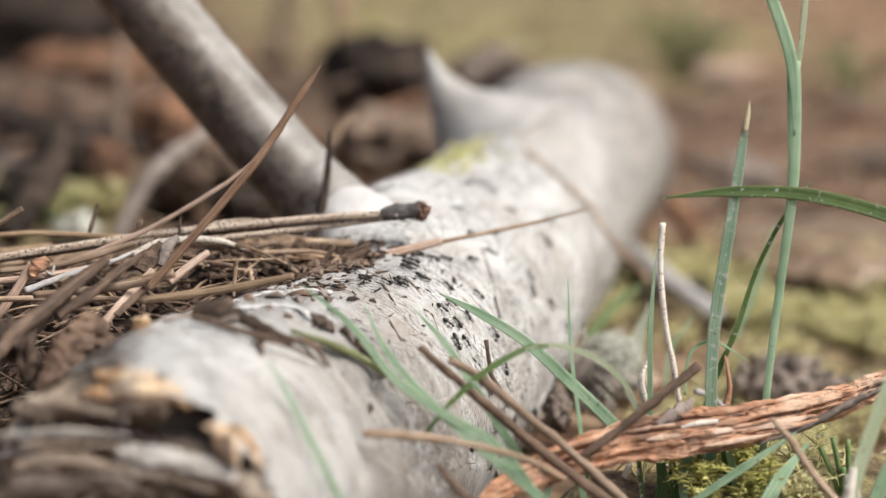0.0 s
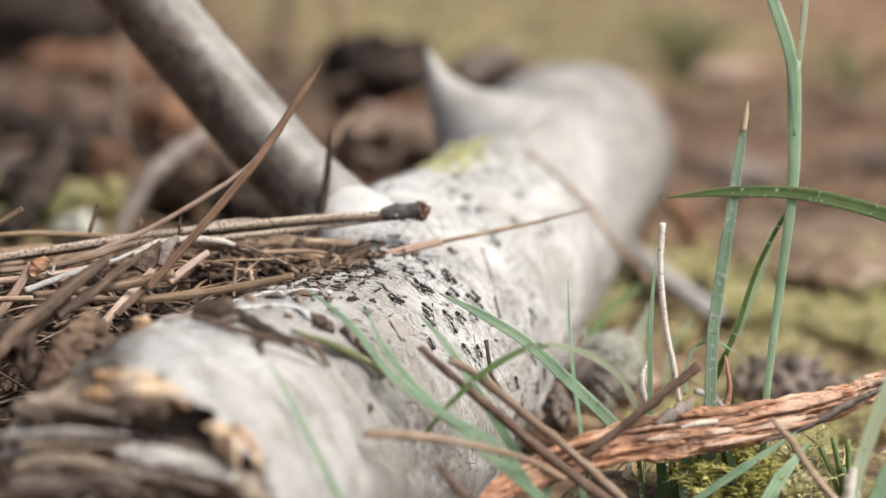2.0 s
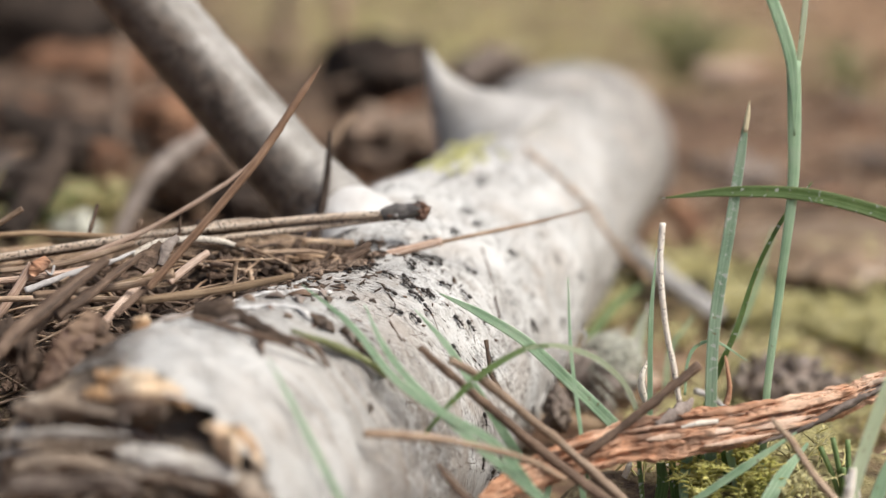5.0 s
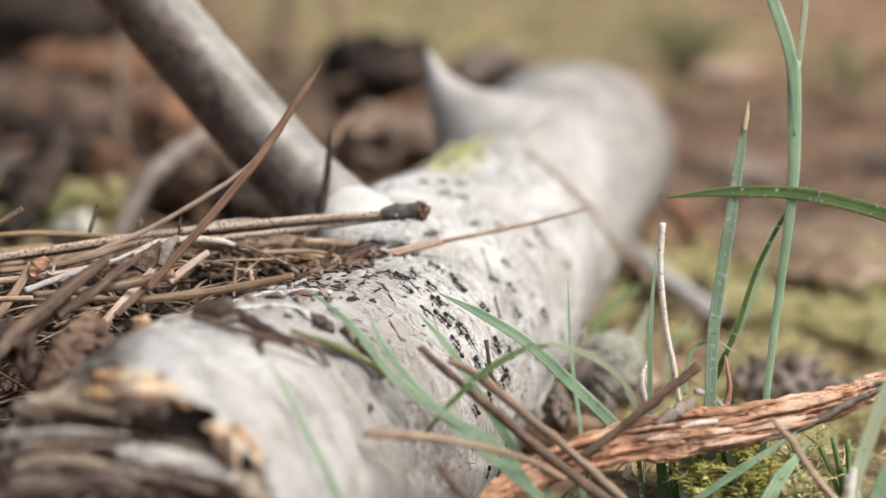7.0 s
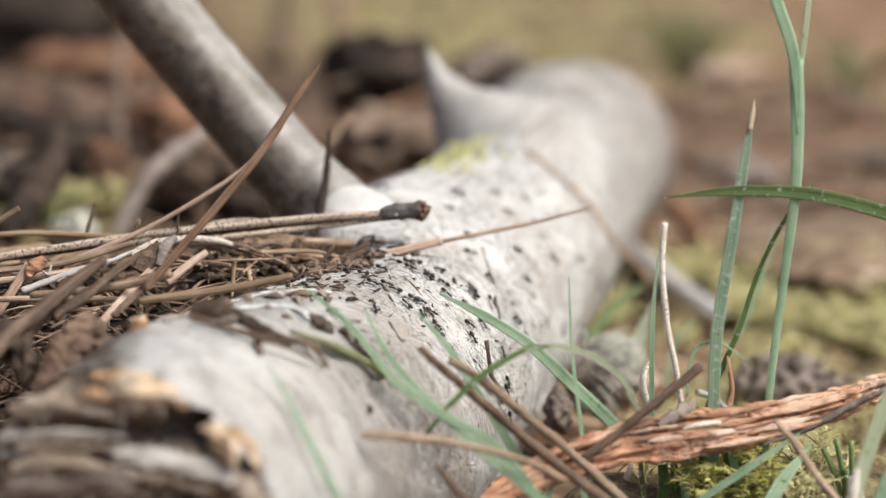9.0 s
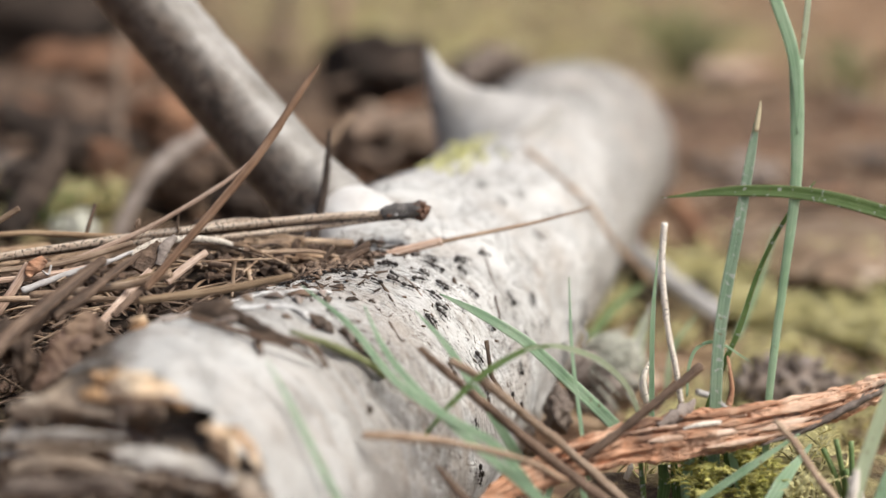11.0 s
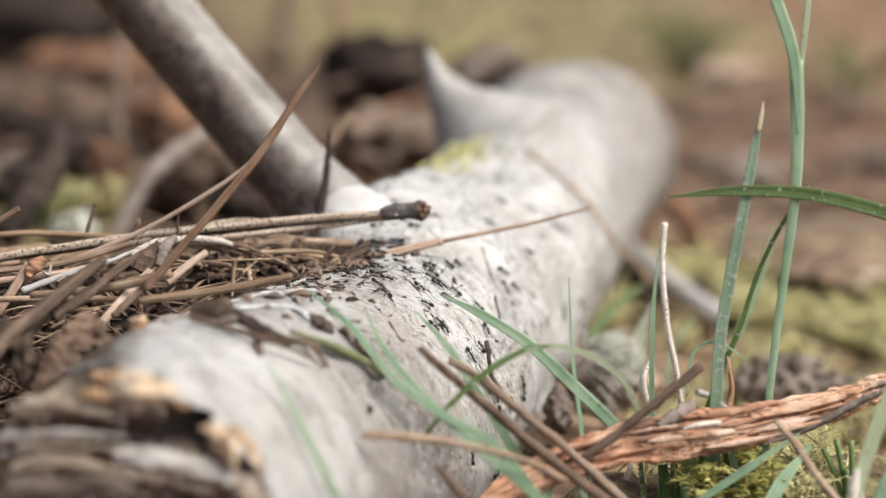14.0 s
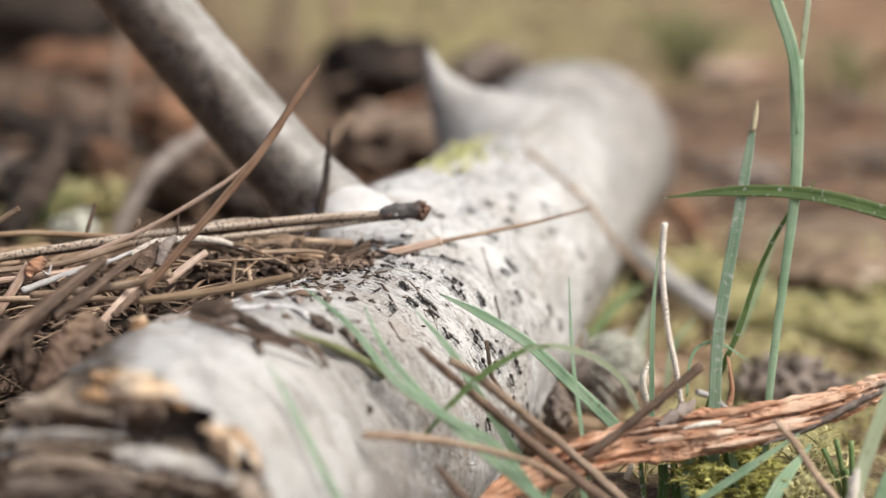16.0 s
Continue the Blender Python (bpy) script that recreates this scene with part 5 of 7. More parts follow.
def build_grass():
    rows = [
        ("broad blue-green grass blade with white spots", [(0.0492, 0.2573, 0.0216), (0.0493, 0.2623, 0.0429), (0.0502, 0.2656, 0.0560), (0.0530, 0.2697, 0.0720), (0.0551, 0.2729, 0.0849), (0.0566, 0.2755, 0.0933)], [2.4, 2.6, 2.6, 2.5, 2.0, 0.2], SPOTTED, 1),
        ("thin dark grass blade", [(0.0470, 0.2629, 0.0349), (0.0505, 0.2652, 0.0451), (0.0540, 0.2670, 0.0533), (0.0577, 0.2702, 0.0637), (0.0627, 0.2724, 0.0733), (0.0676, 0.2741, 0.0790)], [1.1, 1.3, 1.2, 1.0, 0.9, 0.3], DARKGRASS, 0),
        ("dark green arching grass blade", [(0.0921, 0.2621, 0.0668), (0.0867, 0.2657, 0.0715), (0.0800, 0.2686, 0.0744), (0.0662, 0.2706, 0.0775), (0.0528, 0.2708, 0.0781), (0.0390, 0.2704, 0.0769)], [3.0, 3.1, 3.1, 2.9, 2.3, 0.1], DARKGRASS, 0),
        ("pale thin grass blade", [(0.0383, 0.2629, 0.0326), (0.0382, 0.2653, 0.0428), (0.0383, 0.2683, 0.0550), (0.0393, 0.2719, 0.0668)], [1.2, 1.2, 1.1, 0.2], GRASS, 0),
        ("small curled grass blade", [(0.0443, 0.2627, 0.0417), (0.0447, 0.2643, 0.0471), (0.0464, 0.2653, 0.0503), (0.0501, 0.2655, 0.0510), (0.0558, 0.2652, 0.0475)], [0.5, 0.7, 0.8, 0.7, 0.2], GRASS, 0),
        ("blue-green grass blade leaning over the log", [(0.0342, 0.2552, 0.0338), (0.0312, 0.2574, 0.0378), (0.0222, 0.2616, 0.0456), (0.0151, 0.2649, 0.0513), (0.0069, 0.2684, 0.0555), (-0.0006, 0.2722, 0.0581)], [2.6, 2.6, 2.6, 2.4, 2.0, 0.3], GRASS, 0),
        # shaded half of the arched blade, its shade put into a darker green
        ("shaded half of an arched grass blade, painted dark", [(-0.0033, 0.2413, 0.0431), (0.0015, 0.2439, 0.0482), (0.0074, 0.2473, 0.0525), (0.0143, 0.2512, 0.0551), (0.0185, 0.2530, 0.0549)], [0.6, 1.2, 1.4, 1.2, 0.7], DARKGRASS, 0),
        ("grass blade leaning over the log", [(0.0184, 0.2321, 0.0336), (0.0147, 0.2340, 0.0365), (0.0053, 0.2382, 0.0431), (-0.0042, 0.2436, 0.0506), (-0.0100, 0.2476, 0.0567), (-0.0136, 0.2535, 0.0624)], [2.0, 1.9, 1.8, 1.6, 1.3, 0.2], GRASS, 0),
        ("grass blade leaning over the log", [(0.0166, 0.2343, 0.0341), (0.0091, 0.2380, 0.0427), (0.0006, 0.2405, 0.0472), (-0.0080, 0.2441, 0.0522), (-0.0160, 0.2506, 0.0598), (-0.0248, 0.2583, 0.0644)], [1.8, 1.8, 1.7, 1.6, 1.4, 0.2], GRASS, 0),
        ("grass blade leaning over the log", [(0.0164, 0.2461, 0.0315), (0.0115, 0.2484, 0.0390), (0.0065, 0.2517, 0.0462), (0.0006, 0.2561, 0.0540), (-0.0050, 0.2617, 0.0586)], [2.2, 2.0, 1.8, 1.4, 0.2], GRASS, 0),
        ("thin grass blade leaning on the log", [(-0.0124, 0.2119, 0.0395), (-0.0159, 0.2146, 0.0448), (-0.0208, 0.2192, 0.0530), (-0.0241, 0.2229, 0.0581), (-0.0275, 0.2273, 0.0625)], [1.2, 1.2, 1.2, 1.0, 0.2], GRASS, 0),
        ("thin upright grass blade", [(0.0257, 0.2510, 0.0303), (0.0244, 0.2560, 0.0400), (0.0231, 0.2615, 0.0510), (0.0227, 0.2670, 0.0631)], [0.8, 0.9, 0.8, 0.2], GRASS, 0),
        ("pale broad grass blade", [(0.0667, 0.2360, 0.0258), (0.0698, 0.2397, 0.0346), (0.0740, 0.2440, 0.0452), (0.0781, 0.2478, 0.0541), (0.0813, 0.2510, 0.0612)], [3.2, 3.0, 2.8, 2.6, 2.4], PALEGRASS, 0),
        ("broad grass blade", [(0.0731, 0.2414, 0.0230), (0.0761, 0.2443, 0.0324), (0.0800, 0.2466, 0.0399)], [3.2, 3.0, 2.6], GRASS, 0),
        ("green grass blade among the moss", [(0.0440, 0.2500, 0.0261), (0.0535, 0.2520, 0.0321), (0.0633, 0.2550, 0.0377)], [1.4, 1.9, 0.4], GRASS, 0),
        ("green grass blade among the moss", [(0.0559, 0.2489, 0.0235), (0.0606, 0.2537, 0.0290), (0.0665, 0.2588, 0.0339)], [3.0, 3.2, 0.6], GRASS, 0),
        ("pale grass blade among the moss", [(0.0553, 0.2554, 0.0202), (0.0538, 0.2572, 0.0262), (0.0522, 0.2590, 0.0321)], [2.0, 2.0, 1.6], GRASS, 0),
        ("pale grass blade among the moss", [(0.0440, 0.2554, 0.0202), (0.0442, 0.2572, 0.0262), (0.0453, 0.2597, 0.0318)], [1.6, 1.7, 1.4], GRASS, 0),
        ("dark grass blade among the moss", [(0.0367, 0.2554, 0.0202), (0.0362, 0.2572, 0.0262), (0.0358, 0.2594, 0.0308)], [1.0, 1.1, 1.0], DARKGRASS, 0),
        ("grass blade under the bark strip, darkened for shade", [(0.0497, 0.2589, 0.0196), (0.0487, 0.2608, 0.0256), (0.0483, 0.2633, 0.0313)], [1.8, 1.8, 1.4], DARKGRASS, 0),
        ("grass blade behind the log", [(0.0357, 0.3578, 0.0174), (0.0432, 0.3654, 0.0237), (0.0503, 0.3720, 0.0267)], [2.6, 2.6, 1.2], DARKGRASS, 0),
        ("pale dead grass blade behind the log", [(0.0402, 0.3344, 0.0149), (0.0442, 0.3363, 0.0212), (0.0484, 0.3418, 0.0318)], [2.4, 2.3, 0.8], GREYPALE, 0),
        ("thin grass blade in the moss", [(0.0678, 0.3375, 0.0250), (0.0731, 0.3413, 0.0375), (0.0770, 0.3452, 0.0501)], [1.8, 1.6, 0.4], GRASS, 0),
        # blades beneath the bark get the darker green, which paints its shade
        ("grass blade under the bark strip, darkened for shade", [(0.0398, 0.2590, 0.0205), (0.0406, 0.2605, 0.0249), (0.0403, 0.2620, 0.0285)], [2.6, 2.8, 2.0], DARKGRASS, 0),
        ("grass blade under the bark strip, darkened for shade", [(0.0433, 0.2600, 0.0200), (0.0428, 0.2612, 0.0246), (0.0424, 0.2625, 0.0291)], [1.8, 2.0, 1.4], DARKGRASS, 0),
        ("green grass blade under the bark strip", [(0.0441, 0.2560, 0.0220), (0.0438, 0.2575, 0.0264), (0.0443, 0.2590, 0.0304)], [1.5, 1.7, 1.3], GRASS, 0),
        ("grass blade under the bark strip, darkened for shade", [(0.0483, 0.2600, 0.0200), (0.0474, 0.2615, 0.0256), (0.0480, 0.2630, 0.0299)], [2.4, 2.6, 1.6], DARKGRASS, 0),
        ("grass blade under the bark strip, darkened for shade", [(0.0524, 0.2610, 0.0195), (0.0528, 0.2625, 0.0251), (0.0522, 0.2640, 0.0301)], [2.0, 2.2, 1.2], DARKGRASS, 0),
        ("pale grass blade under the bark strip", [(0.0547, 0.2560, 0.0220), (0.0535, 0.2580, 0.0272), (0.0526, 0.2600, 0.0325)], [2.0, 1.9, 1.0], PALEGRASS, 0),
        ("grass blade in the moss, darkened for shade", [(0.0581, 0.2590, 0.0205), (0.0588, 0.2605, 0.0261), (0.0586, 0.2620, 0.0310)], [2.4, 2.6, 1.2], DARKGRASS, 0),
        ("short green grass blade", [(0.0177, 0.2450, 0.0281), (0.0188, 0.2470, 0.0325), (0.0187, 0.2485, 0.0356)], [1.2, 1.3, 0.5], GRASS, 0),
        ("short green grass blade", [(0.0251, 0.2470, 0.0265), (0.0245, 0.2480, 0.0299), (0.0239, 0.2490, 0.0315)], [1.2, 1.3, 0.6], GRASS, 0),
        ("pale grass blade behind the bark strip", [(0.0401, 0.3300, 0.0155), (0.0421, 0.3330, 0.0226), (0.0462, 0.3370, 0.0308)], [1.8, 1.8, 0.6], PALEGRASS, 0),
        ("pale grass blade behind the bark strip", [(0.0459, 0.3300, 0.0155), (0.0454, 0.3330, 0.0226), (0.0474, 0.3370, 0.0322)], [1.6, 1.6, 0.5], PALEGRASS, 0),
        # other half of that arched blade, in a paler green for its lit side
        ("pale lit half of the arched blade, reaching the bark strip", [(0.0140, 0.2510, 0.0550), (0.0178, 0.2528, 0.0552), (0.0222, 0.2541, 0.0541), (0.0276, 0.2553, 0.0514), (0.0323, 0.2560, 0.0466), (0.0349, 0.2563, 0.0410)], [0.3, 0.8, 1.2, 1.3, 1.2, 1.0], PALEGRASS, 0),
        ("thin grass blade behind the bark strip", [(0.0508, 0.3280, 0.0163), (0.0521, 0.3310, 0.0248), (0.0574, 0.3340, 0.0319)], [1.2, 1.2, 0.4], GRASS, 0),
    ]
    tufts = {}
    for label, pts, w, m, sway in rows:
        w = [x * MM * 0.85 for x in w]
        k = TUFT_OF[len(SWAY)]
        if k not in tufts:
            tufts[k] = thing("grass_tuft", TUFTS[k], "grass", "grass tufts", pts[0])
        bm = bmesh.new()
        sweep(bm, pts, w, [max(0.15 * MM, x * 0.16) for x in w], 34, 14, (0, -1, 0.3), 0.0, 0, True, pts[0], True)
        ob = part("blade", bm, m, tufts[k], label)
        ob.location = Vector(pts[0]) - tufts[k].location
        if sway:
            bm = bmesh.new()
            sweep(bm, [(0.0557, 0.2734, 0.0884), (0.0562, 0.2743, 0.0914), (0.0566, 0.2751, 0.0938)], [0.9 * MM, 1.0 * MM, 0.12 * MM], [0.3 * MM, 0.45 * MM, 0.1 * MM], 10, 8, (0, -1, 0.3), 0.0, 0, False, pts[0])
            part("dry_tip", bm, DRYTIP, ob, "withered straw-coloured blade tip")
        SWAY.append((ob, sway))
    # grass stem that forks into two leaves
    t = thing("grass_tuft", "tall blue-green grass stem forking into two leaves", "grass", "grass tufts", (0.0585, 0.2586, 0.0209))
    o = t.location
    for nm, pts, w, m in (("stem", [(0.0585, 0.2586, 0.0209), (0.0594, 0.2634, 0.0414), (0.0617, 0.2681, 0.0617), (0.0635, 0.2715, 0.0778), (0.0637, 0.2744, 0.0898), (0.0635, 0.2777, 0.1007)], [1.3, 1.4, 1.6, 2.0, 2.5, 2.6], GRASS),
                       ("leaf", [(0.0636, 0.2733, 0.0879), (0.0635, 0.2760, 0.0967), (0.0626, 0.2776, 0.1026), (0.0606, 0.2791, 0.1085), (0.0576, 0.2815, 0.1163)], [0.3, 1.9, 2.3, 2.3, 2.0], GRASS),
                       ("leaf", [(0.0643, 0.2772, 0.0965), (0.0649, 0.2790, 0.1024), (0.0655, 0.2805, 0.1073), (0.0664, 0.2832, 0.1161)], [0.6, 1.0, 1.1, 1.1], PALEGRASS)):
        bm = bmesh.new()
        w = [x * MM for x in w]
        sweep(bm, pts, w, [x * 0.4 for x in w], 30, 16, (0, -1, 0.2), 0.0, 0, nm == "leaf", o, True)
        part(nm, bm, m, t)
    SWAY.append((t, 2))


build_grass()


# ---------------------------------------------------------------- bark strip, cone, clods
def build_bark():
    t = thing("bark_strip", "torn strip of orange-brown pine bark lying among grass", "bark", "", (0.0477, 0.2582, 0.0369))
    o = t.location
    bm = bmesh.new()
    line = smooth_line([(0.0064, 0.2417, 0.0309), (0.0164, 0.2468, 0.0339), (0.0297, 0.2518, 0.0364), (0.0423, 0.2561, 0.0367), (0.0528, 0.2584, 0.0374), (0.0656, 0.2611, 0.0391), (0.0743, 0.2633, 0.0408), (0.0801, 0.2648, 0.0426), (0.0889, 0.2668, 0.0438)], 90)
    wid = [1.5, 5.4, 7.4, 8.6, 7.4, 5.2, 5.2, 4.4]
    rings = []
    fine = smooth_line([line[0]] + line[4:86:9] + [line[-1]], 400)
    for i, p in enumerate(fine):
        u = i / 399
        w = lerp_list(wid, u) * MM / 2
        tan = (fine[min(i + 2, 399)] - fine[max(i - 2, 0)]).normalized()
        f = Vector((0, -0.9, 0.45))
        f = (f - f.dot(tan) * tan).normalized()
        s = tan.cross(f)
        ring = []
        for k in range(88):
            a = 2 * math.pi * k / 88
            c, d = math.cos(a), math.sin(a)
            v = c + 0.16 * noise.noise(Vector((u * 17, c * 2, 8.0)))
            # torn edges, plates, long splits and fibres along the strip
            edge = 1 + 0.20 * noise.noise(Vector((u * 15, 3.0 if c > 0 else 9.0, 1.0))) + 0.13 * noise.noise(Vector((u * 46, 5.0 if c > 0 else 2.0, 1.0))) + 0.06 * noise.noise(Vector((u * 150, c * 3, 1.0)))
            plate = 3.0 * noise.noise(Vector((u * 5, v * 3.0, 3.0)))
            up = 0.30 * (math.floor(plate) + min(1.0, (plate % 1.0) * 7))
            up -= 0.60 * math.exp(-(noise.noise(Vector((u * 4.5, v * 3.4, 12.0))) / 0.05) ** 2)
            up -= 0.40 * math.exp(-(noise.noise(Vector((u * 8, v * 7.5, 17.0))) / 0.06) ** 2)
            up += 0.22 * noise.noise(Vector((u * 22, v * 14, 6.0))) + 0.12 * noise.noise(Vector((u * 120, v * 22, 4.0)))
            ring.append(bm.verts.new(p - o + s * (w * c * edge) + f * (w * (0.40 * d * edge + (0.42 * up if d > 0 else 0.1 * up) * math.sqrt(abs(d))))))
        rings.append(ring)
    for a, b in zip(rings, rings[1:]):
        for k in range(88):
            bm.faces.new((a[k], a[(k + 1) % 88], b[(k + 1) % 88], b[k]))
    bm.faces.new(rings[0])
    bm.faces.new(rings[-1])
    part("inner_bark", bm, BARK, t)
    rng = random.Random(3)
    for i in range(22):
        u = rng.uniform(0.06, 0.9)
        k = int(u * 88)
        ln = rng.randint(9, 26)
        w = lerp_list(wid, u) * MM
        off = rng.uniform(-0.36, 0.36)
        pts = []
        for j in range(k, min(k + ln, 89), 2):
            tan = (line[j + 1] - line[j - 1]).normalized()
            f = Vector((0, -0.9, 0.45))
            f = (f - f.dot(tan) * tan).normalized()
            pts.append(line[j] + tan.cross(f) * (off * w ) + f * (w * 0.20 + rng.uniform(0, 0.0009)))
        if len(pts) > 2:
            bm = bmesh.new()
            a = rng.uniform(0.4, 1.4) * MM
            sweep(bm, pts, [a * 0.3, a, a * 0.8, a * 0.2], [0.3 * MM, 0.5 * MM, 0.3 * MM], 26, 14, (0, -0.9, 0.45), 0.2, i, origin=o)
            crumble(bm, 0.00008, i * 0.7)
            part("bark_splinter", bm, BARK if i % 4 else BARKLIGHT, t)
    bm = bmesh.new()
    sweep(bm, [(0.0569, 0.2572, 0.0345), (0.0636, 0.2585, 0.0364), (0.0701, 0.2605, 0.0387), (0.0766, 0.2628, 0.0414), (0.0822, 0.2650, 0.0429)], [0.5 * MM, 1.3 * MM, 1.5 * MM, 1.6 * MM, 1.2 * MM], [2 * MM, 3 * MM, 2 * MM], 40, 14, (0, -1, 0.3), 0.5, 3.0, origin=o)
    part("outer_skin", bm, BARKEDGE, t, "grey outer skin of the bark strip")
    bm = bmesh.new()
    sweep(bm, [(0.0380, 0.2548, 0.0393), (0.0411, 0.2562, 0.0404), (0.0435, 0.2575, 0.0414), (0.0451, 0.2589, 0.0426)], [1.2 * MM, 2.6 * MM, 2.2 * MM, 0.7 * MM], [0.8 * MM, 1.0 * MM, 0.6 * MM], 30, 14, (0, -1, 0.3), 0.6, 8.0, origin=o)
    part("bark_flap", bm, CONE, t, "grey raised flap of the outer skin")
    bm = bmesh.new()
    sweep(bm, [(0.0421, 0.2523, 0.0398), (0.0451, 0.2525, 0.0405), (0.0490, 0.2536, 0.0405)], [0.4 * MM, 1.1 * MM, 0.7 * MM], [0.4 * MM, 0.7 * MM, 0.4 * MM], 24, 10, (0, -1, 0.3), 0.2, 5.0, origin=o)
    part("bark_splinter", bm, STRAW, t, "bleached splinter on the bark strip")


build_bark()


def build_seedlings():
    """Small green plants that grow far behind on the forest floor."""
    rng = random.Random(44)
    for at, size, m in (((0.1212, 0.7771, 0.0000), 1.0, HERB), ((0.1389, 0.8251, 0.0000), 1.0, HERB), ((0.1977, 0.7275, 0.0000), 1.0, HERB), ((0.1230, 0.8423, 0.0000), 1.0, HERB), ((-0.1080, 0.4076, 0.0323), 0.3, DARKGRASS)):
        t = thing("seedling", "small dark green seedling on the forest floor" if size == 1 else "small bright green seedling behind the litter heap", "seedling", "seedlings", at)
        for i in range(16 if size == 1 else 9):
            a, ln = rng.uniform(0, 6.28), rng.uniform(0.018, 0.036) * size
            out = Vector((math.cos(a), math.sin(a), 0))
            root = out * 0.003
            bm = bmesh.new()
            sweep(bm, [root, root + out * ln * 0.3 + Vector((0, 0, ln * 0.7)), root + out * ln * 0.8 + Vector((0, 0, ln * 0.8))], [0.0015 * size, 0.0032 * size, 0.0004 * size], [0.0004 * size, 0.0005 * size, 0.0002 * size], 10, 8, (0, -1, 0.5), 0.0, i, True, (0, 0, 0), True)
            part("leaf", bm, m, t)


build_seedlings()


def build_cone(at, size, label):
    t = thing("pine_cone", label, "pine cone", "", at)
    bm = bmesh.new()
    lump(bm, (0, 0, 0), (size, size * 0.72, size * 0.6), 3, 0.12)
    part("core", bm, CONEDARK, t)
    for i in range(60):
        v = (i + 0.5) / 60
        x = 1 - 2 * v
        a = i * 2.39996
        rr = math.sqrt(1 - x * x)
        base = Vector((x * size, rr * math.cos(a) * size * 0.72, rr * math.sin(a) * size * 0.6))
        nrm = base.normalized()
        bm = bmesh.new()
        lean = (nrm * 0.6 + Vector((0.7, 0, 0))).normalized()
        sweep(bm, [base * 0.85, base * 1.05, base * 1.05 + lean * size * 0.22], [size * 0.22, size * (0.34 + 0.16 * math.sin(i * 1.7)), size * 0.2], [size * 0.12, size * 0.1, size * 0.05], 5, 6, (1, 0.3 * math.sin(i), 0.2), 0.5, i)
        part("scale", bm, (CONEDARK, CONE, CONE)[i % 3], t)
    return t


build_cone((0.0804, 0.3430, 0.0100), 0.0118, "weathered grey-brown pine cone lying in moss")


def clod(name, label, category, at, size, material, seed, rough=0.35, turn=0.0, detail=4):
    bm = bmesh.new()
    lump(bm, (0, 0, 0), size, detail, rough, 1.8, seed, turn)
    ob = obj(name, bm, material)
    ob.location = at
    if max(size) > 0.0075:      # loose flakes that stick to the clod
        rng = random.Random(int(seed * 10))
        for i in range(7):
            a, z = rng.uniform(-3.1, 0.6), rng.uniform(0.05, 0.85)
            k = math.sqrt(1 - z * z)
            d = Vector((math.cos(a) * k * size[0], math.sin(a) * k * size[1], z * size[2])) * rng.uniform(0.92, 1.04)
            w = max(size) * rng.uniform(0.16, 0.38)
            bm = bmesh.new()
            lump(bm, d, (w, w * 0.7, w * 0.32), 3, 0.6, 1.7, seed + i, a)
            part("loose_flake", bm, material if i % 3 else (SCRAP if material is not SCRAP else TWIG), ob)
    return tagged(ob, label, category)


clod("rotten_stump", "dark rotten root stump behind the log", "stump", (-0.0271, 0.6311, 0.0324), (0.023, 0.018, 0.016), ROOT, 1.0, 0.5)
clod("rotten_stump", "dark rotten root wood under the log", "stump", (-0.0193, 0.5470, 0.0237), (0.019, 0.018, 0.011), TWIG, 2.0, 0.6)
def build_roots():
    """Dead roots and sticks tangled before the stump."""
    for pts, w, m in (([(-0.0336, 0.5458, 0.0198), (-0.0279, 0.5586, 0.0274), (-0.0178, 0.5702, 0.0313), (-0.0063, 0.5813, 0.0334)], [4, 5, 5, 3], REDBARK),
                      ([(-0.0186, 0.5257, 0.0225), (-0.0129, 0.5378, 0.0279), (-0.0070, 0.5494, 0.0315)], [4, 4.5, 3], TWIG), ([(-0.0485, 0.6115, 0.0297), (-0.0327, 0.6129, 0.0340), (-0.0100, 0.6149, 0.0405)], [3, 4, 3], TWIG),
                      ([(-0.0384, 0.5580, 0.0254), (-0.0254, 0.5473, 0.0247), (-0.0109, 0.5369, 0.0250)], [5, 5, 4], REDBARK), ([(0.0074, 0.5530, 0.0433), (0.0158, 0.5653, 0.0493), (0.0257, 0.5761, 0.0506)], [4, 6, 4], CONEDARK)):
        strip("dead_root", "dead brown root lying before the stump", "root", pts, [x * MM for x in w], [x * 0.8 * MM for x in w], m, "dead roots", 24, 12, False, 0.35)


build_roots()
clod("bark_clod", "dark brown clod of bark", "bark", (0.0196, 0.6535, 0.0300), (0.015, 0.014, 0.010), CONEDARK, 3.0)
clod("bark_clod", "black rotten clod of wood", "bark", (-0.1178, 0.4874, 0.0341), (0.010, 0.009, 0.008), ROOT, 6.0, 0.65)
clod("bark_clod", "dark crumbling clod of bark", "bark", (-0.0793, 0.4530, 0.0328), (0.009, 0.008, 0.008), SCRAP, 5.0, 0.6)
clod("bark_clod", "red-brown clod of pine bark", "bark", (-0.0967, 0.5202, 0.0388), (0.011, 0.009, 0.008), REDBARK, 4.0, 0.6)
clod("bark_clod", "red-brown clod of pine bark", "bark", (-0.1030, 0.4647, 0.0337), (0.006, 0.007, 0.008), REDBARK, 17.0, 0.6)
clod("bark_clod", "red-brown clod of pine bark", "bark", (-0.0847, 0.4979, 0.0341), (0.008, 0.007, 0.007), REDBARK, 18.0, 0.6)
clod("bark_clod", "dark rotten clod of wood beside the branch", "bark", (-0.0561, 0.4295, 0.0299), (0.009, 0.008, 0.008), ROOT, 26.0, 0.6)
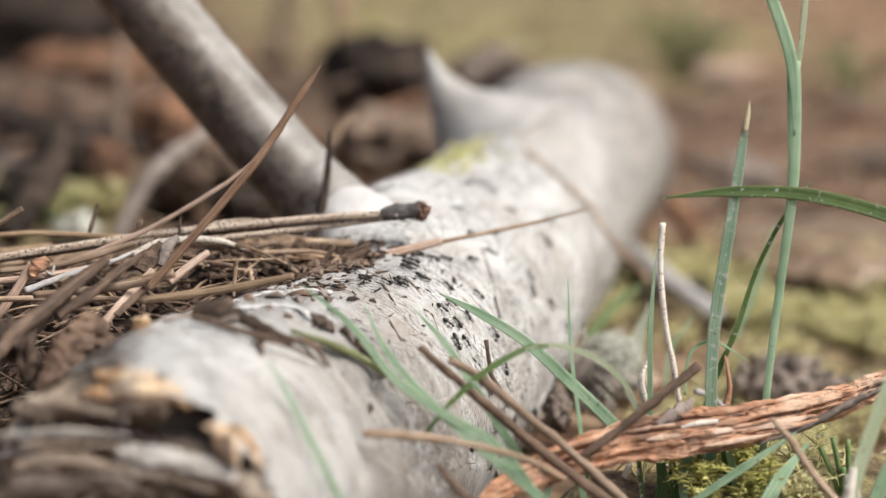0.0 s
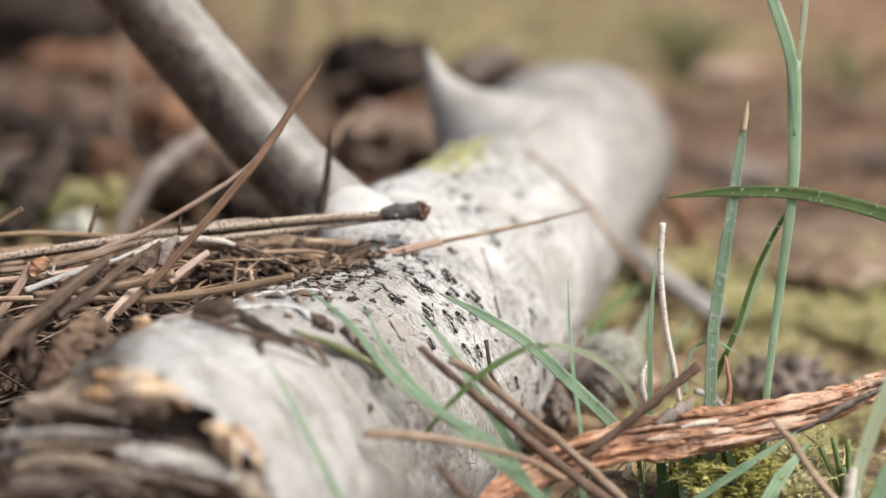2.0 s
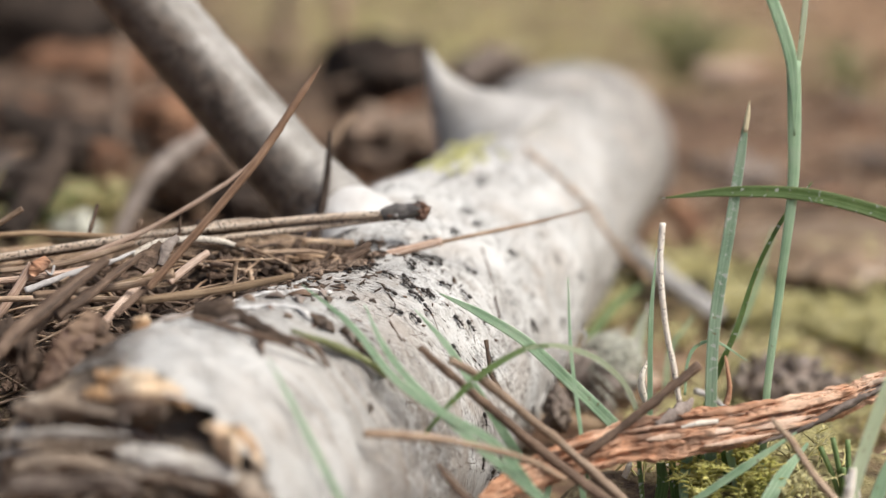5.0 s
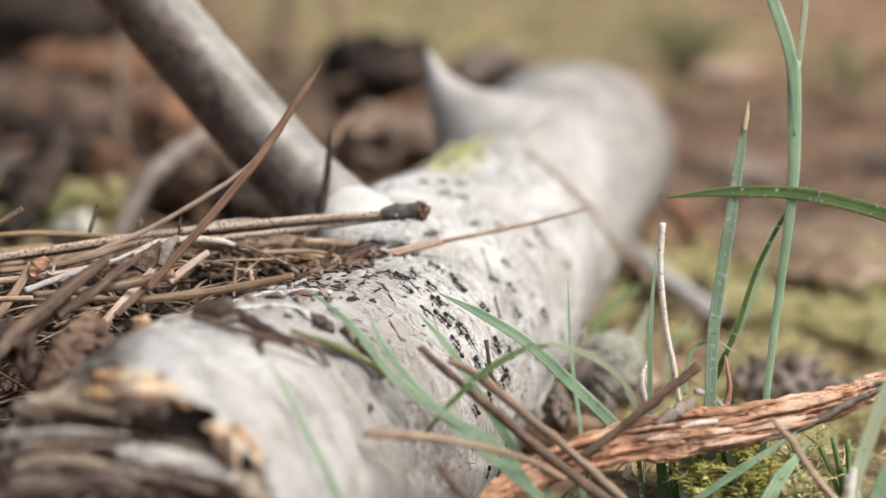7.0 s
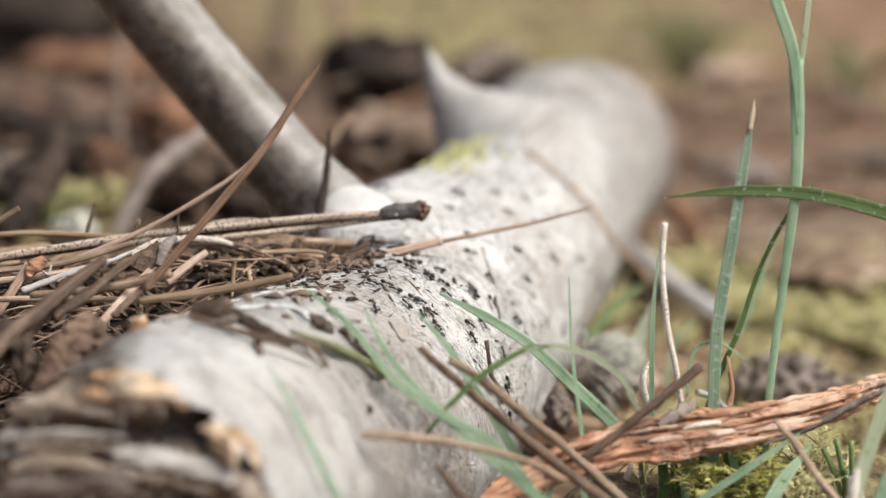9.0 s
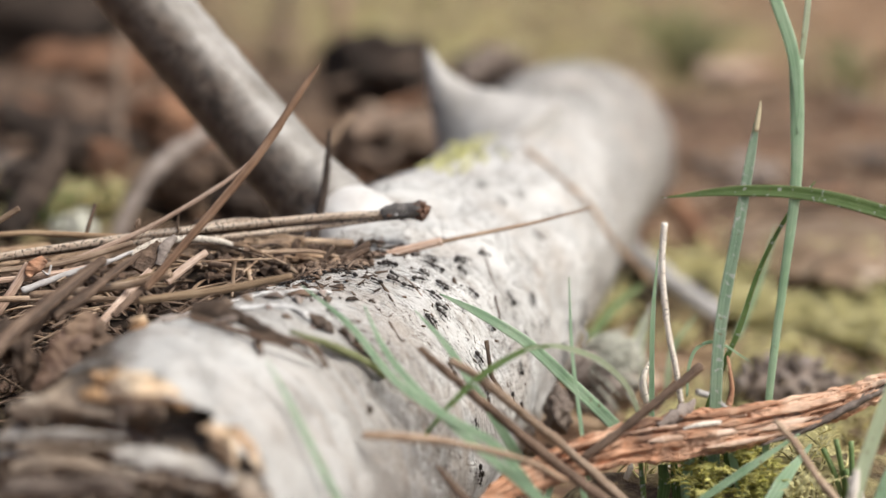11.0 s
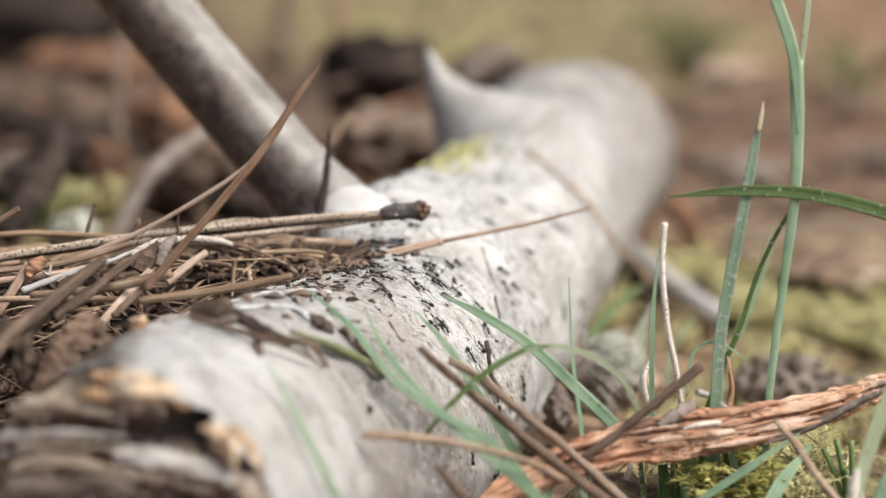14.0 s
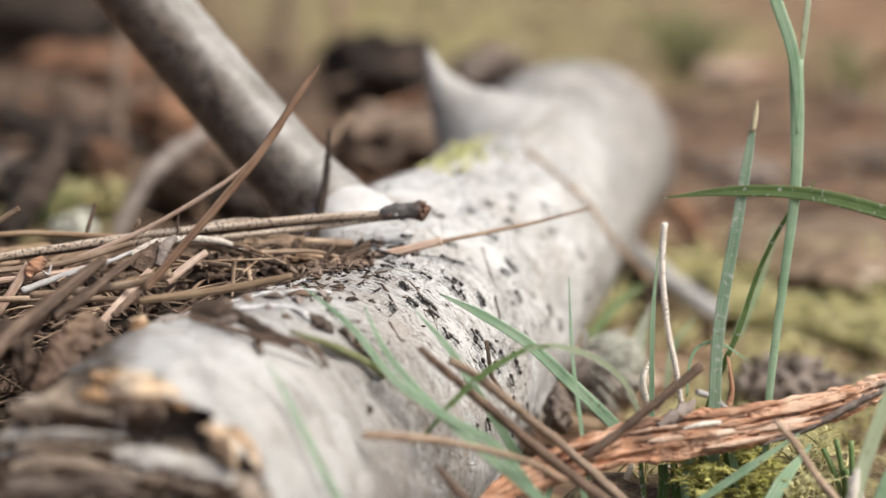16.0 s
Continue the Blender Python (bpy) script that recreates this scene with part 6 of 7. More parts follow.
clod("bark_clod", "dark crumbling clod of bark", "bark", (-0.0711, 0.4857, 0.0285), (0.008, 0.008, 0.007), SCRAP, 27.0, 0.6)
for n, (at, size, m) in enumerate((((-0.1601, 0.6198, 0.0040), (0.026, 0.02, 0.016), ROOT), ((-0.1487, 0.6710, 0.0040), (0.022, 0.02, 0.012), SCRAP), ((-0.1942, 0.7016, 0.0040), (0.03, 0.02, 0.012), SCRAP), ((-0.1829, 0.7869, 0.0040), (0.034, 0.03, 0.012), REDBARK), ((-0.1235, 0.6168, 0.0040), (0.016, 0.014, 0.010), ROOT), ((-0.1785, 0.6322, 0.0040), (0.02, 0.016, 0.014), REDBARK))):
    clod("bark_clod", "dark crumbling clod of old bark on the forest floor", "bark", at, size, m, 40.0 + n, 0.6)
clod("bark_clod", "dark curled piece of bark in the litter heap", "bark", (-0.0691, 0.2412, 0.0566), (0.0016, 0.003, 0.0038), SCRAP, 61.0, 0.7)
clod("bark_clod", "dark crumbling bark in the litter heap", "bark", (-0.0743, 0.2480, 0.0581), (0.0034, 0.003, 0.003), SCRAP, 62.0, 0.7)
clod("bark_clod", "dark crumbling bark in the litter heap", "bark", (-0.0598, 0.2480, 0.0581), (0.0035, 0.003, 0.003), SCRAP, 63.0, 0.7)
clod("bark_clod", "dark rotten clod of wood", "bark", (-0.1226, 0.4419, 0.0334), (0.008, 0.008, 0.007), ROOT, 16.0, 0.6)
# added clod whose black colour stands in for a shaded hole
clod("bark_clod", "black clod added to paint a dark shaded hole", "bark", (-0.2419, 0.8607, 0.0237), (0.062, 0.03, 0.050), ROOT, 8.0, 0.4)
clod("lichen_clod", "grey shaggy lichen-covered bark piece beside the log", "lichen", (0.0349, 0.3246, 0.0200), (0.0068, 0.010, 0.0085), CONE, 9.0, 0.35)
clod("bark_clod", "pale lichen-covered lump in the moss", "bark", (-0.1033, 0.4179, 0.0287), (0.006, 0.006, 0.004), GREYLICHEN, 14.0, 0.5)
# added to fill in the dark shade below the log's far part
clod("bark_clod", "dark clod added to paint the shade under the log", "bark", (0.0515, 0.4419, -0.0037), (0.012, 0.012, 0.013), ROOT, 15.0, 0.6)
clod("bark_clod", "dark bark chip against the log", "bark", (0.0236, 0.2976, 0.0241), (0.003, 0.004, 0.004), CONEDARK, 10.0, 0.5)
clod("bark_clod", "pale brown flake of bark on the forest floor", "bark", (0.1286, 0.4689, 0.0040), (0.04, 0.03, 0.009), NEEDLE, 11.0, 0.2)


def build_flakes():
    """Flakes of bark, old leaves and wood lying about on the forest floor."""
    rng = random.Random(31)
    shapes = []
    for k in range(6):
        bm = bmesh.new()
        lump(bm, (0, 0, 0), (1.0, 0.55, 0.22), 3, 0.7, 1.6, 20.0 + k)
        me = bpy.data.meshes.new("bark_flake")
        bm.to_mesh(me)
        bm.free()
        shapes.append(me)
    kinds = (("orange-brown flake of pine bark on the forest floor", BARK), ("red-brown flake of pine bark on the forest floor", REDBARK), ("dark rotten flake of wood on the forest floor", ROOT), ("dark crumbling flake of bark on the forest floor", SCRAP),
             ("pale brown dead leaf flake on the forest floor", BARKLIGHT), ("grey weathered flake of wood on the forest floor", CONE))
    fields = ((-0.14, -0.045, 0.345, 0.55, 60), (0.05, 0.15, 0.36, 0.55, 26), (-0.20, -0.055, 0.44, 0.85, 34), (0.05, 0.20, 0.40, 0.80, 30), (-0.06, 0.04, 0.50, 0.9, 16), (-0.25, 0.30, 0.9, 1.5, 26), (0.045, 0.13, 0.34, 0.44, 12))
    for x0, x1, y0, y1, count in fields:
        for i in range(count):
            x, y = rng.uniform(x0, x1), rng.uniform(y0, y1)
            label, m = kinds[rng.randrange(6)]
            me = shapes[rng.randrange(6)].copy()
            me.materials.append(m)
            for p in me.polygons:
                p.use_smooth = True
            size = rng.uniform(0.003, 0.010 if count == 60 or count == 26 else 0.013) * (0.6 + y) * (0.6 if count in (60, 26) else 1)
            ob = new("bark_flake", me)
            ob.matrix_basis = pose(x, y, height(x, y) + size * 0.12, rng.uniform(-30, 30), rng.uniform(-30, 30), rng.uniform(0, 360)) @ Matrix.Scale(size, 4)
            tagged(ob, label, "bark flake", "flakes on the forest floor")


build_flakes()


def build_chips():
    """Small chips of bark lying on the log's crest."""
    rng = random.Random(17)
    for p in ((-0.0365, 0.2488, 0.0644), (-0.0335, 0.2519, 0.0640), (-0.0298, 0.2514, 0.0625), (-0.0266, 0.2500, 0.0615), (-0.0218, 0.2499, 0.0592), (-0.0170, 0.2507, 0.0584), (-0.0141, 0.2507, 0.0568), (-0.0129, 0.2468, 0.0543), (-0.0127, 0.2640, 0.0593)):
        a, l = rng.uniform(-0.8, 0.8), rng.uniform(0.0012, 0.0026)
        c, d = Vector(p), Vector((math.cos(a), 0.4 * math.sin(a), -0.35 * math.cos(a))) * l
        bm = bmesh.new()
        sweep(bm, [-d / 2, Vector((0, 0, 0.0003)), d / 2], [l * 0.25, l * 0.6, l * 0.2], [l * 0.3, l * 0.35, l * 0.2], 12, 10, (0, -0.5, 1), 0.8, l * 5000)
        ob = obj("bark_chip", bm, rng.choice((SCRAP, SCRAP, TWIG, REDBARK)))
        ob.location = c
        tagged(ob, "small dark chip of bark lying on the log", "bark chip", "chips on the log")


build_chips()


def build_scraps():
    rows = [([(-0.0662, 0.2368, 0.0523), (-0.0632, 0.2403, 0.0572), (-0.0606, 0.2430, 0.0608), (-0.0586, 0.2456, 0.0640)], [2.5, 5.8, 5.2, 2.4], 1.2, DEADLEAF, "curled brown leaf scrap in the litter"),
            ([(-0.0420, 0.2476, 0.0638), (-0.0377, 0.2462, 0.0636), (-0.0332, 0.2440, 0.0627), (-0.0293, 0.2425, 0.0617), (-0.0250, 0.2408, 0.0603)], [2.6, 4.4, 3.0, 1.8, 1.0], 2.2, SCRAP, "dark bark scrap lying on the log"),
            ([(-0.0578, 0.2817, 0.0595), (-0.0564, 0.2838, 0.0616), (-0.0545, 0.2860, 0.0638)], [3.0, 3.6, 1.2], 1.0, SCRAP, "dark curled leaf scrap in the litter"),
            ([(-0.0541, 0.2827, 0.0603), (-0.0533, 0.2850, 0.0630), (-0.0514, 0.2870, 0.0647)], [1.4, 2.2, 1.0], 0.8, CONE, "grey curled leaf scrap in the litter")]
    for pts, w, th, m, label in rows:
        strip("leaf_scrap", label, "scrap", pts, [x * MM for x in w], th * MM, m, "scraps", 70, 30, False, 0.25, worn=0.10 * max(w) * MM)


build_scraps()


# ---------------------------------------------------------------- loose litter
def build_litter():
    rng = random.Random(4)
    # needles, twigs and crumbs in the heap against the log
    for name, label, count, m, l0, l1, w0, w1, lift in (
            ("needle_litter", "heap of dry pine needles against the log", 950, NEEDLE, 0.008, 0.032, 0.0004, 0.0011, 0.0035),
            ("twig_litter", "dark broken twigs and old needles in the litter heap", 1100, TWIG, 0.005, 0.022, 0.0003, 0.0013, 0.003),
            ("bark_crumbs", "dark crumbs of bark and humus in the litter heap", 5200, SCRAP, 0.0010, 0.0045, 0.0006, 0.0024, 0.0035)):
        bm = bmesh.new()
        for i in range(count):
            x, y = rng.uniform(-0.13, -0.005), rng.uniform(0.212, 0.345)
            if bank(x, y) < 0.015:
                continue
            z = height(x, y) + rng.uniform(-0.002, lift)
            a, l = (rng.gauss(0.3, 0.8) if l1 > 0.01 else rng.uniform(0, 6.3)), rng.uniform(l0, l1)
            d = Vector((math.cos(a), math.sin(a), rng.gauss(0, 0.18 if l1 > 0.01 else 0.5))) * l
            w = rng.uniform(w0, w1)
            c = Vector((x, y, z))
            sweep(bm, [c - d / 2, c + Vector((0, 0, rng.uniform(-1, 2) * l * 0.05)), c + d / 2], [w * rng.uniform(0.2, 0.8), w * 1.1, w * 0.25], [w * 0.6, w * 0.7, w * 0.2], 6, 6, (rng.gauss(0, 1), rng.gauss(0, 1), 1), 0.15 if l1 > 0.01 else 1.0, i)
        tagged(obj(name, bm, m, l1 > 0.01), label, "litter", kind="stuff")
    # needles over the forest floor
    bm = bmesh.new()
    for i in range(2600):
        r = rng.uniform(0.0, 1.0) ** 1.6
        y = 0.3 + r * 1.6
        x = rng.uniform(-0.4, 0.4) * (y + 0.1)
        if math.hypot(x - BARE[0], y - BARE[1]) < 0.035:
            continue
        z = height(x, y) + rng.uniform(0, 0.002)
        a, l = rng.uniform(0, 6.3), rng.uniform(0.02, 0.05)
        d = Vector((math.cos(a), math.sin(a), rng.gauss(0, 0.1))) * l
        w = rng.uniform(0.001, 0.002)
        c = Vector((x, y, z))
        sweep(bm, [c - d / 2, c + Vector((0, 0, 0.0015)), c + d / 2], [w, w, w * 0.5], w * 0.6, 4, 4)
    tagged(obj("forest_floor_needles", bm, NEEDLE), "fallen brown pine needles scattered over the forest floor", "needle litter", kind="stuff")


def build_log_crumbs():
    rng = random.Random(8)
    bm = bmesh.new()
    for i in range(230):
        k = rng.random()
        u = rng.uniform(0.31, 0.44)
        th = rng.gauss(-0.25, 0.28) if k < 0.75 else rng.gauss(0.4, 0.4)
        p, nrm, t = log_point(u, th, 0.0002)
        a = rng.uniform(0, 6.3)
        side = nrm.cross(t)
        l = rng.uniform(0.0006, 0.0032) * (0.6 if k > 0.75 else 1)
        d = (t * math.cos(a) + side * math.sin(a)) * l + nrm * rng.uniform(0, 0.0008)
        w = rng.uniform(0.0004, 0.0014) * (0.6 if k > 0.75 else 1)
        sweep(bm, [p - d / 2, p + d / 2], [w, w * 0.5], [w * 0.5, w * 0.3], 3, 5, nrm, 0.5, i)
    for i in range(620):    # fine specks and dashes
        u, th = rng.gauss(0.42, 0.018), rng.uniform(0.15, 1.5)
        p, nrm, t = log_point(u, th, 0.00003)
        side = nrm.cross(t)
        long = rng.random() < 0.3
        d = (side + t * rng.gauss(0, 0.25)).normalized() * (rng.uniform(0.0006, 0.0019) if long else rng.uniform(0.00015, 0.0004))
        w = rng.uniform(0.00008, 0.0002) if long else rng.uniform(0.00012, 0.0003)
        sweep(bm, [p - d / 2, p + d / 2], [w, w * 0.6], [w * 0.6, w * 0.4], 3, 4, nrm, 0.3, i)
    tagged(obj("log_crumbs", bm, SCRAP), "dark crumbs of bark strewn over the log", "litter", kind="stuff")
    for m, count, label in ((TWIG, 190, "brown broken bits of needle spilling onto the log"), (SCRAP, 150, "dark humus crumbs spilling onto the log")):
        bm = bmesh.new()      # the edge of the litter heap where it spills onto the log
        for i in range(count):
            p, nrm, t = log_point(rng.gauss(0.412, 0.013), rng.uniform(-0.62, 0.0), rng.uniform(0.0001, 0.0010))
            a, l, w = rng.uniform(0, 6.3), rng.uniform(0.0010, 0.0042), rng.uniform(0.0004, 0.0013)
            d = (t * math.cos(a) + nrm.cross(t) * math.sin(a)) * l + nrm * rng.uniform(-0.0004, 0.0012)
            sweep(bm, [p - d / 2, p + d * 0.1 + nrm * 0.0002, p + d / 2], [w * 0.6, w, w * 0.4], [w * 0.5, w * 0.7, w * 0.3], 5, 6, nrm, 0.6, i)
        tagged(obj("spilled_litter", bm, m), label, "litter", kind="stuff")
    bm = bmesh.new()
    for i in range(900):
        u, th = rng.uniform(0.2, 0.46), rng.gauss(1.15, 0.35)
        p, nrm, t = log_point(u, th, 0.0)
        a = rng.gauss(1.57, 0.6)
        side = nrm.cross(t)
        d = (t * math.cos(a) + side * math.sin(a)) * rng.uniform(0.0006, 0.0022)
        sweep(bm, [p, p + d * 0.5 + nrm * rng.uniform(0.0001, 0.0005), p + d], [0.00006, 0.00009, 0.00004], None, 4, 3)
    tagged(obj("wood_fibres", bm, WHITE), "fine pale wood fibres fraying off the log", "fibres", kind="stuff")
    for x, (u, th, sz) in enumerate(((0.567, -0.36, 0.008), (0.553, -0.16, 0.006), (0.575, -0.22, 0.006))):
        bm = bmesh.new()
        for i in range((46, 30, 30)[x]):
            du, dt = rng.gauss(0, 0.014), rng.gauss(0, 0.13)
            p, nrm, t = log_point(u + du, th + dt, 0.0)
            lump(bm, p + nrm * 0.0003, [rng.uniform(0.0005, 0.0011) for _ in range(3)], 1, 0.5, 2, i)
        tagged(obj("lichen_patch", bm, LICHEN), "yellow-green lichen crust growing on the log", "lichen", "lichen on the log", "stuff")


build_litter()
build_log_crumbs()


# ---------------------------------------------------------------- moss
def sprig(bm, base, length, rng, leaves=16):
    lean = Vector((rng.gauss(0, 0.5), rng.gauss(0, 0.5), 1)).normalized()
    bend = Vector((rng.gauss(0, 0.5), rng.gauss(0, 0.5), -0.2))
    pts = [base, base + lean * length * 0.5, base + lean * length * 0.85 + bend * length * 0.35]
    line = sweep(bm, pts, [0.0004, 0.0004, 0.0002], None, 6, 4)
    for i in range(leaves):
        u = 0.25 + 0.75 * i / leaves
        p = line[min(int(u * 5), 4)].lerp(line[min(int(u * 5) + 1, 5)], u * 5 % 1)
        a = i * 2.4 + rng.uniform(0, 1)
        out = Vector((math.cos(a), math.sin(a), 0.5)) * length * rng.uniform(0.14, 0.26)
        tip = p + out + Vector((0, 0, -0.3 * out.length))
        s = out.cross(Vector((0, 0, 1))).normalized() * length * 0.028
        m = p + out * 0.6
        v = [bm.verts.new(q) for q in (p, m + s, tip, m - s)]
        bm.faces.new(v)


def build_fringe():
    """Shaggy grey lichen on the bark piece beside the log."""
    rng = random.Random(5)
    c = Vector((0.0349, 0.3246, 0.0200))
    bm = bmesh.new()
    for i in range(340):
        d = Vector((rng.gauss(0.3, 0.6), rng.gauss(0.0, 0.6), abs(rng.gauss(1.2, 0.5)))).normalized()
        p = c + Vector((d.x * 0.0066, d.y * 0.0098, d.z * 0.0083))
        l = rng.uniform(0.002, 0.0075)
        v = (d * 0.6 + Vector((0.7, rng.gauss(-0.2, 0.4), rng.gauss(-0.4, 0.3)))).normalized()
        sweep(bm, [p, p + v * l * 0.5 + d * 0.0008, p + v * l + Vector((0.0005, 0, -0.001))], [0.0004, 0.00035, 0.0001], None, 5, 4)
    tagged(obj("lichen_fringe", bm, GREYLICHEN), "grey shaggy lichen strands on a dark bark piece", "lichen", kind="stuff")


def build_big_sprigs():
    """Single long moss shoots with curling leaves, and a tuft of green needles, beside the bark strip."""
    rng = random.Random(12)
    shoots = []
    for i in range(50):
        x, y = rng.uniform(0.0445, 0.0600), rng.uniform(0.2530, 0.2660)
        if noise.noise(Vector((x * 160, y * 160, 2.0))) > -0.15:
            shoots.append((Vector((x, y, height(x, y) - 0.001)), rng.uniform(0.006, 0.0115)))
    for base, tall in shoots:
        tip = base + Vector((rng.gauss(0, 0.18) * tall, rng.uniform(-0.1, 0.35) * tall, tall))
        t = thing("moss_shoot", "yellow-green moss shoot with curling leaves", "moss", "moss shoots", base)
        bm = bmesh.new()
        ln = (tip - base).length
        line = sweep(bm, [(0, 0, 0), (tip - base) * 0.55, (tip - base) * 0.95 + Vector((rng.uniform(-1, 1) * ln * 0.15, 0, 0)), (tip - base) + Vector((rng.choice((-1, 1)) * ln * 0.25, 0, -ln * 0.08))], [0.0007, 0.0006, 0.0005, 0.0003], None, 12, 5)
        part("stalk", bm, FRESHMOSS, t)
        bm = bmesh.new()
        for i in range(40):
            p = line[min(2 + i * 10 // 40, 11)]
            a = i * 2.4 + rng.uniform(0, 0.8)
            d = Vector((math.cos(a), math.sin(a) * 0.7, 0.35))
            l = rng.uniform(0.0010, 0.0026)
            sweep(bm, [p, p + d * l * 0.6, p + d * l + Vector((rng.gauss(0, 0.2) * l, 0, rng.uniform(-0.5, 0.1) * l))], [0.0005, 0.00045, 0.0001], [0.0002, 0.0002, 0.0001], 5, 4)
        part("leaves", bm, FRESHMOSS, t)
    t = thing("green_shoot", "tuft of short blunt green needles in moss", "shoot", "", (0.0732, 0.2573, 0.0216))
    for pts in ([(0.0732, 0.2573, 0.0216), (0.0715, 0.2583, 0.0273), (0.0689, 0.2592, 0.0329)], [(0.0736, 0.2573, 0.0216), (0.0725, 0.2578, 0.0281), (0.0710, 0.2591, 0.0348)], [(0.0745, 0.2573, 0.0216), (0.0743, 0.2584, 0.0278), (0.0741, 0.2603, 0.0339)], [(0.0737, 0.2566, 0.0219), (0.0732, 0.2569, 0.0252), (0.0729, 0.2575, 0.0296)]):
        bm = bmesh.new()
        sweep(bm, pts, [0.0007, 0.0010, 0.0010], None, 10, 8, origin=t.location, uv=True)
        part("needle", bm, SHOOT, t)
    for pts, m in (([(0.0298, 0.3050, 0.0410), (0.0291, 0.3055, 0.0391), (0.0300, 0.3050, 0.0378), (0.0292, 0.3045, 0.0362), (0.0298, 0.3040, 0.0351)], GREYPALE), ([(-0.0602, 0.2935, 0.0644), (-0.0603, 0.2935, 0.0655), (-0.0596, 0.2938, 0.0661), (-0.0596, 0.2930, 0.0652)], TWIG), ([(-0.0525, 0.2960, 0.0629), (-0.0525, 0.2960, 0.0648), (-0.0522, 0.2965, 0.0670)], TWIG), ([(-0.0747, 0.2830, 0.0602), (-0.0752, 0.2820, 0.0587), (-0.0763, 0.2815, 0.0598)], GREYPALE), ([(0.0456, 0.2831, 0.0196), (0.0437, 0.2815, 0.0169), (0.0443, 0.2799, 0.0142), (0.0473, 0.2793, 0.0124)], GREYPALE), ([(0.0335, 0.2681, 0.0200), (0.0367, 0.2678, 0.0191), (0.0394, 0.2674, 0.0177)], PALE), ([(0.0550, 0.2902, 0.0185), (0.0596, 0.2902, 0.0183), (0.0648, 0.2896, 0.0163)], PALE), ([(0.0658, 0.2857, 0.0159), (0.0702, 0.2844, 0.0143), (0.0756, 0.2821, 0.0117)], TWIG)):
        strip("root_fibre", "thin pale root fibre on the ground", "root", pts, [0.0005, 0.0006, 0.0003], [0.0005, 0.0005, 0.0003], m, "root fibres", 20, 6)


def build_moss():
    build_fringe()
    build_big_sprigs()
    rng = random.Random(9)
    bm = bmesh.new()
    for c, s, count in zip(MOSS_SPOTS[:7] + MOSS_SPOTS[-4:], MOSS_SIZE[:7] + MOSS_SIZE[-4:], (1500, 1500, 1500, 800, 800, 260, 280, 500, 500, 45, 12)):
        for i in range(count):
            x, y = c[0] + rng.gauss(0, s * 0.6), c[1] + rng.gauss(0, s * 0.6)
            if abs(x - LINE_X(y)) < 0.03 and y < 0.4:
                continue
            if noise.noise(Vector((x * 42, y * 30, 1.7))) < (-0.25 if y < 0.36 else 0.0) or math.hypot(x - BARE[0], y - BARE[1]) < 0.026:
                continue
            sprig(bm, Vector((x, y, height(x, y) - 0.001)), rng.uniform(0.007, 0.013) * (1.0 if y < 0.38 else 1.35), rng, 14)
    tagged(obj("moss", bm, MOSS, False), "yellow-green moss cushions on the forest floor", "moss", kind="stuff")


build_moss()


# ---------------------------------------------------------------- ants
AM = 0.00073    # one unit of the ant's body


def build_ant():
    t = thing("ant", "small glossy black ant walking on the log", "ant", "ants on the log")
    for nm, c, s in (("head", (1.35, 0, 0.75), (0.42, 0.40, 0.34)), ("abdomen", (-1.25, 0, 0.75), (0.82, 0.55, 0.50))):
        bm = bmesh.new()
        lump(bm, Vector(c) * AM, [v * AM for v in s], 2, 0.05)
        body = part(nm, bm, ANT, t)
        head = body if nm == "head" else head
    bm = bmesh.new()
    sweep(bm, [(x * AM, 0, z * AM) for x, z in ((1.0, .75), (0.6, .85), (0.1, .8), (-0.35, .65), (-0.6, .68))], [0.25 * AM, 0.6 * AM, 0.5 * AM, 0.25 * AM, 0.2 * AM], None, 12, 8, (0, 0, 1))
    part("thorax", bm, ANT, t)
    for sd in (-1, 1):
        bm = bmesh.new()
        sweep(bm, [(1.6 * AM, sd * 0.2 * AM, 0.85 * AM), (1.9 * AM, sd * 0.7 * AM, 1.2 * AM), (2.6 * AM, sd * 0.9 * AM, 0.7 * AM)], [0.10 * AM, 0.09 * AM, 0.11 * AM], None, 8, 5, (0, 0, 1))
        part("antenna", bm, ANT, head)
    for k, (hx, fx) in enumerate(((0.6, 1.3), (0.25, 0.1), (-0.1, -1.3))):
        for sd in (-1, 1):
            bm = bmesh.new()
            sweep(bm, [(0, 0, 0), ((fx - hx) * 0.45 * AM, sd * 0.75 * AM, 0.45 * AM), ((fx - hx) * 0.8 * AM, sd * 1.15 * AM, -0.3 * AM), ((fx - hx) * AM, sd * 1.5 * AM, -0.65 * AM)], [0.16 * AM, 0.13 * AM, 0.10 * AM, 0.07 * AM], None, 10, 5, (1, 0, 0.1))
            leg = part("leg", bm, ANT, t)
            leg.location = (hx * AM, sd * 0.15 * AM, 0.65 * AM)
    return t


def ant_tracks():
    """Rounds about the log: u of the line, its spread, direction, number."""
    return [(0.405, 0.013, 1, 25), (0.428, 0.013, -1, 24), (0.396, 0.012, 1, 20), (0.376, 0.016, -1, 13), (0.465, 0.018, 1, 14), (0.50, 0.022, -1, 12), (0.53, 0.016, 1, 8)]


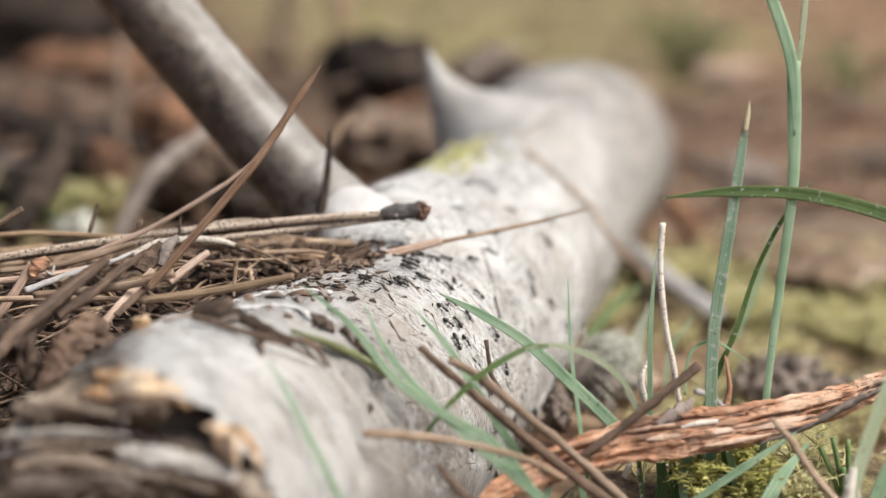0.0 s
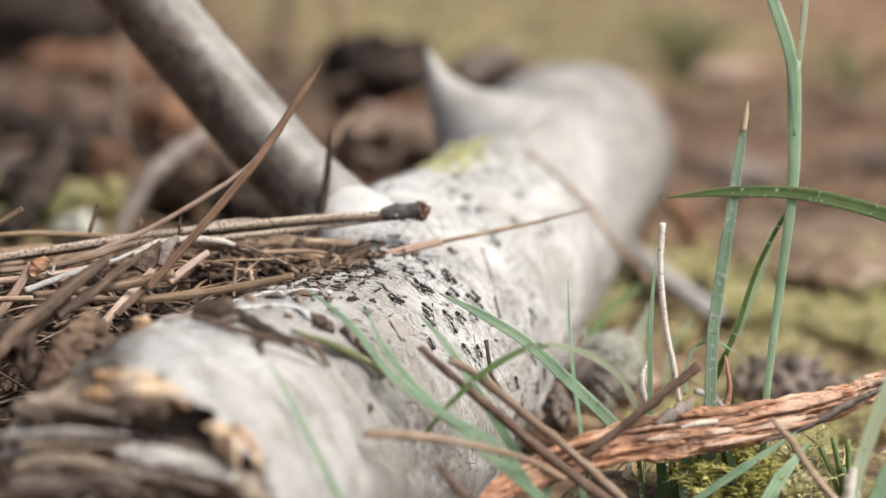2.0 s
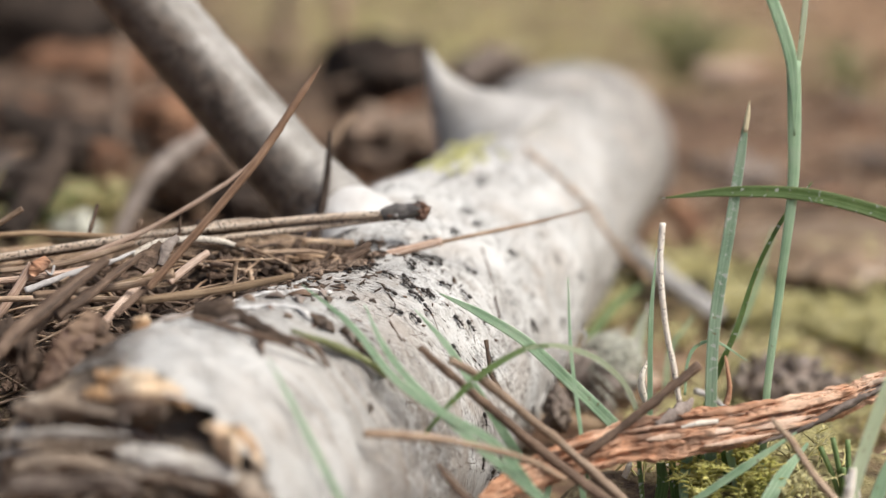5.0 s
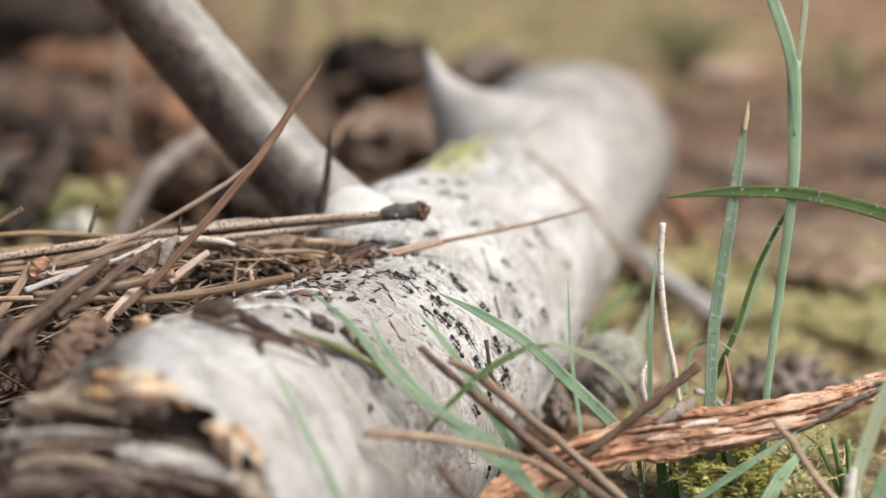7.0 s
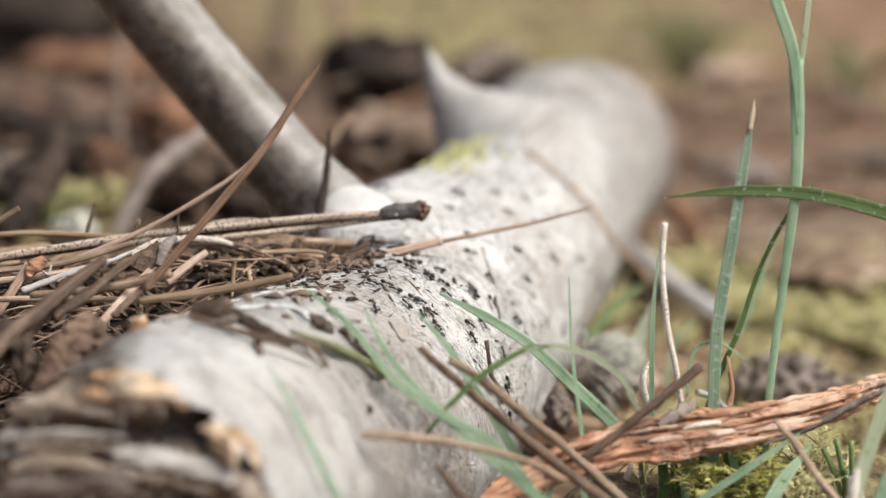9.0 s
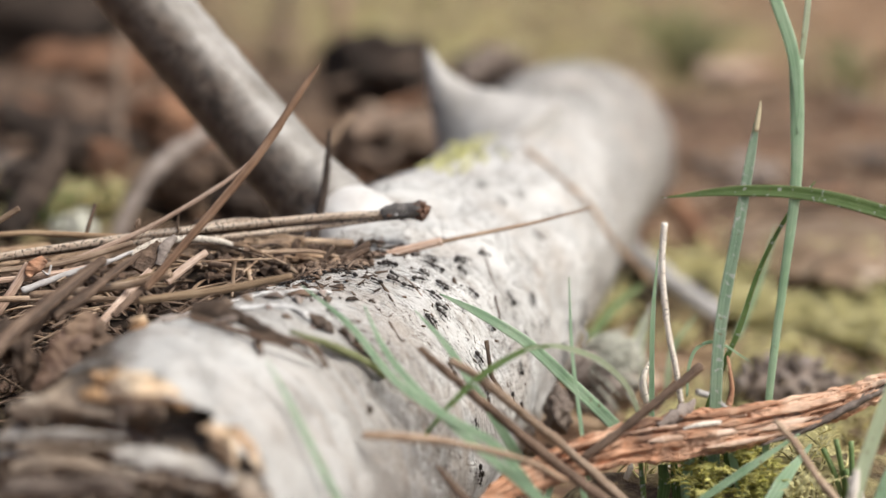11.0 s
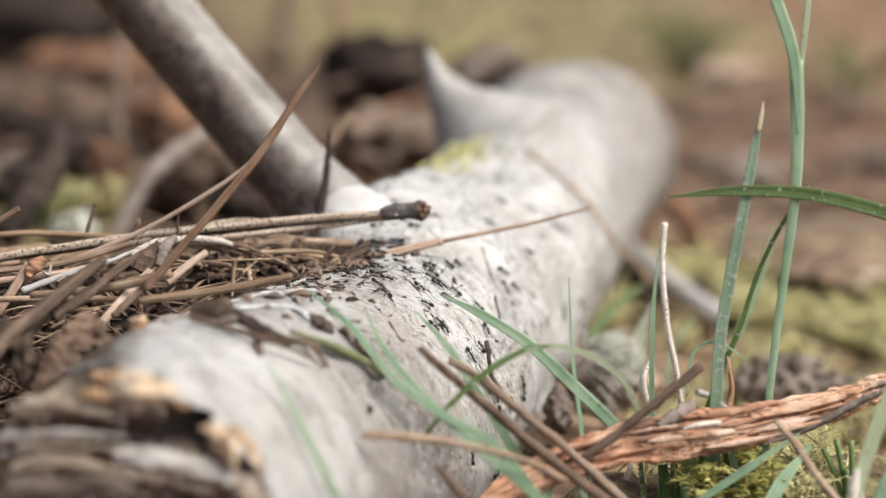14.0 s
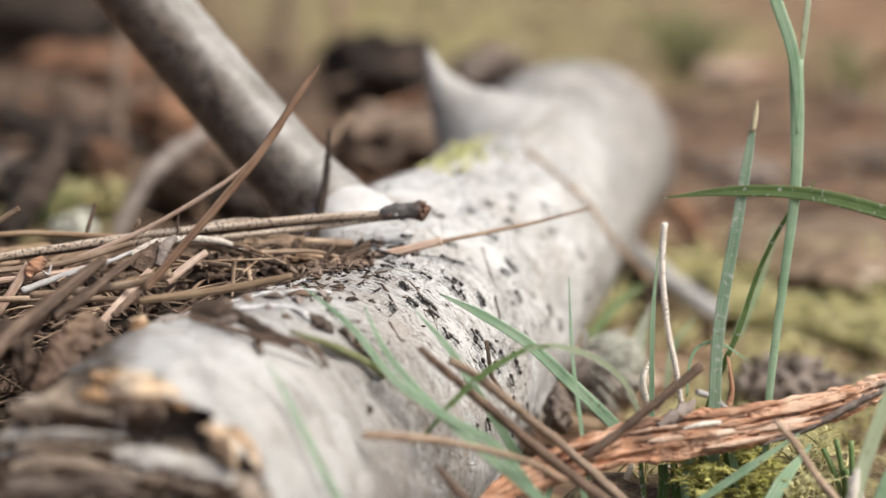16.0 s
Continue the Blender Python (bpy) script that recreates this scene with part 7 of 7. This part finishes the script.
def motions():
    rng = random.Random(21)
    first = build_ant()
    ants = []
    for u0, spread, way, count in ant_tracks():
        for i in range(count):
            ants.append((u0 + rng.gauss(0, spread * 0.6), way, 2 * math.pi * (i + rng.uniform(-0.35, 0.35)) / count, rng.uniform(0.8, 1.4), rng.uniform(0, 9), spread))
    bodies = [first] + [copy_thing(first, Matrix.Identity(4)) for _ in ants[1:]]
    for k, (u0, way, th0, speed, seed, spread) in enumerate(ants):
        ob = bodies[k]
        rows = []
        for j in range(65):
            t = j * 0.25
            def place(tt):
                th = th0 + way * speed * (tt + 0.35 * math.sin(0.8 * tt + seed))
                th -= 0.70 * math.sin(th - 0.42)     # they crowd on the crest
                u = u0 + spread * 0.7 * math.sin(1.1 * tt + seed * 3) + spread * 0.3 * math.sin(2.7 * tt + seed)
                return log_point(u, th, 0.00005)
            p, nrm, _ = place(t)
            q, _, _ = place(t + 0.15)
            x = (q - p)
            x = (x - x.dot(nrm) * nrm).normalized()
            y = nrm.cross(x)
            m = Matrix((x, y, nrm)).transposed().to_4x4()
            m.translation = p
            rows.append((t, m))
        walk(ob, rows)
        legs = [c for c in ob.children if c.name.startswith("leg")]
        if k % 3 == 0:
            for n, leg in enumerate(legs):
                base = leg.location.copy()
                ph = 1 if (n % 2) ^ (n // 2 % 2) else -1
                steps = [(j * 0.2, Matrix.Translation(base) @ Matrix.Rotation(radians(22) * ph * (1 if j % 2 else -1), 4, "Z")) for j in range(81)]
                walk(leg, steps)
    # grass that stirs in the air: the spotted blade in gusts, the forked stem hardly at all
    gusts = [(0, -0.89), (0.5, -0.48), (1, -0.89), (1.5, -1.05), (2, -1.13), (2.5, -1.05), (3, -0.72), (3.5, -0.64), (4, -1.05), (5.2, -0.89), (6.5, -1.05), (7, -1.05), (7.5, -1.21), (8, 0), (8.5, -0.56), (9, -0.56), (10.2, -0.16), (11.5, 0.48), (12, -0.32), (12.5, 0.48), (13, 0.16), (13.5, -0.08), (14, 0.72), (14.5, 0.16), (15, 0.16), (15.5, 0.4), (16, -0.08)]
    for ob, kind in SWAY:
        base = ob.location.copy()
        if kind == 1:
            walk(ob, [(t, pose(*base, 0, lean, 0)) for t, lean in gusts])
        elif kind == 2:
            walk(ob, [(j * 0.5, pose(*base, 0, 0.02 * math.sin(j * 1.9), 0)) for j in range(33)])


motions()
